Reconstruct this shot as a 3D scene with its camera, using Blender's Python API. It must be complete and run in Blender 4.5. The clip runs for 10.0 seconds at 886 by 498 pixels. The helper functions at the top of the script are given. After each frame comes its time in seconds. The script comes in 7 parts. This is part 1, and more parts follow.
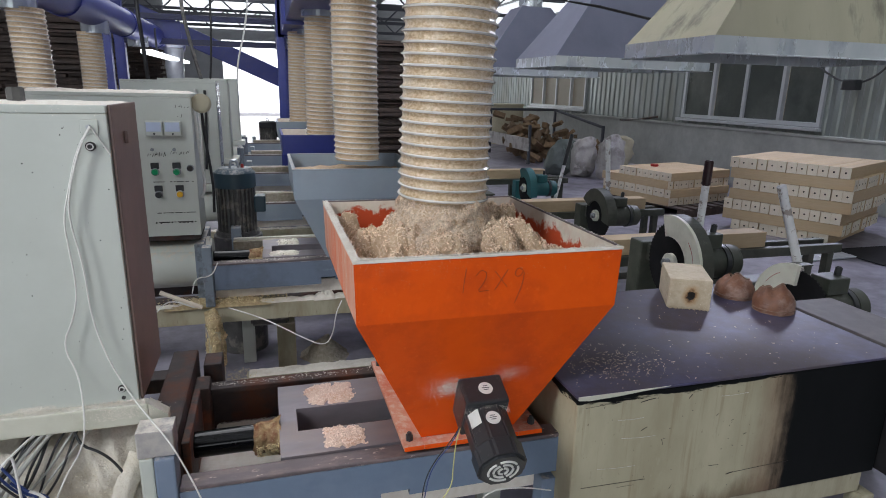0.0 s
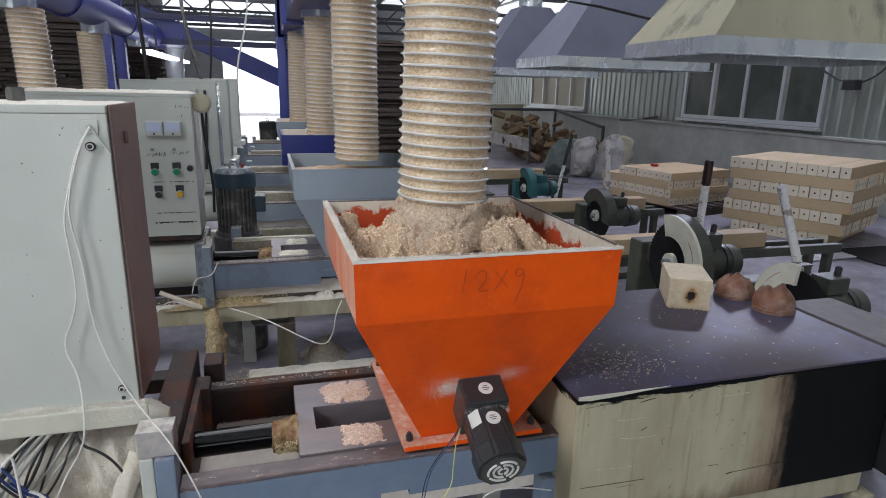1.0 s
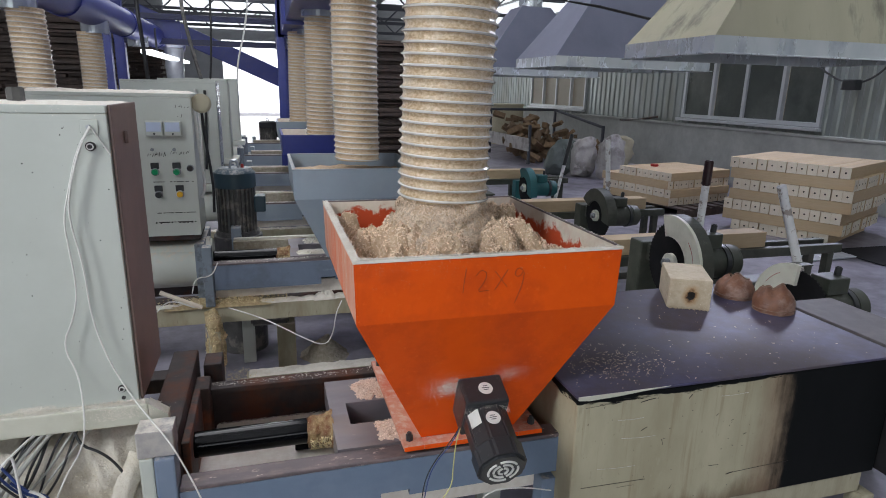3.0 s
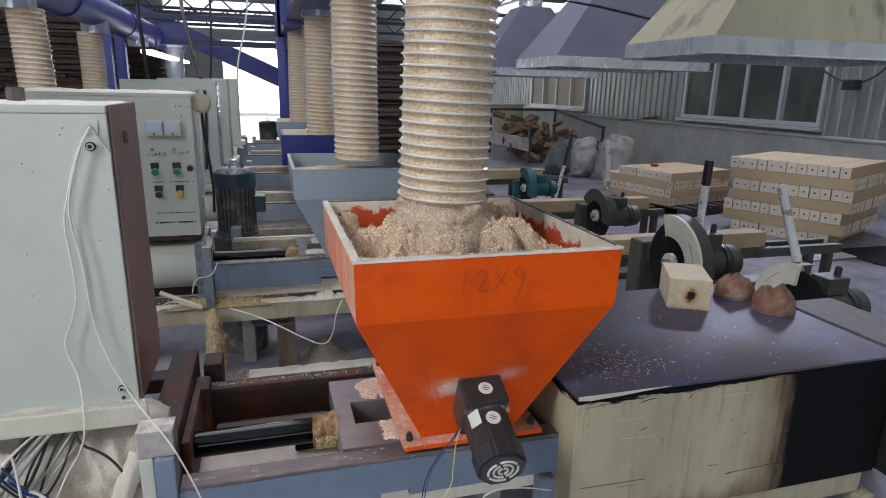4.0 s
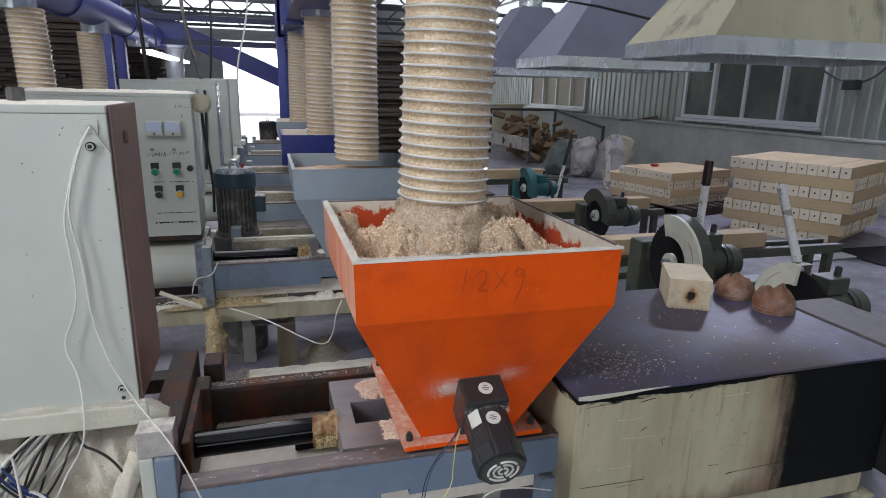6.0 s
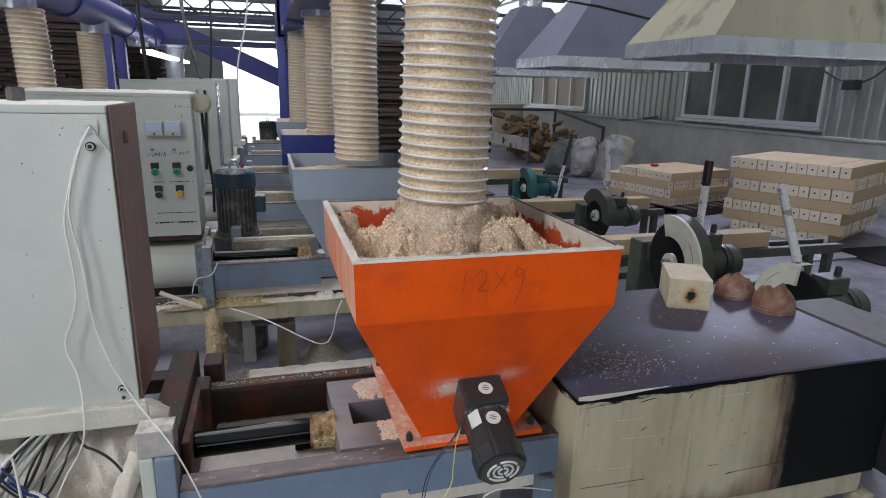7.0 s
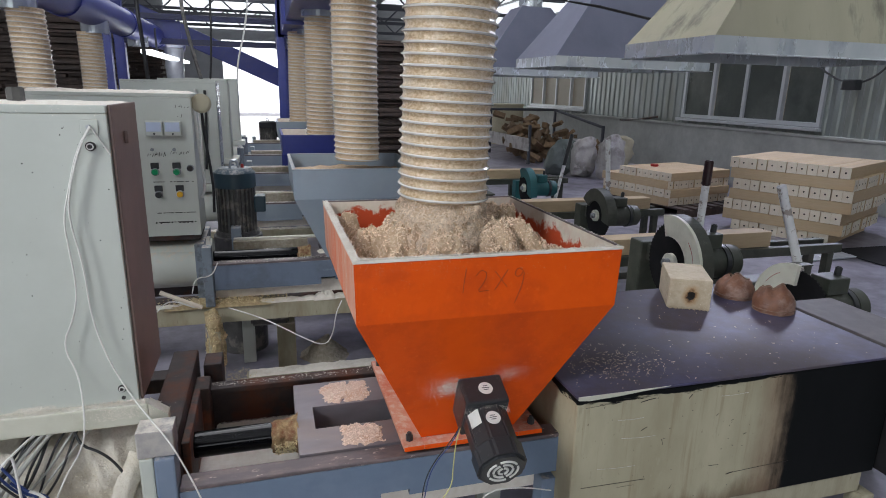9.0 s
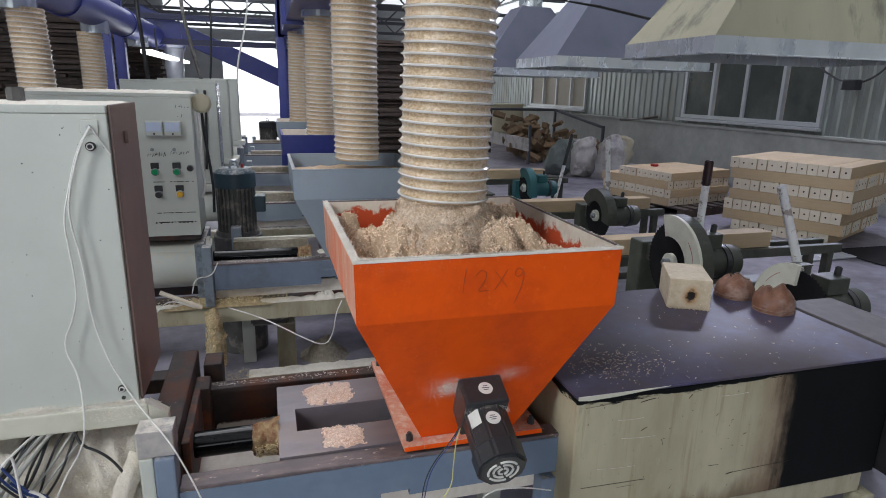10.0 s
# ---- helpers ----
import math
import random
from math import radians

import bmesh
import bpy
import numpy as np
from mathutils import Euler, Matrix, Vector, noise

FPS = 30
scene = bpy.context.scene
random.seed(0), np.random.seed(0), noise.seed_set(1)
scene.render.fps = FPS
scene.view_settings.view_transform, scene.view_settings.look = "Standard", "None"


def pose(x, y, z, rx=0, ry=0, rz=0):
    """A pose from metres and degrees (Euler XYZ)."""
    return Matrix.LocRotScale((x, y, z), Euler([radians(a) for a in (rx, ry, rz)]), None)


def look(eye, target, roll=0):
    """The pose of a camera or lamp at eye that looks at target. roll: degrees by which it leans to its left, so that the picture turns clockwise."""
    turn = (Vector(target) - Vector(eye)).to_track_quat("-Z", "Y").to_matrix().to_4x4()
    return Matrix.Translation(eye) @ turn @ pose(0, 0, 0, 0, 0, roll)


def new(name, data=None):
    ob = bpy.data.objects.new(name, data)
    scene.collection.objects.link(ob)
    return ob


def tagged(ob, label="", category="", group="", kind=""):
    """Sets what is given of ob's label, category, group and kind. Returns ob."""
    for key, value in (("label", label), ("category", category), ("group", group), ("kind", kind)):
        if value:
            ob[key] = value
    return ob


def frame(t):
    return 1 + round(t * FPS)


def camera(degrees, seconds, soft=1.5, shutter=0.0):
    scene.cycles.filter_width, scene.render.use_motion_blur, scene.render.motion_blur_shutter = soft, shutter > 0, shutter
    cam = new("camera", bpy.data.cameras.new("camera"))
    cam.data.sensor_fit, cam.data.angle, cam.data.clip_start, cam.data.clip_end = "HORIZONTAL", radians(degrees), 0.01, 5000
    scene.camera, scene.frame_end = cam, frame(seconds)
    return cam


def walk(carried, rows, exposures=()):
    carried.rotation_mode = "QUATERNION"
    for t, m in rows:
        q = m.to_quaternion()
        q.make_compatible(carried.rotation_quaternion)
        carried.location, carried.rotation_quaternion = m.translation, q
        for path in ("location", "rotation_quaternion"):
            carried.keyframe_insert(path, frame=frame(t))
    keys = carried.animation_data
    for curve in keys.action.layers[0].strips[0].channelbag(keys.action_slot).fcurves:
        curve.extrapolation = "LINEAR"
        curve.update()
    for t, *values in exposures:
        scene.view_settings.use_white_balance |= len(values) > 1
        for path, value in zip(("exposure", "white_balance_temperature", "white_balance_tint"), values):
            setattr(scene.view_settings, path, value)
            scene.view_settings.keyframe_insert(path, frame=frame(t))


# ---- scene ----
cam = camera(72.5, 10.0, soft=0.95)
EYE = (0.0, 0.0, 1.40)
AIM = (EYE[0] + 0.27095, EYE[1] + 0.92781, EYE[2] - 0.25642)
STAND = look(EYE, AIM, 1.31)

# ---------- world and light ----------
world = bpy.data.worlds.new("sky")
scene.world = world
world.use_nodes = True
wn = world.node_tree.nodes
sky = wn.new("ShaderNodeTexSky")
sky.sky_type = "NISHITA"
sky.sun_disc = False
sky.sun_elevation, sky.sun_rotation = radians(50), radians(60)
wn["Background"].inputs["Strength"].default_value = 0.12
world.node_tree.links.new(sky.outputs["Color"], wn["Background"].inputs["Color"])

sun = new("sun", bpy.data.lights.new("sun", "SUN"))
sun.data.energy, sun.data.angle, sun.data.color = 1.2, radians(10), (1.0, 0.96, 0.9)
sun.matrix_world = look((6, 8, 12), (0, 0, 0))


def sky_or_fill_lamp(x, y, z, sx, sy, watts, color=(0.93, 0.95, 1.0), target=None):
    lamp = bpy.data.lights.new("sky_or_fill", "AREA")
    lamp.shape, lamp.size, lamp.size_y, lamp.energy, lamp.color = "RECTANGLE", sx, sy, watts, color
    ob = new("sky_or_fill_lamp", lamp)
    ob.matrix_world = look((x, y, z), target or (x, y + 0.001, 0))
    return ob


ROOF_Z = 5.2
sky_or_fill_lamp(7.00, 7.0, 4.60, 0.8, 0.5, 165, (0.72, 0.75, 1.0), (1.3, 2.2, 0.8))
sky_or_fill_lamp(-3.4, -0.8, ROOF_Z - 0.10, 1.0, 4.0, 450, (0.925, 0.97, 1.0), (0.4, 1.6, 1.0))
# unseen fill lamp behind the camera, in an opening added for it
sky_or_fill_lamp(-1.2, -6.96, 1.75, 3.6, 3.0, 150, (0.93, 0.97, 1.0), (0.3, 1.2, 0.8))
sky_or_fill_lamp(-0.4, 5.0, ROOF_Z - 0.04, 1.1, 5.0, 120)
sky_or_fill_lamp(-0.4, 17.0, ROOF_Z - 0.04, 1.1, 7.0, 160)
sky_or_fill_lamp(-0.6, 29.6, 1.8, 3.4, 3.2, 350, (0.96, 0.98, 1.0), (-0.6, 0, 1.2))
EXPOSURE = -0.15
walk(cam, [(0, STAND), (10, STAND)], exposures=[(0, EXPOSURE), (10, EXPOSURE)])


# ---------- materials ----------
def lin(c):
    return (*[v for v in c], 1.0)


def mat(name, c1, c2=None, scale=20.0, rough=(0.4, 0.6), metal=0.0, bump=0.15, stain=None, stain_amt=0.5,
        stain_scale=3.0, dust=0.0, dust_col=(0.62, 0.52, 0.40), coat=0.0, stretch=(1, 1, 1), contrast=0.25, fleck=None, per_piece=0.0, sharp=0.09, mid=0.57, spec=0.5):
    """Procedural surface: grain, larger stains, flecks of wear, and dust on what faces up."""
    m = bpy.data.materials.new(name)
    m.use_nodes = True
    nt = m.node_tree
    n, l = nt.nodes, nt.links
    bsdf = n["Principled BSDF"]
    tc = n.new("ShaderNodeTexCoord")
    mp = n.new("ShaderNodeMapping")
    mp.inputs["Scale"].default_value = stretch
    l.new(tc.outputs["Object"], mp.inputs["Vector"])

    def noise_tex(s, detail=5.0, rgh=0.6):
        t = n.new("ShaderNodeTexNoise")
        t.inputs["Scale"].default_value, t.inputs["Detail"].default_value, t.inputs["Roughness"].default_value = s, detail, rgh
        l.new(mp.outputs["Vector"], t.inputs["Vector"])
        return t.outputs["Fac"]

    def ramp(src, a, b):
        r = n.new("ShaderNodeMapRange")
        r.inputs["From Min"].default_value, r.inputs["From Max"].default_value = a, b
        l.new(src, r.inputs["Value"])
        return r.outputs["Result"]

    def mix(f, a, b):
        x = n.new("ShaderNodeMix")
        x.data_type = "RGBA"
        for sock, v in ((x.inputs["Factor"], f), (x.inputs["A"], a), (x.inputs["B"], b)):
            if isinstance(v, bpy.types.NodeSocket):
                l.new(v, sock)
            else:
                sock.default_value = v
        return x.outputs["Result"]

    def mul(a, b):
        x = n.new("ShaderNodeMath")
        x.operation = "MULTIPLY"
        for sock, v in zip(x.inputs, (a, b)):
            if isinstance(v, bpy.types.NodeSocket):
                l.new(v, sock)
            else:
                sock.default_value = v
        return x.outputs[0]

    c2 = c2 or tuple(v * 0.75 for v in c1)
    fine = noise_tex(scale)
    col = mix(ramp(fine, 0.5 - contrast, 0.5 + contrast), lin(c1), lin(c2))
    coarse = noise_tex(stain_scale, 6.0, 0.65)
    if stain:
        col = mix(mul(ramp(coarse, mid - sharp, mid + sharp), stain_amt), col, lin(stain))
    if fleck:
        col = mix(ramp(noise_tex(scale * 4.5, 3.0, 0.7), 0.62, 0.68), col, lin(fleck))
    if per_piece:
        info = n.new("ShaderNodeObjectInfo")
        geo0 = n.new("ShaderNodeNewGeometry")
        add = n.new("ShaderNodeMath")
        l.new(info.outputs["Random"], add.inputs[0])
        l.new(geo0.outputs["Random Per Island"], add.inputs[1])
        add.operation = "ADD"
        hsv = n.new("ShaderNodeHueSaturation")
        l.new(ramp(add.outputs[0], 0.0, 2.0), hsv.inputs["Fac"])
        mr = n.new("ShaderNodeMapRange")
        mr.inputs["From Max"].default_value = 2.0
        mr.inputs["To Min"].default_value, mr.inputs["To Max"].default_value = 1 - per_piece, 1 + per_piece
        l.new(add.outputs[0], mr.inputs["Value"])
        hsv.inputs["Fac"].default_value = 1.0
        for lk in list(hsv.inputs["Fac"].links):
            l.remove(lk)
        l.new(mr.outputs["Result"], hsv.inputs["Value"])
        l.new(col, hsv.inputs["Color"])
        col = hsv.outputs["Color"]
    rg = n.new("ShaderNodeMapRange")
    rg.inputs["To Min"].default_value, rg.inputs["To Max"].default_value = rough
    l.new(coarse, rg.inputs["Value"])
    rough_out = rg.outputs["Result"]
    if dust:
        geo = n.new("ShaderNodeNewGeometry")
        sep = n.new("ShaderNodeSeparateXYZ")
        l.new(geo.outputs["Normal"], sep.inputs[0])
        up = ramp(sep.outputs["Z"], 0.25, 0.9)
        patch = ramp(noise_tex(max(38.0, stain_scale * 2.2), 8.0, 0.75), 0.70 - 0.42 * dust, 0.80 - 0.3 * dust)
        col = mix(mul(mul(up, patch), min(1.0, 0.35 + dust)), col, lin(dust_col))
    l.new(col, bsdf.inputs["Base Color"])
    l.new(rough_out, bsdf.inputs["Roughness"])
    bsdf.inputs["Metallic"].default_value = metal
    bsdf.inputs["Specular IOR Level"].default_value = spec
    bsdf.inputs["Coat Weight"].default_value = coat
    bsdf.inputs["Coat Roughness"].default_value = 0.06
    if bump:
        bp = n.new("ShaderNodeBump")
        bp.inputs["Strength"].default_value, bp.inputs["Distance"].default_value = bump, 0.004
        l.new(fine, bp.inputs["Height"])
        l.new(bp.outputs["Normal"], bsdf.inputs["Normal"])
    return m


def glow(name, c, strength):
    m = bpy.data.materials.new(name)
    m.use_nodes = True
    b = m.node_tree.nodes["Principled BSDF"]
    b.inputs["Base Color"].default_value = lin(c)
    b.inputs["Emission Color"].default_value = lin(c)
    b.inputs["Emission Strength"].default_value = strength
    return m


DUST = (0.66, 0.57, 0.45)
M = {
    "orange": mat("orange_paint", (0.86, 0.108, 0.005), (0.80, 0.092, 0.004), 26, (0.32, 0.52), bump=0.04, stain=(0.55, 0.058, 0.008), stain_amt=0.6, stain_scale=5, dust=0.35, spec=0.18, fleck=(0.84, 0.125, 0.012)),
    "dusted": mat("sawdust_film", (0.86, 0.82, 0.75), (0.74, 0.68, 0.60), 60, (0.8, 0.95), bump=0.4, stain=(0.56, 0.47, 0.38), stain_amt=0.4, stain_scale=9),
    "pink_dust": mat("dusty_orange_plate", (0.62, 0.22, 0.14), (0.68, 0.38, 0.28), 25, (0.5, 0.8), stain=(0.60, 0.12, 0.05), stain_amt=0.7, stain_scale=7, dust=0.55, dust_col=(0.72, 0.57, 0.48)),
    "sawdust": mat("sawdust", (0.72, 0.57, 0.42), (0.42, 0.28, 0.17), 130, (0.85, 1.0), bump=0.9, stain=(0.46, 0.31, 0.20), stain_amt=0.6, stain_scale=14, fleck=(0.78, 0.66, 0.52)),
    "chips": mat("wood_flakes", (0.92, 0.78, 0.63), (0.74, 0.55, 0.40), 80, (0.75, 0.95), bump=0.2, per_piece=0.42),
    "chips_pink": mat("pink_wood_flakes", (0.84, 0.69, 0.60), (0.70, 0.52, 0.43), 80, (0.75, 0.95), bump=0.2, per_piece=0.25),
    "pale_dust": mat("pale_sawdust", (0.74, 0.58, 0.49), (0.60, 0.43, 0.34), 160, (0.85, 1.0), bump=0.8, stain=(0.60, 0.34, 0.22), stain_amt=0.6, stain_scale=18),
    "hose": mat("sawdust_filled_pvc", (0.72, 0.57, 0.39), (0.44, 0.30, 0.165), 120, (0.25, 0.42), bump=0.35, stain=(0.74, 0.65, 0.52), stain_amt=0.45, stain_scale=16, coat=0.6, fleck=(0.30, 0.18, 0.085), contrast=0.14, stretch=(1, 1, 1.5)),
    "rib": mat("milky_pvc_rib", (0.74, 0.73, 0.72), (0.62, 0.60, 0.57), 40, (0.12, 0.28), bump=0.05, coat=0.7),
    "cream": mat("cream_enamel", (0.555, 0.580, 0.535), (0.51, 0.535, 0.49), 5, (0.35, 0.55), bump=0.02, stain=(0.43, 0.445, 0.40), stain_amt=0.6, stain_scale=3.2, dust=0.55, sharp=0.2),
    "cream_dirty": mat("scorched_cream_enamel", (0.47, 0.44, 0.325), (0.39, 0.36, 0.255), 10, (0.4, 0.7), bump=0.08, stain=(0.26, 0.21, 0.13), stain_amt=0.75, stain_scale=6, stretch=(1, 1, 0.25), dust=0.3, fleck=(0.30, 0.26, 0.18)),
    "brown": mat("red_brown_primer", (0.21, 0.142, 0.122), (0.17, 0.112, 0.096), 16, (0.35, 0.55), stain=(0.28, 0.18, 0.155), stain_amt=0.6, stain_scale=3),
    "rust": mat("rusted_steel", (0.072, 0.053, 0.050), (0.038, 0.030, 0.030), 22, (0.5, 0.8), metal=0.3, bump=0.4, stain=(0.14, 0.045, 0.018), stain_amt=0.8, stain_scale=7, dust=0.15),
    "dusty_mauve": mat("dusty_mauve_steel", (0.34, 0.32, 0.33), (0.27, 0.25, 0.26), 30, (0.6, 0.8), bump=0.4, stain=(0.50, 0.47, 0.42), stain_amt=0.7, stain_scale=16, dust=0.8, dust_col=(0.64, 0.60, 0.54)),
    "bright_rust": mat("orange_rust", (0.055, 0.032, 0.026), (0.028, 0.020, 0.018), 26, (0.5, 0.8), bump=0.5, stain=(0.20, 0.055, 0.015), stain_amt=0.85, stain_scale=12, mid=0.60, sharp=0.07, dust=0.15),
    "caked_pale": mat("pale_caked_dust", (0.64, 0.60, 0.53), (0.52, 0.47, 0.40), 90, (0.85, 0.98), bump=1.0, stain=(0.34, 0.27, 0.15), stain_amt=0.7, stain_scale=5, mid=0.60, sharp=0.12, fleck=(0.44, 0.37, 0.24)),
    "beam_cream": mat("dusty_cream_beam", (0.60, 0.59, 0.50), (0.53, 0.52, 0.43), 12, (0.45, 0.65), bump=0.05, stain=(0.40, 0.38, 0.30), stain_amt=0.5, stain_scale=6, dust=0.7, dust_col=(0.74, 0.71, 0.65)),
    "grit": mat("dust_grains", (0.72, 0.67, 0.58), (0.48, 0.41, 0.29), 70, (0.8, 0.95), bump=0.2, per_piece=0.4),
    "golden_crumb": mat("golden_crumbs", (0.84, 0.74, 0.48), (0.54, 0.40, 0.19), 80, (0.5, 0.8), bump=0.2, per_piece=0.5),
    "blue": mat("grey_blue_paint", (0.152, 0.205, 0.290), (0.125, 0.168, 0.245), 14, (0.35, 0.55), bump=0.06, stain=(0.22, 0.26, 0.34), stain_amt=0.5, stain_scale=4, dust=0.5, dust_col=(0.55, 0.50, 0.46)),
    "grey": mat("blue_grey_enamel", (0.30, 0.36, 0.42), (0.27, 0.32, 0.38), 10, (0.35, 0.5), bump=0.04, stain=(0.36, 0.39, 0.42), stain_amt=0.5, stain_scale=3, dust=0.6),
    "navy": mat("dark_navy_paint", (0.014, 0.018, 0.075), (0.010, 0.013, 0.05), 12, (0.4, 0.6), bump=0.05, stain=(0.03, 0.03, 0.06), stain_amt=0.5, stain_scale=3),
    "royal": mat("royal_blue_paint", (0.030, 0.042, 0.24), (0.022, 0.032, 0.18), 12, (0.3, 0.5), bump=0.05, stain=(0.07, 0.08, 0.25), stain_amt=0.5, stain_scale=3, dust=0.2, dust_col=(0.30, 0.29, 0.36)),
    "steel": mat("worn_slide_steel", (0.26, 0.235, 0.26), (0.18, 0.155, 0.175), 16, (0.3, 0.5), metal=0.35, bump=0.1, stain=(0.26, 0.20, 0.18), stain_amt=0.6, stain_scale=6, stretch=(0.3, 1, 1), dust=0.12),
    "table": mat("smoky_steel_sheet", (0.086, 0.080, 0.158), (0.050, 0.044, 0.080), 22, (0.34, 0.62), metal=0.0, bump=0.10, stain=(0.082, 0.066, 0.070), stain_amt=0.85, stain_scale=4.5, sharp=0.10, mid=0.50, dust=0.04, fleck=(0.10, 0.092, 0.14), spec=0.32, contrast=0.2),
    "streaky": mat("dust_streaked_orange", (0.74, 0.24, 0.13), (0.74, 0.46, 0.34), 30, (0.55, 0.8), bump=0.1, stain=(0.78, 0.13, 0.03), stain_amt=0.8, stain_scale=7, stretch=(1, 1, 0.18), fleck=(0.74, 0.62, 0.52)),
    "old_block": mat("weathered_block", (0.62, 0.53, 0.40), (0.50, 0.41, 0.29), 60, (0.65, 0.85), bump=0.3, stain=(0.38, 0.29, 0.19), stain_amt=0.6, stain_scale=14, fleck=(0.70, 0.62, 0.50)),
    "tube_light": glow("lit_tube", (0.95, 0.97, 1.0), 2.4),
    "gable": glow("translucent_gable", (0.93, 0.96, 1.0), 1.1),
    "collar": mat("rusty_glue_collar", (0.40, 0.28, 0.14), (0.22, 0.13, 0.06), 90, (0.5, 0.8), bump=0.9, stain=(0.15, 0.045, 0.016), stain_amt=0.9, stain_scale=34, mid=0.50, fleck=(0.56, 0.46, 0.30)),
    "plank": mat("grey_dusty_plank", (0.135, 0.120, 0.122), (0.095, 0.085, 0.088), 16, (0.5, 0.75), bump=0.2, stain=(0.19, 0.175, 0.175), stain_amt=0.6, stain_scale=9),
    "grimy": mat("grimy_blue_grey", (0.22, 0.26, 0.31), (0.17, 0.20, 0.24), 16, (0.45, 0.7), bump=0.15, stain=(0.07, 0.065, 0.06), stain_amt=0.8, stain_scale=11, sharp=0.06, dust=0.7, dust_col=(0.52, 0.48, 0.42)),
    "bright_zinc": mat("bright_zinc_band", (0.90, 0.93, 0.95), (0.70, 0.76, 0.80), 11, (0.16, 0.38), metal=0.45, bump=0.06, stain=(0.40, 0.44, 0.50), stain_amt=0.8, stain_scale=6, stretch=(1, 1, 0.4)),
    "blue2": mat("dull_blue_grey_paint", (0.155, 0.195, 0.265), (0.125, 0.155, 0.215), 12, (0.4, 0.6), bump=0.08, stain=(0.08, 0.09, 0.11), stain_amt=0.6, stain_scale=5, dust=0.6, dust_col=(0.55, 0.50, 0.46)),
    "golden": mat("golden_glue_dust", (0.60, 0.48, 0.28), (0.34, 0.24, 0.12), 90, (0.5, 0.8), bump=0.9, stain=(0.60, 0.50, 0.32), stain_amt=0.6, stain_scale=18, fleck=(0.72, 0.62, 0.42)),
    "caked": mat("caked_dusty_cream", (0.46, 0.42, 0.35), (0.26, 0.22, 0.165), 55, (0.8, 0.95), bump=1.0, stain=(0.20, 0.155, 0.10), stain_amt=0.7, stain_scale=6),
    "lip": mat("dust_specked_lip", (0.15, 0.12, 0.125), (0.10, 0.082, 0.09), 18, (0.4, 0.6), metal=0.2, bump=0.15, stain=(0.34, 0.24, 0.22), stain_amt=0.6, stain_scale=14, stretch=(0.4, 1, 1), fleck=(0.45, 0.36, 0.32)),
    "soot": mat("soot_black", (0.012, 0.012, 0.014), (0.024, 0.023, 0.024), 12, (0.7, 0.9), bump=0.15, spec=0.12),
    "black": mat("black_enamel", (0.024, 0.026, 0.030), (0.034, 0.035, 0.038), 20, (0.28, 0.45), bump=0.05, dust=0.22, dust_col=(0.15, 0.145, 0.145), fleck=(0.06, 0.06, 0.062)),
    "chrome": mat("oiled_black_rod", (0.005, 0.005, 0.006), (0.003, 0.003, 0.004), 8, (0.08, 0.14), bump=0.0, spec=0.16),
    "galv": mat("galvanised_sheet", (0.66, 0.70, 0.74), (0.54, 0.58, 0.62), 9, (0.16, 0.36), metal=0.6, bump=0.05, stain=(0.60, 0.62, 0.64), stain_amt=0.6, stain_scale=4),
    "hoodpaint": mat("tarnished_hood_sheet", (0.47, 0.445, 0.32), (0.40, 0.375, 0.265), 7, (0.35, 0.55), metal=0.2, bump=0.05, stain=(0.17, 0.16, 0.125), stain_amt=0.85, stain_scale=5.0, stretch=(1, 1, 0.16), sharp=0.05, mid=0.60, fleck=(0.40, 0.38, 0.27)),
    "hoodblue": mat("dull_zinc_sheet", (0.26, 0.27, 0.36), (0.22, 0.23, 0.31), 6, (0.35, 0.5), metal=0.45, bump=0.04, stain=(0.18, 0.19, 0.25), stain_amt=0.5, stain_scale=2.2),
    "floor": mat("dusty_concrete_floor", (0.30, 0.282, 0.345), (0.185, 0.172, 0.21), 7, (0.28, 0.6), bump=0.12, stain=(0.085, 0.080, 0.086), stain_amt=0.85, stain_scale=1.5, sharp=0.12, contrast=0.16),
    "concrete": mat("grey_render", (0.46, 0.47, 0.455), (0.36, 0.37, 0.355), 8, (0.7, 0.9), bump=0.2, stain=(0.24, 0.245, 0.23), stain_amt=0.7, stain_scale=1.6, sharp=0.2),
    "cladding": mat("zinc_cladding", (0.30, 0.335, 0.335), (0.22, 0.25, 0.25), 4, (0.35, 0.55), metal=0.4, bump=0.03, stain=(0.17, 0.165, 0.135), stain_amt=0.75, stain_scale=2.2, stretch=(1, 1, 0.22), sharp=0.14, mid=0.53),
    "roof": mat("roof_sheet", (0.22, 0.23, 0.24), (0.17, 0.18, 0.19), 3, (0.5, 0.7), bump=0.05),
    "frame": mat("aluminium_frame", (0.48, 0.50, 0.52), (0.42, 0.44, 0.46), 20, (0.4, 0.55), metal=0.4, bump=0.02),
    "pane": mat("dusty_window_glass", (0.070, 0.080, 0.072), (0.052, 0.060, 0.054), 2.5, (0.12, 0.35), bump=0.0, stain=(0.115, 0.125, 0.11), stain_amt=0.7, stain_scale=1.1),
    # paler copy of pane, with the far window's light put into its colour
    "pane_lit": mat("lit_window_glass", (0.34, 0.30, 0.23), (0.29, 0.26, 0.20), 2.5, (0.5, 0.7), bump=0.0, stain=(0.34, 0.31, 0.25), stain_amt=0.6, stain_scale=1.1),
    "wood": mat("pressed_wood_block", (0.55, 0.42, 0.27), (0.47, 0.35, 0.215), 70, (0.6, 0.8), bump=0.2, stain=(0.58, 0.38, 0.20), stain_amt=0.5, stain_scale=5, stretch=(0.15, 1, 1), per_piece=0.10),
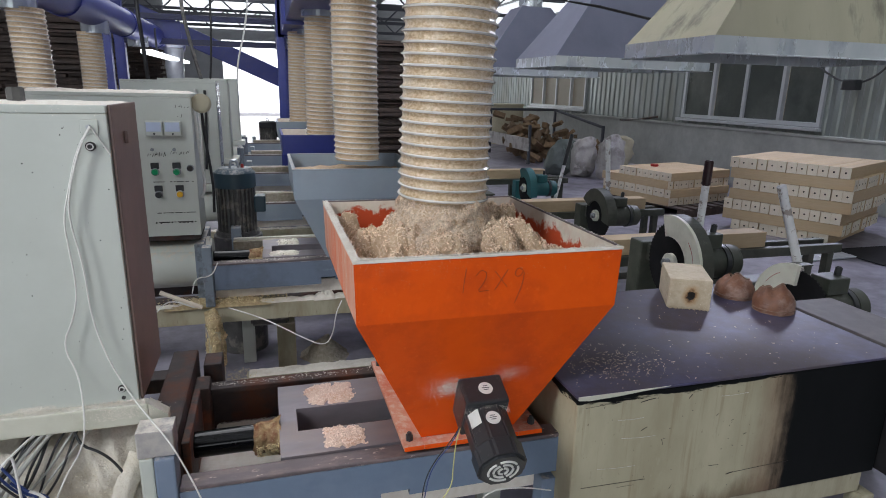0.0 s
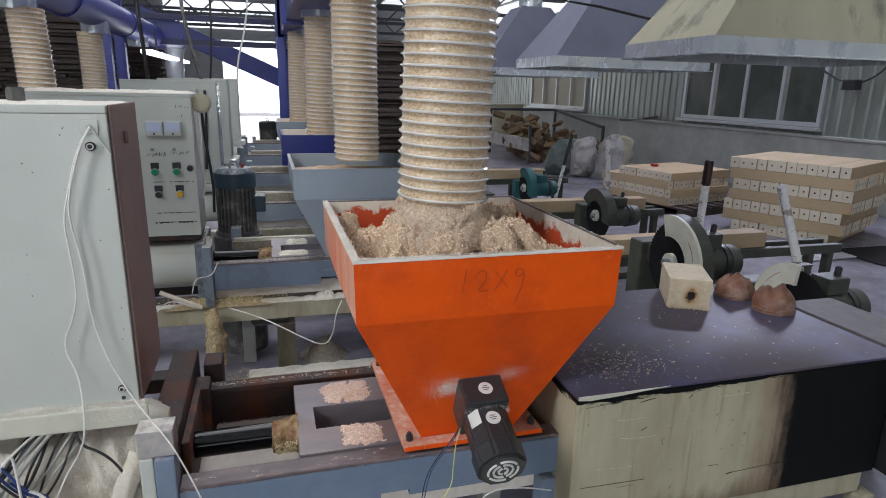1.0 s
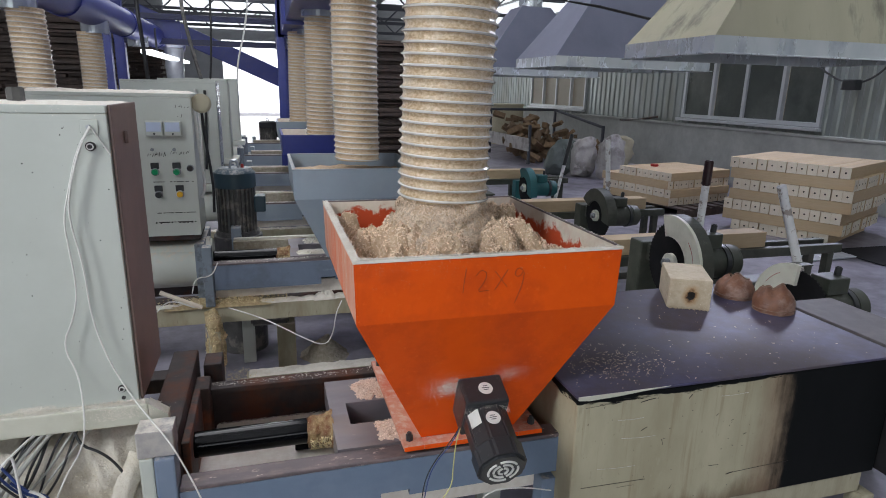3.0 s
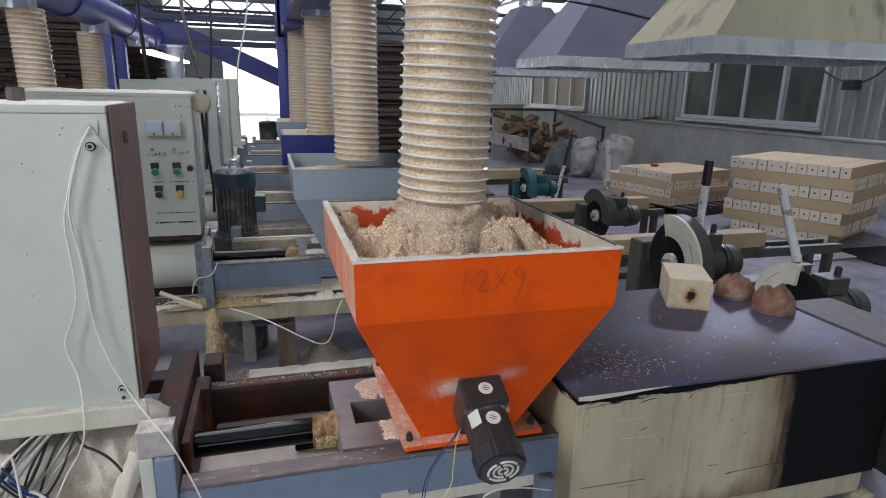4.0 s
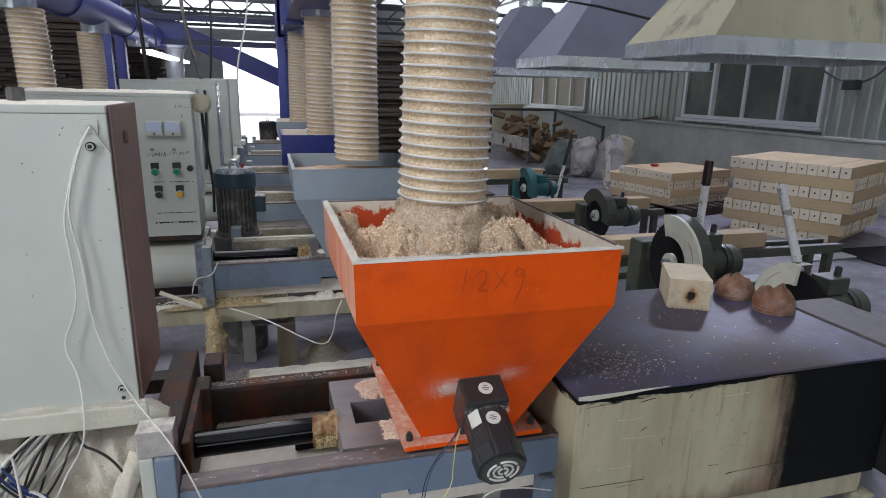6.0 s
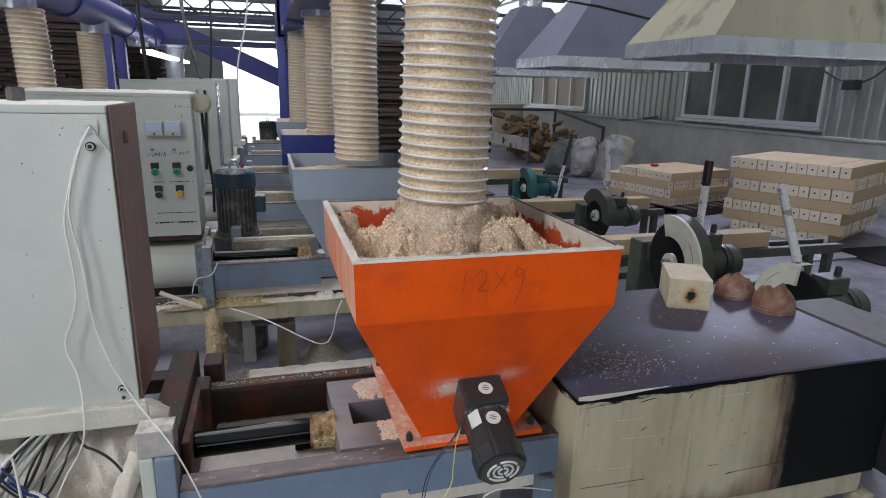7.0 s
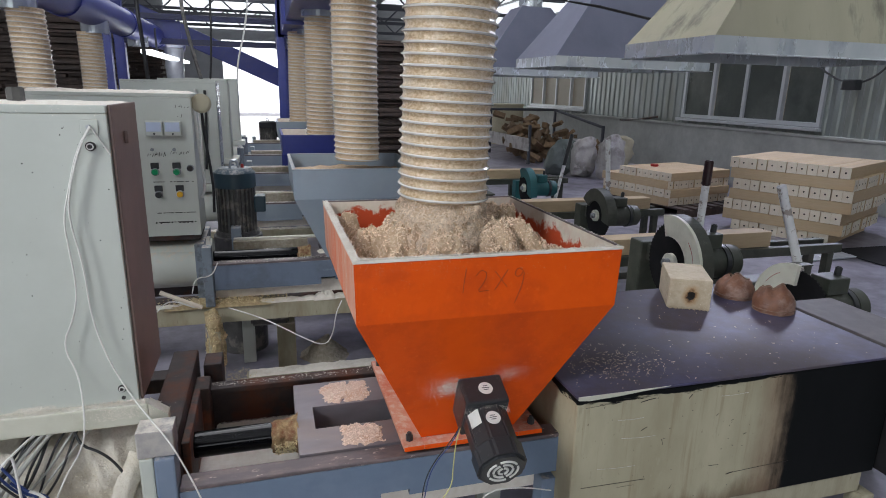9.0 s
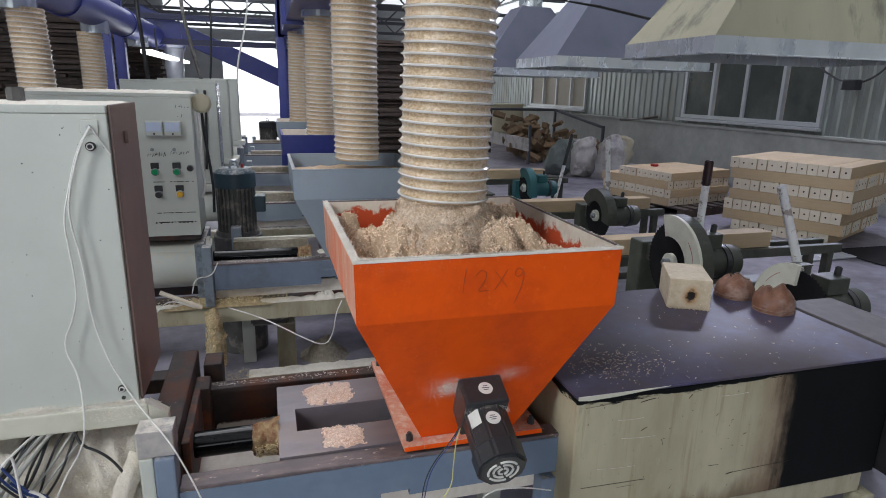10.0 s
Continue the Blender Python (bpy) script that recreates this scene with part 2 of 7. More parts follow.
    "wood_end": mat("pressed_wood_end", (0.80, 0.73, 0.62), (0.70, 0.62, 0.50), 110, (0.7, 0.9), bump=0.3, stain=(0.66, 0.56, 0.42), stain_amt=0.5, stain_scale=9),
    "scorch": mat("scorched_bore", (0.008, 0.006, 0.005), (0.02, 0.012, 0.008), 40, (0.8, 1.0), bump=0.3),
    "darkwood": mat("dark_stacked_timber", (0.075, 0.055, 0.047), (0.035, 0.027, 0.024), 18, (0.7, 0.9), bump=0.4, stain=(0.13, 0.085, 0.065), stain_amt=0.6, stain_scale=3, per_piece=0.40),
    "scrap": mat("broken_log_scrap", (0.26, 0.17, 0.095), (0.12, 0.075, 0.045), 24, (0.7, 0.9), bump=0.4, per_piece=0.6),
    "olive": mat("olive_machine_paint", (0.066, 0.072, 0.056), (0.046, 0.051, 0.040), 16, (0.4, 0.6), bump=0.1, stain=(0.14, 0.13, 0.11), stain_amt=0.5, stain_scale=5, dust=0.3, dust_col=(0.20, 0.19, 0.16)),
    "teal": mat("teal_machine_paint", (0.03, 0.16, 0.17), (0.025, 0.12, 0.13), 16, (0.35, 0.55), bump=0.1, dust=0.35, dust_col=(0.32, 0.30, 0.27)),
    "guard": mat("cream_guard_paint", (0.82, 0.81, 0.70), (0.74, 0.73, 0.62), 18, (0.4, 0.6), bump=0.08, stain=(0.45, 0.42, 0.33), stain_amt=0.4, stain_scale=7),
    "white_tube": mat("scuffed_white_tube", (0.85, 0.85, 0.85), (0.76, 0.76, 0.76), 20, (0.3, 0.5), metal=0.0, bump=0.1, stain=(0.25, 0.19, 0.16), stain_amt=0.8, stain_scale=22, sharp=0.03),
    "grip": mat("maroon_rubber_grip", (0.045, 0.015, 0.018), (0.03, 0.012, 0.014), 30, (0.4, 0.6), bump=0.1),
    "leather": mat("rusty_clay_shell", (0.23, 0.095, 0.048), (0.13, 0.055, 0.036), 40, (0.45, 0.65), bump=0.3, stain=(0.36, 0.25, 0.21), stain_amt=0.8, stain_scale=16, fleck=(0.14, 0.06, 0.04)),
    "rind_edge": mat("pale_rind_edge", (0.30, 0.20, 0.15), (0.16, 0.09, 0.06), 90, (0.6, 0.8), bump=0.3),
    "fin": mat("ribbed_motor_iron", (0.15, 0.145, 0.14), (0.09, 0.088, 0.085), 20, (0.45, 0.65), metal=0.2, bump=0.1, stain=(0.34, 0.31, 0.27), stain_amt=0.7, stain_scale=14, sharp=0.05),
    "motorcap": mat("dark_teal_cowl", (0.035, 0.075, 0.10), (0.03, 0.06, 0.08), 18, (0.35, 0.5), bump=0.08, dust=0.6, dust_col=(0.40, 0.38, 0.36)),
    "cable_w": mat("white_cable", (0.80, 0.79, 0.76), (0.68, 0.66, 0.63), 60, (0.4, 0.6), bump=0.0),
    "cable_g": mat("dusty_grey_lead", (0.40, 0.40, 0.37), (0.30, 0.30, 0.28), 40, (0.5, 0.7), bump=0.1),
    "cable_k": mat("black_cable", (0.02, 0.02, 0.022), None, 60, (0.4, 0.6), bump=0.0),
    "cable_b": mat("blue_cable", (0.03, 0.06, 0.22), None, 60, (0.4, 0.6), bump=0.0),
    "cable_y": mat("yellow_green_cable", (0.62, 0.58, 0.22), None, 60, (0.4, 0.6), bump=0.0),
    "green": mat("green_push_cap", (0.0, 0.30, 0.11), (0.0, 0.24, 0.09), 30, (0.25, 0.4), bump=0.0),
    "yellow": mat("amber_push_cap", (0.72, 0.42, 0.03), (0.62, 0.36, 0.02), 30, (0.25, 0.4), bump=0.0),
    "meter": mat("pale_blue_meter_face", (0.55, 0.62, 0.78), (0.50, 0.57, 0.72), 20, (0.15, 0.3), bump=0.0),
    "sticker": mat("white_sticker", (0.76, 0.75, 0.72), (0.68, 0.67, 0.64), 50, (0.5, 0.7), bump=0.0),
    "ink": mat("black_marker", (0.025, 0.02, 0.02), None, 40, (0.5, 0.7), bump=0.0),
    "ink_red": mat("dark_pencil_on_orange", (0.20, 0.030, 0.012), None, 40, (0.5, 0.7), bump=0.0),
    "sack": mat("woven_sack", (0.46, 0.44, 0.43), (0.36, 0.34, 0.33), 90, (0.7, 0.9), bump=0.5, stain=(0.15, 0.135, 0.13), stain_amt=0.7, stain_scale=5),
    "sack_g": mat("grey_green_sack", (0.11, 0.13, 0.125), (0.08, 0.095, 0.09), 90, (0.7, 0.9), bump=0.5, stain=(0.18, 0.20, 0.19), stain_amt=0.6, stain_scale=5),
    "cardboard": mat("buff_board", (0.46, 0.42, 0.31), (0.40, 0.36, 0.26), 20, (0.7, 0.9), bump=0.1),
    "truss": mat("dark_truss_steel", (0.05, 0.055, 0.07), (0.04, 0.042, 0.055), 14, (0.5, 0.7), bump=0.05),
    "daylight": glow("open_daylight", (0.97, 0.98, 1.0), 2.2),
    "skypanel": glow("translucent_roof_panel", (0.93, 0.96, 1.0), 0.9),
    "plug": mat("red_plastic", (0.45, 0.02, 0.02), None, 30, (0.4, 0.5), bump=0.0),
    "film": mat("clear_film_wrap", (0.62, 0.64, 0.70), (0.50, 0.52, 0.58), 14, (0.15, 0.35), bump=0.4),
}


# ---------- mesh helpers ----------
def part(name, bm, material, parent=None, label="", smooth=False):
    me = bpy.data.meshes.new(name)
    bmesh.ops.recalc_face_normals(bm, faces=bm.faces)
    if smooth:
        for f in bm.faces:
            f.smooth = True
    bm.to_mesh(me)
    bm.free()
    me.materials.append(M[material])
    if smooth:
        me.set_sharp_from_angle(angle=radians(40))
    ob = new(name, me)
    if parent is not None:
        ob.parent = parent
    if label:
        ob["label"] = label
    return ob


def empty(name, x=0, y=0, z=0, rz=0):
    ob = new(name)
    ob.empty_display_size = 0.1
    ob.matrix_world = pose(x, y, z, 0, 0, rz)
    return ob


def box(x0, x1, y0, y1, z0, z1, bevel=0.004, bm=None, rot=None):
    b = bmesh.new()
    m = Matrix.Translation(((x0 + x1) / 2, (y0 + y1) / 2, (z0 + z1) / 2)) @ Matrix.Diagonal((x1 - x0, y1 - y0, z1 - z0, 1))
    bmesh.ops.create_cube(b, size=1, matrix=m)
    if bevel:
        bmesh.ops.bevel(b, geom=b.edges[:], offset=bevel, segments=2, profile=0.6, affect="EDGES")
    if rot:
        bmesh.ops.transform(b, matrix=rot, verts=b.verts)
    return merge(bm, b)


def merge(bm, b):
    if bm is None:
        return b
    me = bpy.data.meshes.new("tmp")
    b.to_mesh(me)
    b.free()
    bm.from_mesh(me)
    bpy.data.meshes.remove(me)
    return bm


def cyl(p0, p1, r0, r1=None, seg=24, bm=None, bevel=0.0):
    r1 = r0 if r1 is None else r1
    b = bmesh.new()
    a, c = Vector(p0), Vector(p1)
    q = (c - a).to_track_quat("Z", "Y").to_matrix().to_4x4()
    bmesh.ops.create_cone(b, cap_ends=True, segments=seg, radius1=r0, radius2=r1, depth=(c - a).length,
                          matrix=Matrix.Translation((a + c) / 2) @ q)
    if bevel:
        caps = [e for f in b.faces if len(f.verts) > 4 for e in f.edges]
        bmesh.ops.bevel(b, geom=list(set(caps)), offset=bevel, segments=2, affect="EDGES")
    return merge(bm, b)


def tube(points, r, seg=8, bm=None, closed=False, smooth_steps=0):
    """A swept round bar along points."""
    pts = [Vector(p) for p in points]
    for _ in range(smooth_steps):
        out = [pts[0]]
        for a, b in zip(pts, pts[1:]):
            out += [a.lerp(b, 0.25), a.lerp(b, 0.75)]
        pts = out + [pts[-1]]
    bm = bm or bmesh.new()
    rings, up = [], Vector((0.13, 0.21, 0.97))
    for i, p in enumerate(pts):
        d = (pts[min(i + 1, len(pts) - 1)] - pts[max(i - 1, 0)]).normalized()
        s = d.cross(up)
        if s.length < 0.05:
            s = d.cross(Vector((1, 0, 0)))
        s.normalize()
        u = s.cross(d)
        up = u
        rings.append([bm.verts.new(p + r * (math.cos(2 * math.pi * k / seg) * s + math.sin(2 * math.pi * k / seg) * u)) for k in range(seg)])
    for a, b in zip(rings, rings[1:]):
        for k in range(seg):
            bm.faces.new((a[k], a[(k + 1) % seg], b[(k + 1) % seg], b[k]))
    bm.faces.new(rings[0])
    bm.faces.new(rings[-1])
    return bm


def prism(profile, depth, axis="y", at=0.0, bm=None, bevel=0.0):
    """Extrudes a flat outline (pairs) along an axis from at to at + depth."""
    b = bmesh.new()

    def p3(u, v, w):
        return {"x": (w, u, v), "y": (u, w, v), "z": (u, v, w)}[axis]
    lo = [b.verts.new(p3(u, v, at)) for u, v in profile]
    hi = [b.verts.new(p3(u, v, at + depth)) for u, v in profile]
    b.faces.new(lo)
    b.faces.new(hi)
    for i in range(len(lo)):
        j = (i + 1) % len(lo)
        b.faces.new((lo[i], lo[j], hi[j], hi[i]))
    if bevel:
        bmesh.ops.recalc_face_normals(b, faces=b.faces)
        bmesh.ops.bevel(b, geom=b.edges[:], offset=bevel, segments=2, affect="EDGES")
    return merge(bm, b)


def wobble(bm, amount, scale, seed=0.0):
    for v in bm.verts:
        v.co += amount * noise.noise_vector(v.co * scale + Vector((seed, seed * 1.7, 3.1)))
    return bm


def heap(x0, x1, y0, y1, height, step, floor_z):
    """A height field; height(x, y) gives its top."""
    bm = bmesh.new()
    nx, ny = int((x1 - x0) / step) + 1, int((y1 - y0) / step) + 1
    g = [[bm.verts.new((x0 + (x1 - x0) * i / nx, y0 + (y1 - y0) * j / ny, 0)) for j in range(ny + 1)] for i in range(nx + 1)]
    for row in g:
        for v in row:
            v.co.z = max(height(v.co.x, v.co.y), floor_z)
    for i in range(nx):
        for j in range(ny):
            bm.faces.new((g[i][j], g[i + 1][j], g[i + 1][j + 1], g[i][j + 1]))
    return bm


def scatter_flakes(places, size, seed):
    """Small thin shavings lying at (place, normal); one mesh."""
    rnd = random.Random(seed)
    verts, faces = [], []
    for p, nrm in places:
        n = (Vector(nrm) + Vector((rnd.uniform(-0.7, 0.7), rnd.uniform(-0.7, 0.7), rnd.uniform(-0.1, 0.5)))).normalized()
        a = n.orthogonal().normalized()
        a.rotate(Matrix.Rotation(rnd.uniform(0, 6.28), 3, n))
        b = n.cross(a)
        s, w = size * rnd.choice((0.35, 0.45, 0.55, 0.7, 0.9, 1.3)) * rnd.uniform(0.8, 1.2), size * rnd.uniform(0.2, 0.42)
        c = Vector(p) + n * size * rnd.uniform(-0.1, 0.45)
        k = len(verts)
        verts += [c - a * s - b * w, c + a * s - b * w * 0.6, c + a * s * 0.8 + b * w + n * s * 0.2, c - a * s + b * w]
        faces.append((k, k + 1, k + 2, k + 3))
    me = bpy.data.meshes.new("flakes")
    me.from_pydata([tuple(v) for v in verts], [], faces)
    bm = bmesh.new()
    bm.from_mesh(me)
    bpy.data.meshes.remove(me)
    return bm


def scorched_casing(name):
    """Cream enamel with soot that gathers at the hot end and under the lid, with soft ragged limits."""
    m = mat(name, (0.49, 0.455, 0.33), (0.41, 0.375, 0.265), 10, (0.42, 0.7), bump=0.06, stain=(0.24, 0.205, 0.13), stain_amt=0.6, stain_scale=6, stretch=(1, 1, 0.35), fleck=(0.40, 0.365, 0.26), sharp=0.2, mid=0.62)
    nt = m.node_tree
    n, l = nt.nodes, nt.links
    bsdf = n["Principled BSDF"]
    base = bsdf.inputs["Base Color"].links[0].from_socket
    tc = n.new("ShaderNodeTexCoord")
    sep = n.new("ShaderNodeSeparateXYZ")
    l.new(tc.outputs["Object"], sep.inputs[0])

    def rag(scale, stretch):
        mp = n.new("ShaderNodeMapping")
        mp.inputs["Scale"].default_value = stretch
        l.new(tc.outputs["Object"], mp.inputs["Vector"])
        t = n.new("ShaderNodeTexNoise")
        t.inputs["Scale"].default_value, t.inputs["Detail"].default_value, t.inputs["Roughness"].default_value = scale, 7.0, 0.65
        l.new(mp.outputs["Vector"], t.inputs["Vector"])
        return t.outputs["Fac"]

    def calc(op, a, b):
        x = n.new("ShaderNodeMath")
        x.operation = op
        x.use_clamp = op in ("MAXIMUM",)
        for sock, v in zip(x.inputs, (a, b)):
            if isinstance(v, bpy.types.NodeSocket):
                l.new(v, sock)
            else:
                sock.default_value = v
        return x.outputs[0]

    def step(src, a, b):
        r = n.new("ShaderNodeMapRange")
        r.interpolation_type = "SMOOTHSTEP"
        r.inputs["From Min"].default_value, r.inputs["From Max"].default_value = a, b
        l.new(src, r.inputs["Value"])
        return r.outputs["Result"]

    def blend(f, a, b):
        x = n.new("ShaderNodeMix")
        x.data_type = "RGBA"
        l.new(f, x.inputs["Factor"])
        l.new(a, x.inputs["A"])
        x.inputs["B"].default_value = b
        return x.outputs["Result"]
    along = calc("ADD", sep.outputs["X"], calc("MULTIPLY", rag(6.0, (1, 1, 0.55)), 0.13))
    along = calc("ADD", along, calc("MULTIPLY", rag(60.0, (1, 1, 0.08)), 0.05))
    lean = calc("ADD", along, calc("MULTIPLY", sep.outputs["Z"], 0.04))
    tint = calc("MULTIPLY", step(lean, 0.125, 0.235), 0.75)
    soot = step(lean, 0.195, 0.255)
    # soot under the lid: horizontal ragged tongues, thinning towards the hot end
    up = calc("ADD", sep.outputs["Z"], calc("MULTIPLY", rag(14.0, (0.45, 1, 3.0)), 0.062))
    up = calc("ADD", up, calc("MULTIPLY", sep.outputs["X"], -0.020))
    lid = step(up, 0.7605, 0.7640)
    left = calc("MULTIPLY", step(calc("ADD", sep.outputs["X"], calc("MULTIPLY", rag(9.0, (1, 1, 0.5)), 0.12)), -0.385, -0.435), 0.35)
    runs = calc("MULTIPLY", step(rag(34.0, (1, 1, 0.05)), 0.56, 0.70), 0.50)
    spots = calc("MULTIPLY", step(rag(120.0, (1, 1, 0.6)), 0.67, 0.72), 0.7)
    # ragged brown, darker towards the bottom edge
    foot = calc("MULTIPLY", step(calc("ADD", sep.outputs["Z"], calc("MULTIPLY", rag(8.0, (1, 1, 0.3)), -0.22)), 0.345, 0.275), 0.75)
    col = blend(left, base, (0.26, 0.175, 0.09, 1))
    col = blend(runs, col, (0.27, 0.215, 0.135, 1))
    col = blend(spots, col, (0.10, 0.075, 0.05, 1))
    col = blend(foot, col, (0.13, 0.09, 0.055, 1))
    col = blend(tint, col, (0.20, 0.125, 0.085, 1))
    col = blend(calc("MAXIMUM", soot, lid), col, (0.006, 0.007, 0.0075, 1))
    l.new(col, bsdf.inputs["Base Color"])
    bsdf.inputs["Specular IOR Level"].default_value = 0.12
    return m


M["scorched"] = scorched_casing("soot_scorched_enamel")


def ripple(m, scale, strength):
    """Uneven clear skin, so that the gloss breaks into small glints."""
    n, l = m.node_tree.nodes, m.node_tree.links
    tc, t, bp = n.new("ShaderNodeTexCoord"), n.new("ShaderNodeTexNoise"), n.new("ShaderNodeBump")
    t.inputs["Scale"].default_value, t.inputs["Detail"].default_value = scale, 3.0
    bp.inputs["Strength"].default_value, bp.inputs["Distance"].default_value = strength, 0.004
    l.new(tc.outputs["Object"], t.inputs["Vector"])
    l.new(t.outputs["Fac"], bp.inputs["Height"])
    l.new(bp.outputs["Normal"], n["Principled BSDF"].inputs["Coat Normal"])


ripple(M["hose"], 130.0, 0.8)


def caked_lining(name):
    """Dust-caked inside wall, scoured back to the orange where the heap has rubbed it."""
    m = mat(name, (0.74, 0.68, 0.59), (0.62, 0.55, 0.46), 40, (0.7, 0.9), bump=0.3, stain=(0.58, 0.40, 0.31), stain_amt=0.5, stain_scale=12)
    nt = m.node_tree
    n, l = nt.nodes, nt.links
    bsdf = n["Principled BSDF"]
    base = bsdf.inputs["Base Color"].links[0].from_socket
    tc = n.new("ShaderNodeTexCoord")
    sep = n.new("ShaderNodeSeparateXYZ")
    l.new(tc.outputs["Object"], sep.inputs[0])
    t = n.new("ShaderNodeTexNoise")
    t.inputs["Scale"].default_value, t.inputs["Detail"].default_value, t.inputs["Roughness"].default_value = 13.0, 8.0, 0.7
    l.new(tc.outputs["Object"], t.inputs["Vector"])
    mul = n.new("ShaderNodeMath")
    mul.operation = "MULTIPLY_ADD"
    l.new(t.outputs["Fac"], mul.inputs[0])
    mul.inputs[1].default_value = 0.16
    l.new(sep.outputs["Z"], mul.inputs[2])
    r = n.new("ShaderNodeMapRange")
    r.inputs["From Min"].default_value, r.inputs["From Max"].default_value = 0.512, 0.500
    l.new(mul.outputs[0], r.inputs["Value"])
    x = n.new("ShaderNodeMix")
    x.data_type = "RGBA"
    l.new(r.outputs["Result"], x.inputs["Factor"])
    l.new(base, x.inputs["A"])
    x.inputs["B"].default_value = (0.48, 0.060, 0.012, 1)
    l.new(x.outputs["Result"], bsdf.inputs["Base Color"])
    return m


def burnt_timber(name):
    """Weathered pressed wood, browned round the bore and down below it."""
    m = mat(name, (0.62, 0.53, 0.40), (0.50, 0.41, 0.29), 60, (0.65, 0.85), bump=0.35, stain=(0.42, 0.33, 0.22), stain_amt=0.6, stain_scale=14, fleck=(0.70, 0.62, 0.50))
    nt = m.node_tree
    n, l = nt.nodes, nt.links
    bsdf = n["Principled BSDF"]
    base = bsdf.inputs["Base Color"].links[0].from_socket
    tc = n.new("ShaderNodeTexCoord")
    mp = n.new("ShaderNodeMapping")
    mp.inputs["Location"].default_value = (-0.004, 0.0576, -0.031)
    mp.inputs["Scale"].default_value = (1.0, 0.6, 0.72)
    l.new(tc.outputs["Object"], mp.inputs["Vector"])
    ln = n.new("ShaderNodeVectorMath")
    ln.operation = "LENGTH"
    l.new(mp.outputs["Vector"], ln.inputs[0])
    t = n.new("ShaderNodeTexNoise")
    t.inputs["Scale"].default_value, t.inputs["Detail"].default_value, t.inputs["Roughness"].default_value = 60.0, 6.0, 0.65
    l.new(tc.outputs["Object"], t.inputs["Vector"])
    far = n.new("ShaderNodeMath")
    far.operation = "MULTIPLY_ADD"
    l.new(t.outputs["Fac"], far.inputs[0])
    far.inputs[1].default_value = 0.026
    l.new(ln.outputs["Value"], far.inputs[2])
    col = base
    for a, b, amount, c in ((0.042, 0.026, 0.75, (0.42, 0.22, 0.075, 1)), (0.031, 0.022, 0.9, (0.12, 0.045, 0.014, 1)), (0.0255, 0.0215, 1.0, (0.008, 0.006, 0.005, 1))):
        r = n.new("ShaderNodeMapRange")
        r.inputs["From Min"].default_value, r.inputs["From Max"].default_value, r.inputs["To Max"].default_value = a, b, amount
        l.new(far.outputs[0], r.inputs["Value"])
        x = n.new("ShaderNodeMix")
        x.data_type = "RGBA"
        l.new(r.outputs["Result"], x.inputs["Factor"])
        l.new(col, x.inputs["A"])
        x.inputs["B"].default_value = c
        col = x.outputs["Result"]
    l.new(col, bsdf.inputs["Base Color"])
    return m


M["burnt_block"] = burnt_timber("browned_pressed_wood")
M["orange_in"] = caked_lining("dust_caked_lining")

BASE = {}
_part = part


def part(name, bm, material, parent=None, label="", smooth=False):
    """A mesh given in world places, under a thing or a part that stands at its base."""
    if parent is not None:
        base = BASE.get(parent.name, Matrix())
        bmesh.ops.transform(bm, matrix=base.inverted(), verts=bm.verts)
        ob = _part(name, bm, material, parent, label, smooth)
        BASE[ob.name] = base
        return ob
    return _part(name, bm, material, None, label, smooth)


def thing(name, x, y, z, label, category, group="", rz=0):
    ob = empty(name, x, y, z, rz)
    BASE[ob.name] = pose(x, y, z, 0, 0, rz)
    return tagged(ob, label, category, group)


def solo(name, bm, material, label, category, group="", smooth=False, kind=""):
    ob = part(name, bm, material, None, "", smooth)
    return tagged(ob, label, category, group, kind)


def structure(name, bm, material, label="", smooth=False):
    return tagged(part(name, bm, material, None, "", smooth), label, "", "", "structure")


# ---------- hall ----------
WALL_X, LEFT_X, BACK_Y, FAR_Y = 7.2, -8.5, -7.0, 30.0
fl = bmesh.new()
bmesh.ops.create_grid(fl, x_segments=60, y_segments=120, size=1, matrix=Matrix.Translation((0, 13, 0)) @ Matrix.Diagonal((30, 40, 1, 1)))
for v in fl.verts:
    v.co.z = 0.006 * noise.noise(v.co * 0.7)
structure("floor", fl, "floor", "dusty grey concrete floor with dark stains")

# window wall: rendered base, sheet cladding above, openings between
WINDOWS = [(6.62, 9.55), (13.1, 16.2)]
SILL, HEAD = 1.0, 2.25
wall = box(WALL_X, WALL_X + 0.24, BACK_Y, FAR_Y, 0, 0.86, 0.01)
structure("wall_east", wall, "concrete", "grey rendered low wall below the window line")
ledge = box(WALL_X - 0.05, WALL_X + 0.2, BACK_Y, FAR_Y, 0.862, 0.90, 0.006)
structure("wall_ledge", ledge, "concrete")


def corrugated(x, y0, y1, z0, z1, pitch=0.19, depth=0.018):
    bm = bmesh.new()
    y, prev = y0, None
    shape = [(0.0, 0), (0.38, 0), (0.5, 1), (0.88, 1)]
    while y < y1:
        for f, d in shape:
            yy = min(y + f * pitch, y1)
            a, b = bm.verts.new((x - d * depth, yy, z0)), bm.verts.new((x - d * depth, yy, z1))
            if prev and yy > prev[0].co.y + 1e-5:
                bm.faces.new((prev[0], a, b, prev[1]))
            prev = (a, b)
        y += pitch
    return bm


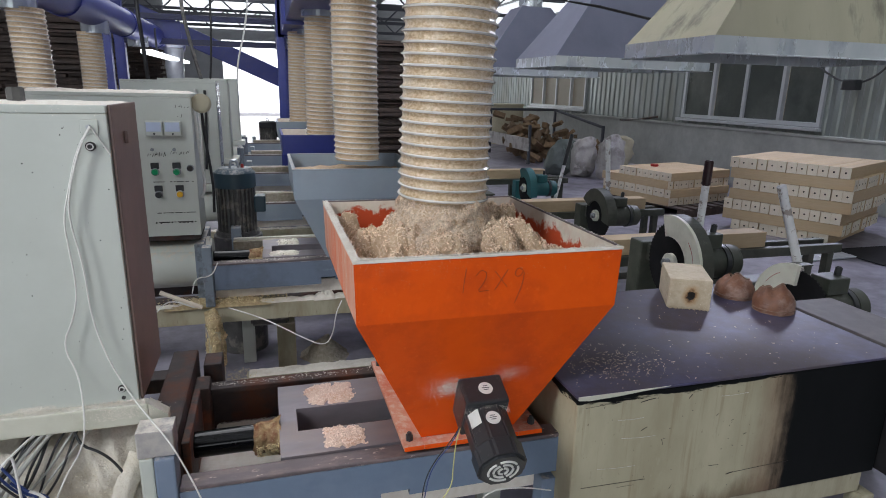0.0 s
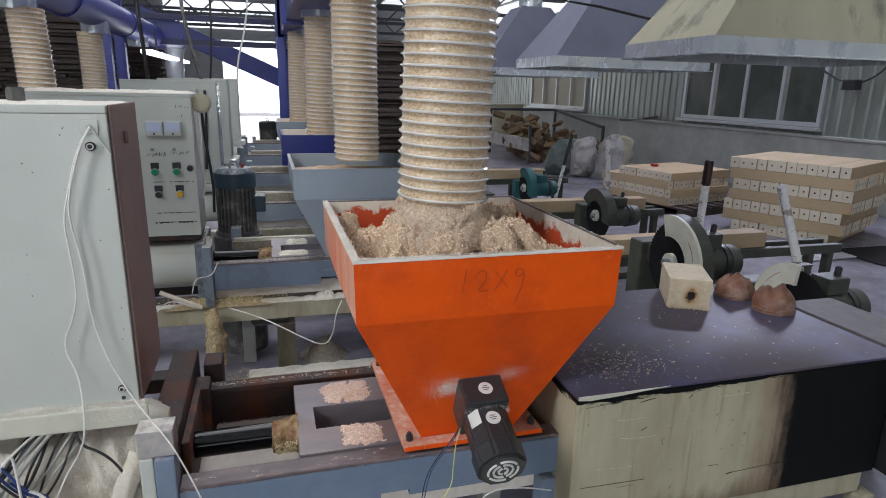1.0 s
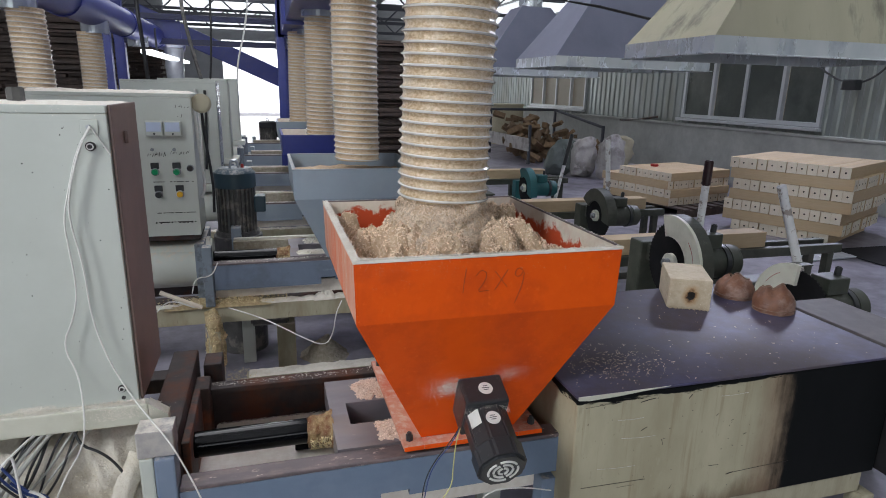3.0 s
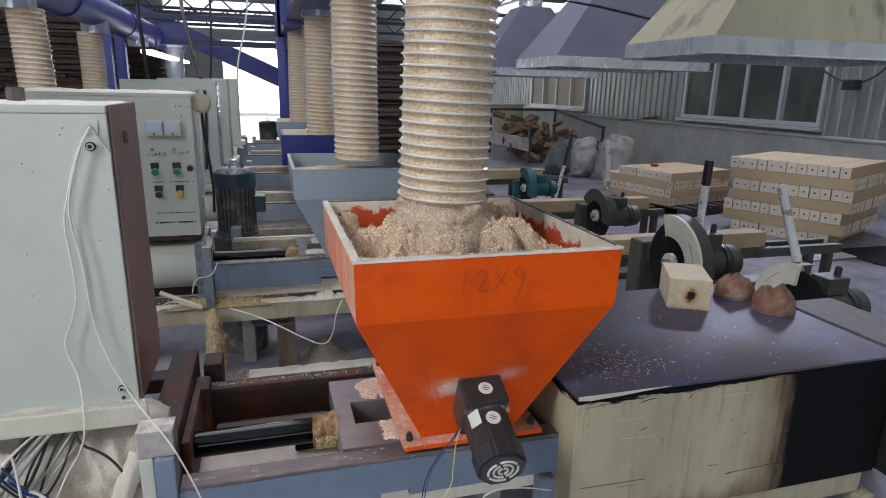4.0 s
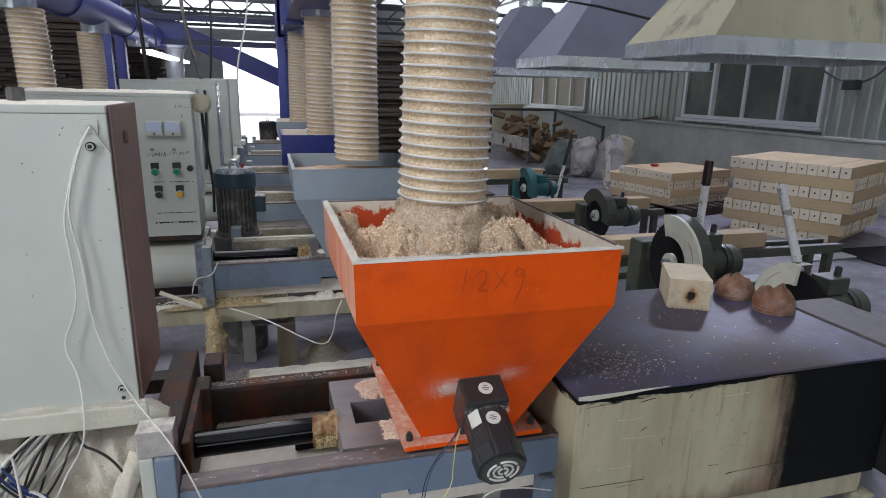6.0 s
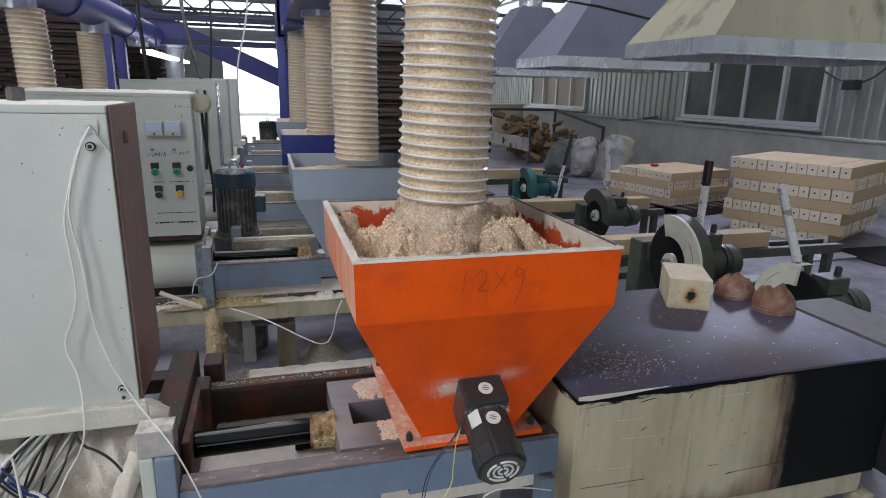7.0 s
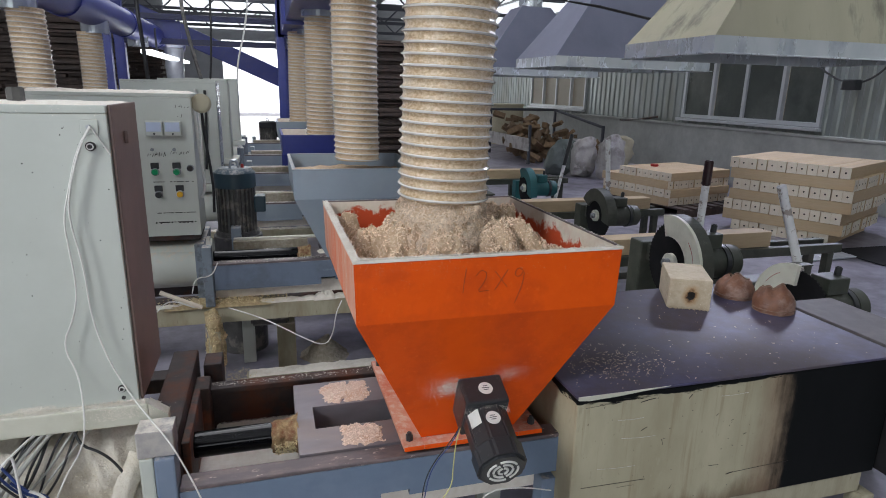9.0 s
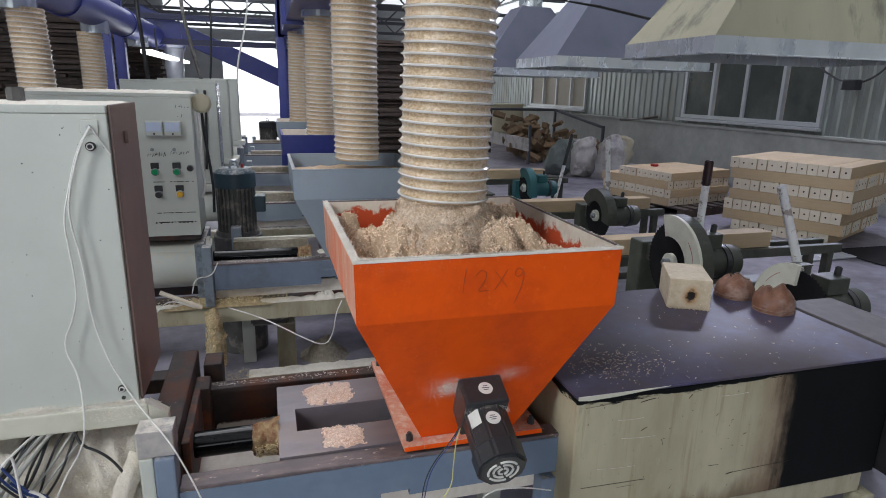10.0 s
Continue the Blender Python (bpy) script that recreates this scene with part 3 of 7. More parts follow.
edges = [BACK_Y] + [e for w in WINDOWS for e in w] + [FAR_Y]
clad = bmesh.new()
for a, b in zip(edges[::2], edges[1::2]):
    merge(clad, corrugated(WALL_X + 0.06, a, b, 0.90, 3.3))
    merge(clad, corrugated(WALL_X + 0.06, a, b, 4.62, ROOF_Z))
for a, b in WINDOWS:
    merge(clad, corrugated(WALL_X + 0.06, a, b, 0.90, SILL))
    merge(clad, corrugated(WALL_X + 0.06, a, b, HEAD, 3.3))
    merge(clad, corrugated(WALL_X + 0.06, a, b, 4.62, ROOF_Z))
structure("wall_cladding", clad, "cladding", "ribbed zinc sheet cladding")
structure("wall_backing", box(WALL_X + 0.14, WALL_X + 0.2, BACK_Y, FAR_Y, HEAD + 0.05, 3.28, 0), "roof")
structure("clerestory_panel", box(WALL_X + 0.15, WALL_X + 0.17, BACK_Y, FAR_Y, 3.3, 4.62, 0), "skypanel", "translucent high-level wall panels")
cf = bmesh.new()
for z_ in (3.3, 3.95, 4.58):
    box(WALL_X + 0.07, WALL_X + 0.14, BACK_Y, FAR_Y, z_, z_ + 0.05, 0, cf)
structure("clerestory_rail", cf, "frame", "rails of the high-level panels")
for k, (a, b) in enumerate(WINDOWS):
    win = thing("window_%d" % (k + 1), WALL_X, (a + b) / 2, SILL, "aluminium sliding window with dusty panes", "window")
    win["kind"] = "structure"
    fr = bmesh.new()
    for z0, z1 in ((SILL, SILL + 0.06), (HEAD - 0.06, HEAD)):
        box(WALL_X + 0.0, WALL_X + 0.12, a, b, z0, z1, 0.004, fr)
    for y0, y1 in ((a, a + 0.06), (b - 0.06, b)):
        box(WALL_X + 0.0, WALL_X + 0.12, y0, y1, SILL + 0.06, HEAD - 0.06, 0.004, fr)
    part("window_frame", fr, "frame", win)
    w = (b - a) / 4
    for i in range(4):
        off = 0.02 if i % 2 else 0.055
        if i:
            part("mullion", box(WALL_X + 0.005, WALL_X + 0.075, a + i * w - 0.03, a + i * w + 0.03, SILL + 0.06, HEAD - 0.06, 0.004), "frame", win)
        part("pane", box(WALL_X + off + 0.02, WALL_X + off + 0.026, a + i * w + 0.03, a + (i + 1) * w - 0.03, SILL + 0.06, HEAD - 0.06, 0), "pane_lit" if k else "pane", win)
    part("window_sill", box(WALL_X - 0.07, WALL_X + 0.0, a - 0.05, b + 0.05, SILL - 0.05, SILL - 0.005, 0.006), "frame", win)

structure("wall_west", box(LEFT_X - 0.2, LEFT_X, BACK_Y, FAR_Y, 0, ROOF_Z, 0), "roof")
# unseen opening left in this wall, added for the fill lamp
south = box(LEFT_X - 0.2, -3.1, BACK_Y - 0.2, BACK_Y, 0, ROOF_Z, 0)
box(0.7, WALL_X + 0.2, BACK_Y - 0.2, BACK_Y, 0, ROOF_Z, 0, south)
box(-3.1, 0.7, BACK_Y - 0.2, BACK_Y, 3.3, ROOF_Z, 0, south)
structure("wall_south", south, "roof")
GATE = (-1.75, 0.95, 3.3)
north = box(LEFT_X - 0.2, GATE[0], FAR_Y, FAR_Y + 0.2, 0, ROOF_Z, 0)
box(GATE[1], WALL_X + 0.2, FAR_Y, FAR_Y + 0.2, 0, ROOF_Z, 0, north)
box(GATE[0], GATE[1], FAR_Y, FAR_Y + 0.2, GATE[2], ROOF_Z, 0, north)
structure("wall_north", north, "roof")
structure("gable_light", box(-4.0, 1.3, FAR_Y - 0.06, FAR_Y - 0.02, 3.75, ROOF_Z - 0.05, 0), "gable", "translucent gable panel over the gate")
structure("backdrop", box(-9, 9, FAR_Y + 3.0, FAR_Y + 3.1, 0, 7, 0), "daylight", "bright open daylight beyond the gate")

# roof with translucent strips
STRIPS = [(6.0, 1.1), (-0.4, 1.2), (-3.6, 1.2)]
xs = [LEFT_X - 0.2]
for cx, w in sorted(STRIPS):
    xs += [cx - w / 2, cx + w / 2]
xs.append(WALL_X + 0.2)
roof = bmesh.new()
for a, b in zip(xs[::2], xs[1::2]):
    box(a, b, BACK_Y - 0.2, FAR_Y + 0.2, ROOF_Z, ROOF_Z + 0.08, 0, roof)
structure("ceiling", roof, "roof", "grey sheet roof")
strips = bmesh.new()
for cx, w in STRIPS:
    box(cx - w / 2, cx + w / 2, BACK_Y, FAR_Y, ROOF_Z + 0.005, ROOF_Z + 0.03, 0, strips)
structure("roof_light", strips, "skypanel", "translucent roof light strips")


def roof_truss(y):
    bm = bmesh.new()
    z0, z1 = 3.55, 4.1
    for z in (z0, z1):
        box(LEFT_X, WALL_X, y - 0.05, y + 0.05, z - 0.05, z + 0.05, 0, bm)
    x, i = LEFT_X, 0
    while x < WALL_X - 0.6:
        a, b = (z0, z1) if i % 2 else (z1, z0)
        tube([(x, y, a), (x + 0.6, y, b)], 0.025, 6, bm)
        x, i = x + 0.6, i + 1
    return structure("roof_beam", bm, "truss", "dark steel roof truss")


for y in (11.0, 14.5, 18.0, 22.0, 26.0):
    roof_truss(y)

# ---------- flexible hoses ----------


def hose(x, y, z0, z1, r, pitch, label, lean=0.0, group="feed hoses"):
    ob = thing("feed_hose", x, y, z0, label, "hose", group)
    seg = 40
    bm = bmesh.new()
    nz = int((z1 - z0) / (pitch / 6))
    rings = []
    for i in range(nz + 1):
        z = z0 + (z1 - z0) * i / nz
        cx = x + lean * (z - z0) + 0.002 * math.sin(z * 5 + x * 9)
        ring = []
        for k in range(seg):
            th = 2 * math.pi * k / seg
            ph = (z - z0) / pitch + th / (2 * math.pi)
            rr = r - 0.0042 * (0.5 - 0.5 * math.cos(2 * math.pi * ph))
            ring.append(bm.verts.new((cx + rr * math.cos(th), y + rr * math.sin(th), z)))
        rings.append(ring)
    for a, b in zip(rings, rings[1:]):
        for k in range(seg):
            bm.faces.new((a[k], a[(k + 1) % seg], b[(k + 1) % seg], b[k]))
    part("hose_wall", bm, "hose", ob, "clear plastic wall packed with sawdust", smooth=True)
    turns = int((z1 - z0) / pitch)
    pts = []
    for i in range(turns * 28 + 1):
        th = 2 * math.pi * i / 28
        z = z0 + pitch * th / (2 * math.pi)
        cx = x + lean * (z - z0) + 0.002 * math.sin(z * 5 + x * 9)
        pts.append((cx + (r + 0.0012) * math.cos(th), y - (r + 0.0012) * math.sin(th), z))
    part("spiral_rib", tube(pts, 0.0031, 6), "rib", ob, "milky spiral rib", smooth=True)
    return ob


hose(0.395, 1.365, 1.150, 2.35, 0.1045, 0.0240, "ribbed clear plastic hose packed with sawdust above the orange hopper", 0.028)
hose(0.404, 2.860, 1.070, 2.10, 0.1035, 0.0255, "ribbed clear plastic hose packed with sawdust above the grey hopper", -0.008)
hose(0.362, 4.350, 1.070, 1.86, 0.097, 0.026, "ribbed sawdust hose above the blue hopper", 0.01)
hose(0.300, 5.850, 1.075, 1.86, 0.095, 0.026, "ribbed sawdust hose of the far press", 0.02)
hose(-1.31, 4.30, 1.15, 1.80, 0.100, 0.028, "ribbed sawdust hose hanging from the blue duct", -0.02)
hose(-1.42, 6.10, 1.15, 1.80, 0.098, 0.028, "ribbed sawdust hose hanging from the blue duct", 0.0)

# blue distribution ducts over both press rows
duct = thing("blue_duct", 0.37, 6.0, 1.86, "dusty royal blue box duct feeding the hoses", "duct")
part("trough", box(0.18, 0.56, 0.2, 9.5, 1.88, 2.3, 0.012), "royal", duct)
for y in (4.35, 5.85, 7.3):
    part("collar", cyl((0.37, y, 1.84), (0.37, y, 1.90), 0.115, seg=28), "galv", duct, "zinc collar")
    part("flange", box(0.15, 0.59, y - 0.8, y - 0.76, 1.85, 2.33, 0.004), "royal", duct)
left_duct = thing("blue_duct", -1.37, 6.0, 1.78, "long royal blue round duct over the far press row", "duct")
part("pipe", cyl((-1.37, 1.5, 1.985), (-1.37, 11.5, 1.985), 0.135, seg=28), "royal", left_duct, smooth=True)
for y in (3.2, 5.2, 7.2, 9.2, 11.2):
    part("flange", cyl((-1.37, y, 1.985), (-1.37, y + 0.03, 1.985), 0.146, seg=28), "royal", left_duct)
for y in (4.3, 6.1, 8.0):
    part("collar", cyl((-1.37, y, 1.79), (-1.37, y, 1.90), 0.11, seg=28), "galv", left_duct, "zinc collar")
# sloping blue conveyor across the far aisle
conv = thing("sloping_conveyor", -0.6, 13.0, 0, "royal blue sloping conveyor trough on steel legs", "conveyor")
ang = math.atan2(-1.05, 2.4)
m = Matrix.Translation((-0.45, 13.0, 1.86)) @ Matrix.Rotation(-ang, 4, "Y")
part("trough", box(-1.9, 1.7, -0.3, 0.3, -0.16, 0.16, 0.01, rot=m), "royal", conv)
for x, h in ((-1.6, 2.2), (0.95, 1.15)):
    part("leg", box(x - 0.05, x + 0.05, 12.95, 13.05, 0, h, 0.004), "royal", conv)

# steel portal over the aisle
portal = thing("steel_portal", -0.7, 9.0, 0, "dark blue steel portal frame carrying cables", "frame")
for z in (2.22, 1.915):
    part("beam", box(-1.75, 0.33, 8.95, 9.05, z - 0.035, z + 0.035, 0.004), "navy", portal)
for x in (-1.75, 0.35):
    part("post", box(x - 0.06, x + 0.06, 8.94, 9.06, 0, 2.6, 0.006), "royal", portal)
part("panel", box(-1.35, -1.02, 9.06, 9.08, 1.96, 2.18, 0.003), "royal", portal, "royal blue sheet panel")

# ---------- orange press ----------
DY = 1.485
HX0, HX1, HY0, HY1, HZ = 0.140, 0.697, 1.060, 1.672, 1.090
HB = 0.964
BX0, BX1, BY0, BY1, BZ = 0.304, 0.530, 1.182, 1.530, 0.632


def hopper(name, y_off, paint, inside, rim_mat, label, flange_mat, plate_label, x_off=0.0, dz=0.0, side=""):
    ob = thing(name, (HX0 + HX1) / 2 + x_off, (HY0 + HY1) / 2 + y_off, BZ, label, "hopper", "press hoppers")
    t = 0.006

    def shell(inset):
        bm = bmesh.new()
        rings = []
        for x0, x1, y0, y1, z in ((HX0, HX1, HY0, HY1, HZ), (HX0 + 0.004, HX1 - 0.004, HY0 + 0.003, HY1 - 0.003, HB), (BX0, BX1, BY0, BY1, BZ)):
            rings.append([bm.verts.new((x + x_off, y + y_off, z)) for x, y in ((x0 + inset, y0 + inset), (x1 - inset, y0 + inset), (x1 - inset, y1 - inset), (x0 + inset, y1 - inset))])
        for a, b in zip(rings, rings[1:]):
            for k in range(4):
                bm.faces.new((a[k], a[(k + 1) % 4], b[(k + 1) % 4], b[k]))
        return bm
    outer = shell(0)
    bmesh.ops.bevel(outer, geom=[e for e in outer.edges if len(e.link_faces) == 2 and e.calc_face_angle(0) > 0.9], offset=0.004, segments=2, affect="EDGES")
    sh = part("shell", outer, paint, ob)
    if side:
        sh.data.materials.append(M[side])
        for p in sh.data.polygons:
            if p.normal.x < -0.5:
                p.material_index = 1
    part("lining", shell(t), inside, ob, "inside wall caked with sawdust")
    X0, X1, Y0, Y1 = HX0 + x_off, HX1 + x_off, HY0 + y_off, HY1 + y_off
    wl, wf, wb = 0.013, 0.007, 0.0045
    rim = bmesh.new()
    box(X0 - 0.002, X1 + 0.002, Y0 - 0.002, Y0 + wf, HZ - 0.004, HZ + 0.003, 0.0025, rim)
    box(X0 - 0.002, X0 + wl, Y0 + wf, Y1 - wb, HZ - 0.004, HZ + 0.003, 0.0025, rim)
    part("rim", wobble(rim, 0.0010, 40), rim_mat, ob, "folded rim edge powdered with sawdust")
    rim = bmesh.new()
    box(X0 - 0.002, X1 + 0.002, Y1 - wb, Y1 + 0.002, HZ - 0.004, HZ + 0.003, 0.0015, rim)
    box(X1 - wb, X1 + 0.002, Y0 + wf, Y1 - wb, HZ - 0.004, HZ + 0.003, 0.0015, rim)
    part("rim", rim, "lip" if side else rim_mat, ob, "dark bare rim edge" if side else "")
    pl = bmesh.new()
    for x0, x1, y0, y1 in ((0.258, BX0, 1.15, 1.60), (BX1, 0.590, 1.15, 1.60), (BX0, BX1, 1.15, BY0), (BX0, BX1, BY1, 1.60)):
        box(x0 + x_off, x1 + x_off, y0 + y_off, y1 + y_off, 0.620, BZ, 0.002, pl)
    fl_ = part("base_flange", pl, flange_mat, ob, plate_label)
    if side:
        fl_.data.materials.append(M[paint])
        for p in fl_.data.polygons:
            if p.normal.y < -0.5:
                p.material_index = 1
    for x, y in ((0.275, 1.178), (0.572, 1.178), (0.275, 1.57), (0.572, 1.57)):
        bolt = cyl((x + x_off, y + y_off, BZ - 0.002), (x + x_off, y + y_off, BZ + 0.013), 0.0085, seg=6)
        cyl((x + x_off, y + y_off, BZ + 0.013), (x + x_off, y + y_off, BZ + 0.019), 0.005, seg=10, bm=bolt)
        part("bolt", bolt, "black", ob)
    ob.location.z += dz
    return ob


hop = hopper("feed_hopper", 0.0, "orange", "orange_in", "dusted", "bright orange steel hopper heaped with sawdust", "pink_dust", "dust-pink base flange", side="streaky")


# chalked size on the front plate: 1 2 X 9
yf = HY0
SX, SZ = 0.352, 1.012


def ch(points, ox):
    return [(SX + ox + u, yf, SZ + v) for u, v in points]


GLYPHS = [("digit_one", [[(0.006, 0.052), (0.002, 0.026), (0.0, 0.004)]], 0.0),
          ("digit_two", [[(0.0, 0.038), (0.012, 0.050), (0.024, 0.040), (0.016, 0.020), (0.002, 0.004), (0.028, 0.006)]], 0.026),
          ("letter_x", [[(0.0, 0.044), (0.026, 0.010)], [(0.026, 0.046), (0.0, 0.006)]], 0.066),
          ("digit_nine", [[(0.022, 0.042), (0.010, 0.050), (0.002, 0.036), (0.012, 0.028), (0.024, 0.044), (0.022, 0.018), (0.006, -0.024)]], 0.104)]
for gname, strokes, ox in GLYPHS:
    gm = bmesh.new()
    for s in strokes:
        tube(ch(s, ox), 0.0005, 5, gm, smooth_steps=1)
    part(gname, gm, "ink_red", hop, "dark pencilled mark")

# sawdust heap in the orange hopper


def heap_z(x, y):
    d = math.hypot(x - 0.40, (y - 1.365) * 0.95)
    z = 1.098 - 0.52 * max(0.0, d - 0.105)
    z += 0.085 * math.exp(-((x - 0.190) ** 2 + (y - 1.57) ** 2) / 0.0022)
    z = max(z, 1.026 - 0.02 * max(0.0, (x - 0.52) / 0.15) + 0.030 * math.exp(-((x - 0.42) ** 2 / 0.012 + (y - 1.16) ** 2 / 0.006)))
    z += 0.040 * math.exp(-((x - 0.555) ** 2 / 0.004 + (y - 1.34) ** 2 / 0.012))
    z -= 0.050 * math.exp(-((x - 0.27) ** 2 / 0.005 + (y - 1.58) ** 2 / 0.006))
    z -= 0.045 * math.exp(-((x - 0.315) ** 2 / 0.0016 + (y - 1.22) ** 2 / 0.004))
    p = Vector((x, y, 0))
    z -= 0.040 * math.exp(-((x - 0.44) ** 2 / 0.0009 + (y - 1.235) ** 2 / 0.0016))
    z -= 0.022 * math.exp(-((x - 0.22) ** 2 / 0.004 + (y - 1.25) ** 2 / 0.02))
    z += 0.036 * noise.noise(p * 11) + 0.012 * noise.noise(p * 65)
    # clods with creases between them
    z += 0.036 * noise.noise(p * 26) - 0.062 * max(0.0, 0.10 - abs(noise.noise(p * 9 + Vector((3, 1, 0))))) / 0.10 * (0.5 + noise.noise(p * 13)) + 0.018 * (abs(noise.noise(p * 45)) - 0.2)
    return z


saw_pile = thing("sawdust_pile", 0.40, 1.365, 1.0, "heap of pale coarse sawdust filling the orange hopper", "sawdust")
hm = heap(HX0 + 0.008, HX1 - 0.008, HY0 + 0.008, HY1 - 0.008, heap_z, 0.0045, 0.9)
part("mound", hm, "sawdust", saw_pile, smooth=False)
rnd = random.Random(5)
places = []
for _ in range(74000):
    x, y = rnd.uniform(HX0 + 0.012, HX1 - 0.012), rnd.uniform(HY0 + 0.012, HY1 - 0.012)
    e = 0.004
    # the browner mound shows between drifts of coarse flakes, most at the left front
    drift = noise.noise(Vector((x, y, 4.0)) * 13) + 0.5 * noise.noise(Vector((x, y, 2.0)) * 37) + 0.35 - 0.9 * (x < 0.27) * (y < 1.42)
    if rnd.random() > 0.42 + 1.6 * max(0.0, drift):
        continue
    nx, ny = heap_z(x - e, y) - heap_z(x + e, y), heap_z(x, y - e) - heap_z(x, y + e)
    places.append(((x, y, heap_z(x, y)), (nx, ny, 2 * e)))
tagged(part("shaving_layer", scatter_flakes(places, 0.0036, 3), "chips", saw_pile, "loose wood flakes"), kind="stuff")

# the plug of sawdust that slips down out of the hose
plug = thing("sawdust_plug", 0.395, 1.365, 1.12, "crumbling column of sawdust under the hose mouth", "sawdust")
pm = bmesh.new()
bmesh.ops.create_cone(pm, cap_ends=True, segments=48, radius1=0.122, radius2=0.100, depth=0.11, matrix=Matrix.Translation((0.397, 1.365, 1.105)))
bmesh.ops.subdivide_edges(pm, edges=[e for e in pm.edges if abs(e.verts[0].co.z - e.verts[1].co.z) > 0.05], cuts=14)
for v in pm.verts:
    v.co += 0.024 * noise.noise_vector(v.co * 20) + 0.008 * noise.noise_vector(v.co * 60)
part("column", pm, "sawdust", plug)
places = []
for _ in range(24000):
    th, h = rnd.uniform(0, 6.283), rnd.uniform(0, 1)
    rr = 0.122 + (0.100 - 0.122) * h
    p = Vector((0.397 + rr * math.cos(th), 1.365 + rr * math.sin(th), 1.05 + 0.11 * h))
    p += 0.024 * noise.noise_vector(p * 20) + 0.008 * noise.noise_vector(p * 60)
    places.append((p, (math.cos(th), math.sin(th), 0.4)))
tagged(part("shaving_layer", scatter_flakes(places, 0.0038, 9), "chips", plug, "loose wood flakes"), kind="stuff")

# frames of the presses


def press_frame(y_off, zb, label, front_paint, first=False):
    """A bed of channel rails on legs, with an end plate for the ram."""
    d = zb - 0.612
    ob = thing("briquette_press", 0.25, 1.365 + y_off, 0, label, "press", "briquette presses")

    def bx(name, x0, x1, y0, y1, z0, z1, mt, bev=0.004, lab=""):
        return part(name, box(x0, x1, y0 + y_off, y1 + y_off, z0 + d, z1 + d, bev), mt, ob, lab)
    # front channel with its lip, and a notch
    xl = -0.205 if first else -0.251
    ch_ = prism([(xl, 0.602 + d), (0.66, 0.602 + d), (0.66, 0.510 + d), (0.27, 0.510 + d), (0.27, 0.524 + d), (0.205, 0.524 + d), (0.205, 0.492 + d), (xl, 0.492 + d)], 0.013, "y", 1.150 + y_off)
    part("front_rail", ch_, front_paint, ob, "grey-blue channel rail")
    part("rail_lip", box(xl, 0.66, 1.150 + y_off, 1.198 + y_off, 0.6022 + d, 0.6122 + d, 0.003), "lip", ob, "worn lip specked with pinkish dust")
    bx("rear_rail", -0.185, 0.66, 1.575 if first else 1.535, 1.598 if first else 1.575, 0.49, 0.600 if first else 0.612, "rust" if first else "caked", 0.003, "rear rail")
    bx("rear_lip", -0.185, 0.66, 1.556 if first else 1.577, 1.60, 0.601, 0.618, "rust" if first else "dusted", 0.003)
    bx("slide_way", -0.185, 0.66, 1.500, 1.533, 0.44, 0.505, "rust", 0.003)
    if first:
        bx("dust_shelf", -0.17, 0.60, 1.5345, 1.573, 0.46, 0.506, "dusted", 0.006, "ledge thick with white dust")
    bx("slide_bed", xl, 0.66, 1.200, 1.499, 0.44, 0.500, "dusted", 0.003, "bed plate under a layer of dust")
    for y0_, y1_ in ((1.203, 1.215), (1.400, 1.412)):
        bx("guide_bar", 0.03, 0.66, y0_, y1_, 0.501, 0.551, "soot", 0.002)
    bx("end_plate", -0.280 if first else -0.325, -0.215 if first else -0.285, 1.205, 1.70 if first else 1.56, 0.44, 0.675 if first else 0.690, "rust" if first else "grimy", 0.006, "thick end plate for the ram")
    if first:
        bx("corner_plate", -0.214, -0.196, 1.27, 1.545, 0.45, 0.640, "bright_rust", 0.004, "orange-rusted inner plate")
        bx("foot_bracket", -0.214, -0.176, 1.52, 1.60, 0.44, 0.640, "bright_rust", 0.008, "orange-rusted bracket")
        bx("cross_brace", -0.60, -0.262, 1.60, 1.66, 0.60, 0.64, "rust", 0.004)
    bx("gusset", -0.197, -0.15, 1.62, 1.70, 0.50, 0.66, "rust" if first else "grey", 0.003)
    gl = cyl((-0.216 if first else -0.286, 1.345 + y_off, 0.588 + d), (-0.206 if first else -0.272, 1.345 + y_off, 0.588 + d), 0.035, seg=32, bevel=0.003)
    part("gland", gl, "soot", ob, smooth=True)
    if first:
        rb_ = random.Random(83)
        bits = [((rb_.uniform(-0.19, 0.12), rb_.uniform(1.218, 1.30), 0.5015), (0, 0, 1.5)) for _ in range(2400)]
        bits += [((rb_.uniform(-0.165, 0.12), rb_.uniform(1.536, 1.572), 0.5075), (0, 0, 1.5)) for _ in range(1400)]
        bits += [((rb_.uniform(-0.18, 0.26), 1.578 + rb_.gauss(0, 0.008), 0.6190), (0, 0, 1.5)) for _ in range(260)]
        tagged(part("crumb_layer", scatter_flakes(bits, 0.0028, 23), "dusted", ob, "white crumbs in the bed"), kind="stuff")
    if first:
        bx("corner_post", -0.272, -0.246, 1.148, 1.196, 0.0 - d, 0.688, "cream", 0.004, "dusty cream corner post")
    bx("corner_post", -0.244 if first else -0.290, -0.206 if first else -0.252, 1.140, 1.196, (0.0 if first else 0.46) - d, 0.688, front_paint if first else "grimy", 0.004, "grey-blue corner post")
    if first:
        bx("cap_block", -0.274, -0.206, 1.150, 1.204, 0.6885, 0.745, "dusty_mauve", 0.003, "dust-covered cap block")
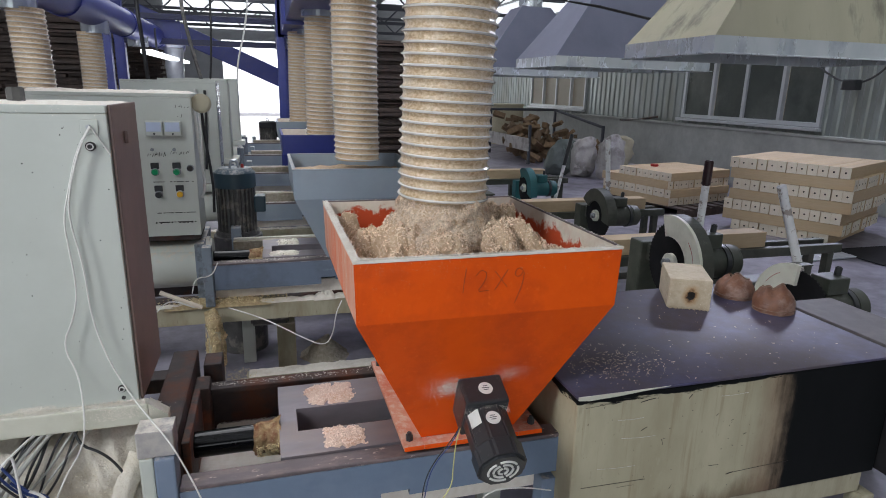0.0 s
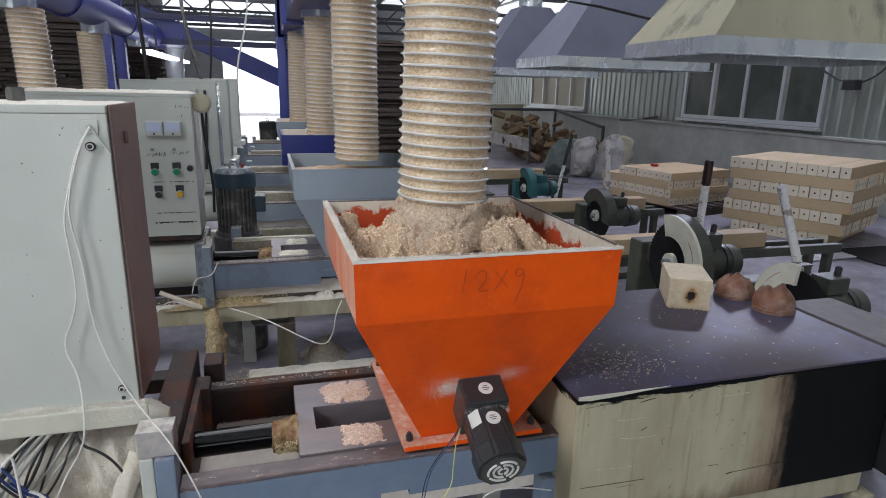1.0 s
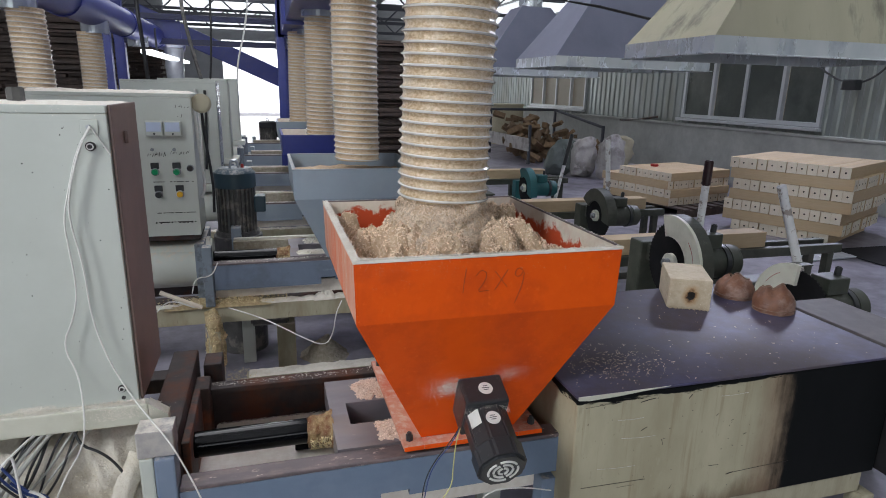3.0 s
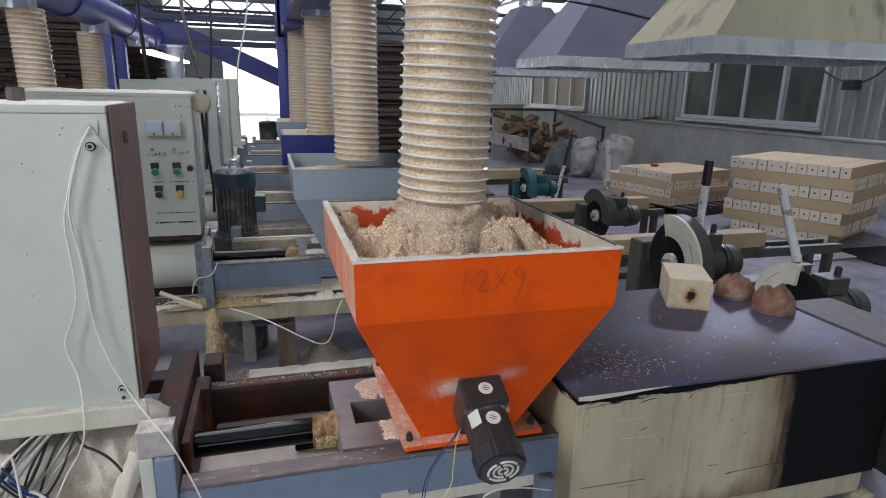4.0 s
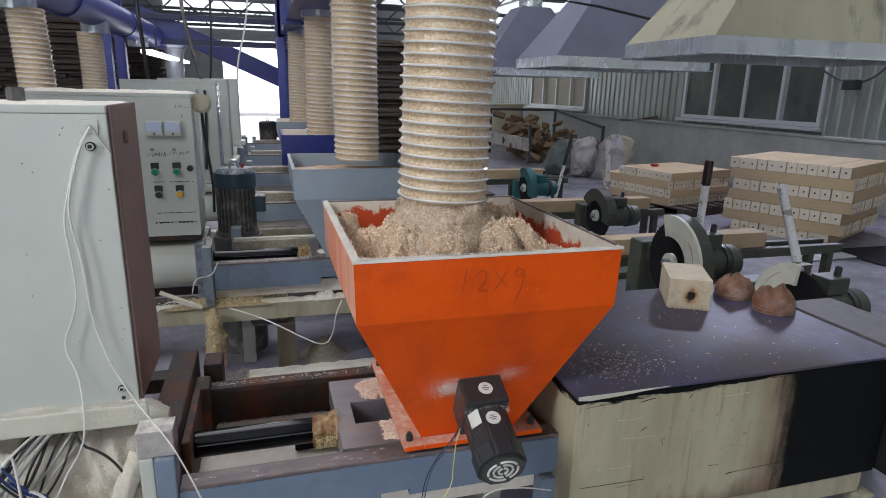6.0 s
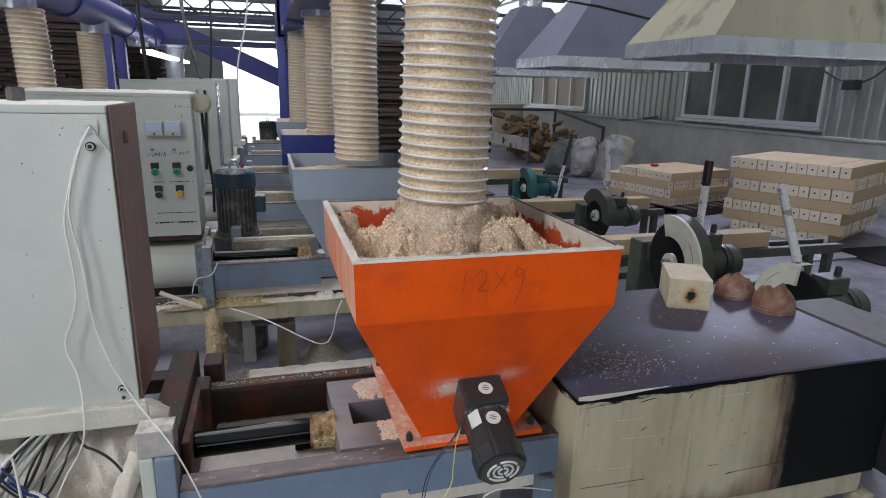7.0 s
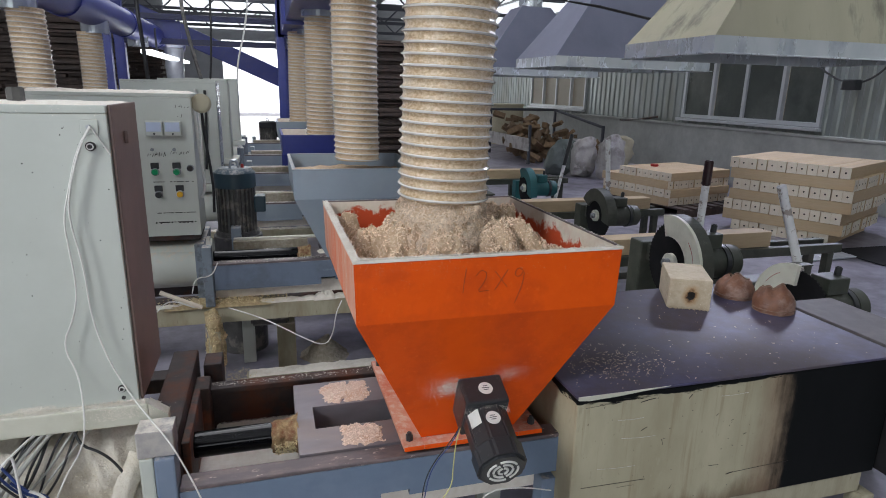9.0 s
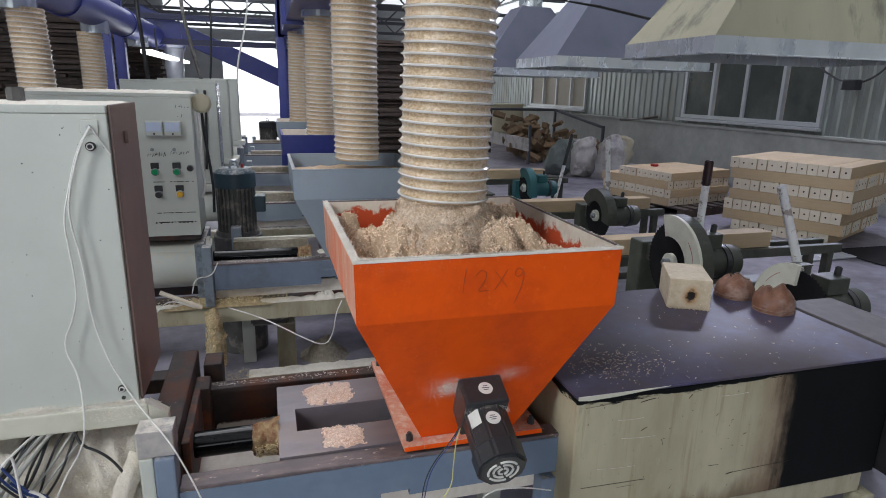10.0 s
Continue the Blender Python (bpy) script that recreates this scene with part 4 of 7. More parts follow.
    cy = cyl((-1.3, 1.345 + y_off, 0.575 + d), (-0.262, 1.345 + y_off, 0.575 + d), 0.112, seg=36, bevel=0.01)
    part("cylinder", cy, "caked_pale" if first else "cream", ob, "hydraulic cylinder caked with dust", smooth=True)
    if first:
        crustm = bmesh.new()
        rings = []
        for i in range(110):
            xx = -0.80 + i * 0.0049
            ring = []
            for j in range(72):
                a = 2 * math.pi * j / 72
                p = Vector((xx, 0.115 * math.cos(a), 0.115 * math.sin(a)))
                q_ = xx + 0.5 * p.z
                rr = 0.117 + 0.012 * noise.noise(p * 14) + 0.006 * noise.noise(p * 45) + 0.004 * noise.noise(p * 120) + 0.012 * math.exp(-((q_ + 0.345) / 0.016) ** 2) + 0.009 * math.exp(-((q_ + 0.300) / 0.011) ** 2) - 0.010 * math.exp(-((q_ + 0.42) / 0.03) ** 2)
                ring.append(crustm.verts.new((xx, 1.345 + y_off + rr * math.cos(a), 0.575 + rr * math.sin(a))))
            rings.append(ring)
        for ra, rb in zip(rings, rings[1:]):
            for j in range(72):
                crustm.faces.new((ra[j], ra[(j + 1) % 72], rb[(j + 1) % 72], rb[j]))
        rg_ = random.Random(52)
        grit = []
        for _ in range(5200):
            a, xx = rg_.uniform(2.6, 5.4), rg_.uniform(-0.56, -0.268)
            j, i = int(72 * a / (2 * math.pi)) % 72, int((xx + 0.80) / 0.0049)
            c = rings[min(i, 109)][j].co
            grit.append(((c.x + rg_.uniform(-0.003, 0.003), c.y + 0.004 * math.sin(a) * rg_.uniform(-1, 1), c.z + rg_.uniform(-0.003, 0.003)), (0, math.cos(a), math.sin(a))))
        tagged(part("dust_grit", scatter_flakes(grit, 0.0017, 19), "grit", ob, "coarse grains on the dust crust"), kind="stuff")
        part("dust_crust", crustm, "caked_pale", ob, "lumpy pale dust crust on the cylinder", smooth=True)
    for x in (-0.17, 0.60):
        bx("leg", x, x + 0.06, 1.54, 1.60, 0.0 - d, 0.488, "cream", 0.004)
    bx("leg", 0.60, 0.66, 1.15, 1.20, 0.0 - d, 0.49, front_paint, 0.004)
    if not first:
        part("lower_rail", box(-0.62, 0.70, 1.165 + y_off, 1.225 + y_off, 0.375, 0.452, 0.006), "cream_dirty", ob, "cream lower rail covered in dust")
    rp_ = random.Random(int(100 * (2 + y_off)))
    crumbs = [((rp_.uniform(-0.60, 0.66), 1.195 + y_off + rp_.gauss(0, 0.014), 0.4535), (0, 0, 1.2)) for _ in range(1500 if 0.1 < y_off < 4 else 0)]
    crumbs += [((rp_.uniform(-0.24, 0.64), 1.174 + y_off + rp_.gauss(0, 0.010), 0.6135 + d), (0, 0, 1.2)) for _ in range(700 if 0.1 < y_off < 4 else 0)]
    if crumbs:
        tagged(part("crumb_layer", scatter_flakes(crumbs, 0.0026, 31), "dusted", ob, "pale crumbs along the rails"), kind="stuff")
    if 0.1 < y_off < 4:
        for z_, y_, x0_, x1_, nm_ in ((0.4525, 1.195, -0.61, 0.69, 0.0), (0.1305, 1.14, -0.13, 0.89, 3.0)):
            lay = heap(x0_, x1_, y_ + y_off - 0.029, y_ + y_off + 0.029, lambda x, y: z_ + 0.004 + 0.007 * noise.noise(Vector((x, y, nm_)) * 22) + 0.003 * noise.noise(Vector((x, y, nm_)) * 80), 0.009, z_)
            part("dust_layer", lay, "dusted", ob, "white dust lying on the rail")
    part("sole_rail", box(-0.14, 0.9, 1.11 + y_off, 1.17 + y_off, 0.05, 0.13, 0.006), "cream_dirty", ob, "cream floor rail")
    if first:
        part("drip_pan", box(-0.12, 0.62, 1.25 + y_off, 1.47 + y_off, 0.40, 0.415, 0.003), "rust", ob, "dark oily drip tray")
    return ob


press_frame(0.0, 0.612, "grey-blue and rust steel press bed with hydraulic cylinder", "blue", True)
press_frame(DY + 0.02, 0.652, "grey-blue press bed behind the orange hopper", "blue2")
press_frame(2 * DY, 0.640, "dusty steel press bed further down the row", "grey")
for k in (3, 4, 5):
    press_frame(k * DY, 0.640, "dusty steel press bed further down the row", "grey")


# rams that slide to and fro on the beds


def ram(y_off, zb, label):
    d = zb - 0.612
    ob = thing("press_ram", 0.0, 1.355 + y_off, zb, label, "ram", "press rams")
    pl = bmesh.new()
    rect = [[pl.verts.new((x, y + y_off, z + d)) for x, y in corners] for z in (0.552, 0.6155)
            for corners in (((-0.006, 1.202), (0.46, 1.202), (0.46, 1.533), (-0.006, 1.533)), ((0.036, 1.302), (0.30, 1.302), (0.30, 1.405), (0.036, 1.405)))]
    for k in range(4):
        j = (k + 1) % 4
        for a, b in ((0, 1), (2, 3), (0, 2), (1, 3)):
            pl.faces.new((rect[a][k], rect[a][j], rect[b][j], rect[b][k]))
    # glossy black sheet under the slot, in place of the deep shade inside
    part("slot_floor", box(0.037, 0.299, 1.303 + y_off, 1.404 + y_off, 0.5525 + d, 0.555 + d, 0), "chrome", ob, "black sheet for the shade inside the slot")
    part("slide_plate", pl, "steel", ob, "worn dark steel slide plate with a slot")
    co = bmesh.new()
    rings = []
    for k in range(24):
        xx, rr = -0.064 + k * 0.0026, 0.037 + 0.010 * max(0.0, (k - 15) / 8) ** 2
        rings.append([co.verts.new((xx, 1.345 + y_off + rr * math.cos(2 * math.pi * j / 56), 0.584 + d + rr * math.sin(2 * math.pi * j / 56))) for j in range(56)])
    for ra, rb in zip(rings, rings[1:]):
        for j in range(56):
            co.faces.new((ra[j], ra[(j + 1) % 56], rb[(j + 1) % 56], rb[j]))
    co.faces.new(rings[0])
    part("collar", wobble(wobble(co, 0.006, 50), 0.003, 140), "collar", ob, "greasy rusted collar caked with dust", smooth=True)
    rc_ = random.Random(37)
    lumps = []
    for _ in range(700):
        a, xx = rc_.uniform(3.0, 6.4), rc_.uniform(-0.058, -0.006)
        lumps.append(((xx, 1.345 + y_off + 0.041 * math.cos(a), 0.584 + d + 0.041 * math.sin(a)), (0, math.cos(a), math.sin(a))))
    tagged(part("crumb_layer", scatter_flakes(lumps, 0.0036, 12), "golden_crumb", ob, "golden crumbs stuck to the collar"), kind="stuff")
    rd = cyl((-0.62, 1.345 + y_off, 0.588 + d), (-0.060, 1.345 + y_off, 0.588 + d), 0.030, seg=40)
    part("rod", rd, "chrome", ob, "oiled black piston rod", smooth=True)
    return ob


ram_front = ram(0.0, 0.612, "dark steel ram with oiled black rod on the press bed")
ram_back = ram(DY + 0.02, 0.652, "dark steel ram on the press bed behind")


def dust_patch(x0, x1, y0, y1, z, seed, label, bed="pale_dust", loose="chips_pink"):
    cx, cy = (x0 + x1) / 2, (y0 + y1) / 2

    def hz(x, y):
        u, v = abs(x - cx) / (x1 - x0) * 2, abs(y - cy) / (y1 - y0) * 2
        p = Vector((x, y, seed))
        e = 1.0 - (u ** 6 + v ** 6) ** (1 / 6) + 0.20 * noise.noise(p * 32) + 0.12 * noise.noise(p * 110) - 0.5 * math.exp(-((x - cx - 0.25 * (y - cy)) / 0.0035) ** 2) * (0.5 + noise.noise(p * 60))
        return z + min(0.006, 0.03 * (e - 0.1)) + 0.0022 * noise.noise(p * 150)
    bm = heap(x0, x1, y0, y1, hz, 0.003, z - 0.004)
    low = [f for f in bm.faces if max(v.co.z for v in f.verts) < z - 0.0005]
    bmesh.ops.delete(bm, geom=low, context="FACES")
    bmesh.ops.transform(bm, matrix=Matrix.Translation((-cx, -cy, -z)), verts=bm.verts)
    ob = solo("sawdust_patch", bm, bed, label, "sawdust", "dust on the ram")
    ob.location = (cx, cy, z)
    rs_ = random.Random(int(seed) + 70)
    spots = []
    while len(spots) < 700:
        x, y = rs_.uniform(x0, x1), rs_.uniform(y0, y1)
        h = hz(x, y)
        if h > z:
            spots.append(((x - cx, y - cy, h - z), (0, 0, 1)))
    tagged(part("shaving_layer", scatter_flakes(spots, 0.0032, int(seed) + 3), loose, ob, "loose flakes"), kind="stuff")
    return ob, (cx, cy, z)


patches = [dust_patch(0.058, 0.192, 1.408, 1.524, 0.6155, 1.0, "pinkish sawdust patch lying on the slide plate"),
           dust_patch(0.086, 0.190, 1.2025, 1.3015, 0.6155, 4.0, "pinkish sawdust patch lying on the slide plate"),
           ]
back_patches = [dust_patch(0.06, 0.17, 1.410 + DY + 0.02, 1.520 + DY + 0.02, 0.6555, 6.0, "pale sawdust lying on the slide plate behind", "dusted", "dusted"),
                dust_patch(0.02, 0.16, 1.215 + DY + 0.02, 1.298 + DY + 0.02, 0.6555, 9.0, "pale sawdust lying on the slide plate behind", "dusted", "dusted")]

# ---------- further presses ----------
hop2 = hopper("feed_hopper", DY + 0.02, "grey", "grey", "grey", "dusty blue-grey steel hopper full of sawdust", "grey", "", -0.045, -0.028)
hop3 = hopper("feed_hopper", 2 * DY, "royal", "dusted", "royal", "royal blue steel hopper further down the row", "royal", "", -0.05)
hop4 = hopper("feed_hopper", 3 * DY, "grey", "dusted", "grey", "grey steel hopper further down the row", "grey", "", -0.05)
for y_off, x_off in ((DY + 0.02, -0.045), (2 * DY, -0.05), (3 * DY, -0.05)):
    def hz2(x, y, y_off=y_off, x_off=x_off):
        d = math.hypot(x - 0.42 - x_off, y - 1.365 - y_off)
        return 1.032 - 0.10 * d + 0.012 * noise.noise(Vector((x, y, y_off)) * 18)
    bm = heap(HX0 + x_off + 0.008, HX1 + x_off - 0.008, HY0 + y_off + 0.008, HY1 + y_off - 0.008, hz2, 0.012, 0.9)
    solo("sawdust_pile", bm, "sawdust", "sawdust filling the hopper behind", "sawdust")

# gear motor on the orange hopper
gm = thing("gear_motor", 0.42, 1.15, 0.75, "black gear motor bolted to the orange hopper", "motor")
tilt = Matrix.Translation((0.4165, 1.150, 0.757)) @ Euler((radians(22.3), 0, radians(-1.0))).to_matrix().to_4x4() @ Matrix.Scale(1.07, 4)
part("gearbox", box(-0.045, 0.045, -0.075, 0.004, -0.050, 0.047, 0.006, rot=tilt), "black", gm)
drop = tilt @ Matrix.Translation((0.002, -0.072, -0.006))
body_m = bmesh.new()
bmesh.ops.create_cone(body_m, cap_ends=True, segments=8, radius1=0.047, radius2=0.047, depth=0.082,
                      matrix=drop @ Matrix.Translation((0, -0.038, 0)) @ Matrix.Rotation(radians(90), 4, "X") @ Matrix.Rotation(radians(22.5), 4, "Z"))
bmesh.ops.bevel(body_m, geom=body_m.edges[:], offset=0.004, segments=2, affect="EDGES")
mbody = part("motor_body", body_m, "black", gm)
cowl = bmesh.new()
bmesh.ops.create_cone(cowl, cap_ends=True, segments=8, radius1=0.0525, radius2=0.0505, depth=0.045,
                      matrix=drop @ Matrix.Translation((0, -0.0965, 0)) @ Matrix.Rotation(radians(90), 4, "X") @ Matrix.Rotation(radians(22.5), 4, "Z"))
bmesh.ops.bevel(cowl, geom=cowl.edges[:], offset=0.006, segments=2, affect="EDGES")
fan = part("fan_cowl", cowl, "black", gm)
gr = bmesh.new()
for r in (0.009, 0.019, 0.029):
    for q in range(4):
        a0 = math.radians(90 * q + 10 + r * 900)
        pts = [drop @ Vector((r * math.cos(a0 + s * 0.26), -0.1195, r * math.sin(a0 + s * 0.26))) for s in range(6)]
        tube(pts, 0.0026, 6, gr)
part("fan_grille", gr, "sticker", fan, "white-dusted fan slots")
for px_, pz_, mtx in ((0.003, 0.0, tilt @ Matrix.Translation((0.004, -0.040, 0.0475))), (0.0, 0.0, drop @ Matrix.Translation((0.000, -0.032, 0.0440)))):
    st = bmesh.new()
    bmesh.ops.create_cone(st, cap_ends=True, segments=28, radius1=0.0145, radius2=0.0145, depth=0.0012, matrix=mtx)
    lab = part("sticker", st, "sticker", gm, "round white label")
    bars = bmesh.new()
    for i, (u, w) in enumerate(((-0.004, 0.010), (0.0005, 0.015), (0.005, 0.009))):
        box(-w / 2, w / 2, u - 0.0007, u + 0.0007, 0.0006, 0.0011, 0, bars, rot=mtx)
    part("print_bar", bars, "ink", lab)
part("sticker", box(-0.012, 0.012, -0.016, 0.016, -0.0006, 0.0006, 0, rot=drop @ Matrix.Translation((-0.0325, -0.022, 0.0325)) @ Matrix.Rotation(radians(-45), 4, "Y")), "sticker", gm, "paper label")
for nm, mt, pts in (("wire", "cable_y", [(0.380, 1.100, 0.720), (0.358, 1.090, 0.679), (0.349, 1.080, 0.611), (0.348, 1.080, 0.569), (0.321, 1.080, 0.531)]),
                    ("wire", "cable_b", [(0.380, 1.105, 0.714), (0.352, 1.100, 0.660), (0.318, 1.090, 0.634), (0.297, 1.090, 0.592), (0.288, 1.090, 0.530)]),
                    ("wire", "cable_k", [(0.378, 1.108, 0.710), (0.357, 1.105, 0.670), (0.314, 1.100, 0.624), (0.292, 1.100, 0.579), (0.285, 1.100, 0.523)])):
    part(nm, tube(pts, 0.0013, 6, smooth_steps=2), mt, gm, smooth=True)

rnd = random.Random(91)
crease = []
for _ in range(900):
    u = rnd.uniform(-0.046, 0.046)
    crease.append((tuple(tilt @ Vector((u, -0.074 - abs(rnd.gauss(0, 0.006)), 0.036 + rnd.gauss(0, 0.004) - 0.25 * abs(u)))), (0, -1, 1)))
for _ in range(700):
    crease.append((tuple(tilt @ Vector((-0.0455, rnd.uniform(-0.07, 0.0), rnd.uniform(-0.045, 0.045)))), (-3, 0, 0)))
tagged(part("dust_powder", scatter_flakes(crease, 0.0007, 8), "dusted", gm, "pale dust in the creases"), kind="stuff")

# loose dust clinging to the orange hopper
rnd = random.Random(44)
pl_ = []


def front_y(z):
    return HY0 - 0.001 if z > HB else HY0 + (BY0 - HY0) * (HB - z) / (HB - BZ) - 0.001


for _ in range(420):
    x, z = rnd.uniform(HX0 + 0.01, HX1 - 0.02), HZ - 0.004 - abs(rnd.gauss(0, 0.022))
    if rnd.random() < 0.25 + 0.75 * (x < 0.36):
        pl_.append(((x, front_y(z), z), (0, -4, 0)))
for cx, cz, sx, sz, n_ in ((0.352, 0.778, 0.015, 0.011, 2600), (0.340, 0.776, 0.026, 0.016, 900), (0.480, 0.802, 0.022, 0.010, 900), (0.36, 0.80, 0.03, 0.01, 250)):
    for _ in range(n_):
        x, z = rnd.gauss(cx, sx), rnd.gauss(cz, sz)
        pl_.append(((x, front_y(z), z), (0, -4, 0)))
tagged(part("dust_powder", scatter_flakes(pl_, 0.0007, 5), "dusted", hop, "pale dust specks"), kind="stuff")
pl_ = []
for _ in range(2600):
    side = rnd.random()
    w = rnd.uniform(-0.001, 0.007)
    if side < 0.50:
        p = (HX0 + (HX1 - HX0) * rnd.random() ** 2.2, HY0 + w, HZ + 0.0035)
    elif side < 0.92:
        p = (HX0 + 2 * w, rnd.uniform(HY0, HY1), HZ + 0.0035)
    elif side < 0.97:
        p = (HX1 - w * 0.5, rnd.uniform(HY0, HY1), HZ + 0.0035)
    else:
        p = (rnd.uniform(HX0, HX1), HY1 - w * 0.5, HZ + 0.0035)
    pl_.append((p, (0, 0, 1.5)))
tagged(part("rim_powder", scatter_flakes(pl_, 0.0026, 15), "dusted", hop, "sawdust grains along the rim"), kind="stuff")

# ---------- heat tunnel beside the hopper ----------
TX0, TX1, TY0, TY1, TZ = 0.628, 1.580, 1.070, 1.700, 0.750
tun = thing("heating_tunnel", 1.1, 1.38, 0.0, "cream steel heating tunnel with scorched edges and smoky top", "heater")
bm = box(TX0 + 0.006, TX1 - 0.006, TY0 + 0.006, TY1 - 0.006, 0.40, TZ - 0.008, 0.004)
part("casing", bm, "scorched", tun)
part("top_sheet", box(TX0, TX1, TY0, TY1, TZ - 0.007, TZ, 0.0025), "table", tun, "smoky purple-grey steel top sheet")
rs = random.Random(8)
sc = bmesh.new()
for k in range(34):
    x, z, L = rs.uniform(0.66, 1.15), 0.42 + 0.31 * rs.random() ** 0.7, rs.choice((0.002, 0.003, 0.003, 0.004, 0.006, 0.009))
    a = rs.uniform(-0.2, 0.9) if rs.random() < 0.6 else rs.uniform(1.2, 1.6)
    tube([(x, TY0 + 0.0052, z), (x + L * math.cos(a), TY0 + 0.0052, z + L * math.sin(a))], rs.uniform(0.0003, 0.0007), 5, sc)
for x0_, z0_, x1_, z1_, r_ in ((0.661, 0.508, 0.833, 0.504, 0.0009), (0.757, 0.493, 0.803, 0.493, 0.0005), (1.075, 0.478, 1.264, 0.483, 0.0008), (1.070, 0.476, 1.092, 0.479, 0.0018), (1.014, 0.510, 1.043, 0.508, 0.0011),
                               (0.806, 0.638, 0.822, 0.646, 0.0013), (0.866, 0.606, 0.870, 0.592, 0.0012), (0.928, 0.706, 0.936, 0.716, 0.0014), (0.797, 0.713, 0.836, 0.719, 0.0015), (0.655, 0.716, 0.75, 0.722, 0.0006)):
    mid_ = ((x0_ + x1_) / 2, TY0 + 0.0052, (z0_ + z1_) / 2 + rs.uniform(-0.001, 0.001))
    tube([(x0_, TY0 + 0.0052, z0_), mid_, (x1_, TY0 + 0.0052, z1_)], 0.6 * r_, 5, sc)
tagged(part("scratch", sc, "ink", tun, "dark scratches and chips"), kind="stuff")
sc = bmesh.new()
for x0_, z0_, x1_, z1_ in ((0.742, 0.674, 0.81, 0.672), (0.755, 0.625, 0.847, 0.619), (0.70, 0.552, 0.80, 0.546), (1.02, 0.70, 1.10, 0.70)):
    tube([(x0_, TY0 + 0.0055, z0_), ((x0_ + x1_) / 2, TY0 + 0.0055, (z0_ + z1_) / 2 - 0.002), (x1_, TY0 + 0.0055, z1_)], 0.0003, 5, sc)
tagged(part("scuff", sc, "sticker", tun, "pale rubbed scuffs"), kind="stuff")
# pale sliver paints the shine along the worn, rounded lid edge
worn = prism([(TX0 + 0.004, TZ - 0.001), (TX0 + 0.004, TZ - 0.009), (TX0 + 0.03, TZ - 0.0125), (TX0 + 0.10, TZ - 0.010), (TX0 + 0.17, TZ - 0.005), (TX0 + 0.24, TZ - 0.001)], 0.0024, "y", TY0 - 0.0016)
part("worn_edge", worn, "beam_cream", tun, "pale sliver for the shine on the worn lid edge")
lowr = box(TX0 - 0.02, 1.545, TY0 + 0.012, TY0 + 0.05, 0.335, 0.398, 0.005)
part("base_rail", lowr, "cream_dirty", tun, "grimy cream base rail")
for x in (TX0, 1.53):
    for y in (TY0 - 0.01, TY1 - 0.06):
        part("leg", box(x, x + 0.05, y, y + 0.05, 0.0, 0.334, 0.004), "cream_dirty", tun)
part("side_ledge", box(TX1 + 0.006, 1.78, 0.96, 1.475, 0.730, 0.756, 0.004), "plank", tun, "dusty grey side ledge")
part("side_box", box(TX1 + 0.006, 1.76, 1.04, 1.47, 0.40, 0.729, 0.004), "soot", tun)
for nm, y_off in (("a", DY), ("b", 2 * DY)):
    t2 = thing("heating_tunnel", 1.1, 1.38 + y_off, 0, "dark olive steel heating tunnel behind the orange hopper", "heater")
    part("casing", box(0.66, 1.56, 1.10 + y_off, 1.70 + y_off, 0.28, 0.66, 0.006), "olive", t2)
    part("top_sheet", box(0.65, 1.57, 1.09 + y_off, 1.71 + y_off, 0.661, 0.672, 0.003), "olive", t2)
    for x in (0.70, 1.48):
        for y in (1.13, 1.62):
            part("leg", box(x, x + 0.05, y + y_off, y + y_off + 0.05, 0, 0.279, 0.004), "olive", t2)
# loose dust flakes on the top sheet
rnd = random.Random(12)
pl_ = []
for _ in range(420):
    x, y = rnd.gauss(0.80, 0.075), rnd.gauss(1.20, 0.05)
    if TX0 + 0.01 < x < TX1 and TY0 + 0.01 < y < TY1:
        pl_.append(((x, y, TZ + 0.0015), (0, 0, 3)))
for _ in range(120):
    pl_.append(((rnd.uniform(0.7, 1.5), rnd.uniform(1.1, 1.66), TZ + 0.0015), (0, 0, 3)))
tagged(solo("wood_dust", scatter_flakes(pl_, 0.0034, 4), "chips", "sparse pale wood flakes on the tunnel top", "sawdust"), kind="stuff")


# wood blocks
def block_mesh(L, w, h):
    """A pressed block along x with a bored end."""
    bm = box(0, L, 0, w, 0, h, 0.003)
    for f in bm.faces:
        f.material_index = 1 if abs(f.normal.x) > 0.9 else 0
    for x, s in ((-0.0006, -1), (L + 0.0006, 1)):
        res = bmesh.ops.create_circle(bm, cap_ends=True, segments=12, radius=0.009,
                                      matrix=Matrix.Translation((x, w / 2, h / 2)) @ Matrix.Rotation(radians(90 * s), 4, "Y"))
        for v in res["verts"]:
            for f in v.link_faces:
                f.material_index = 2
    me = bpy.data.meshes.new("block")
    bm.to_mesh(me)
    bm.free()
    for k in ("wood", "wood_end", "scorch"):
        me.materials.append(M[k])
    return me


# the sample block on the tunnel: bored end browned by heat
blk = thing("wood_block", 1.284, 1.580, TZ, "pale pressed wood block with a scorched bore", "block", rz=-28.0)
loc = BASE[blk.name]
bmk = wobble(box(-0.063, 0.063, -0.095, 0.095, 0.0, 0.097, 0.004, rot=loc), 0.0015, 30)
part("timber", bmk, "burnt_block", blk)


def ragged_disc(m, r, seed):
    bm = bmesh.new()
    vs = []
    for k in range(40):
        a = 2 * math.pi * k / 40
        rr = r * (1 + 0.20 * noise.noise(Vector((math.cos(a) * 1.7, math.sin(a) * 1.7, seed))) + 0.12 * noise.noise(Vector((math.cos(a) * 6, math.sin(a) * 6, seed))))
        y_ = math.sin(a) * rr
        vs.append(bm.verts.new(m @ Vector((math.cos(a) * rr, 0, y_))))
    bm.faces.new(vs)
    return bm


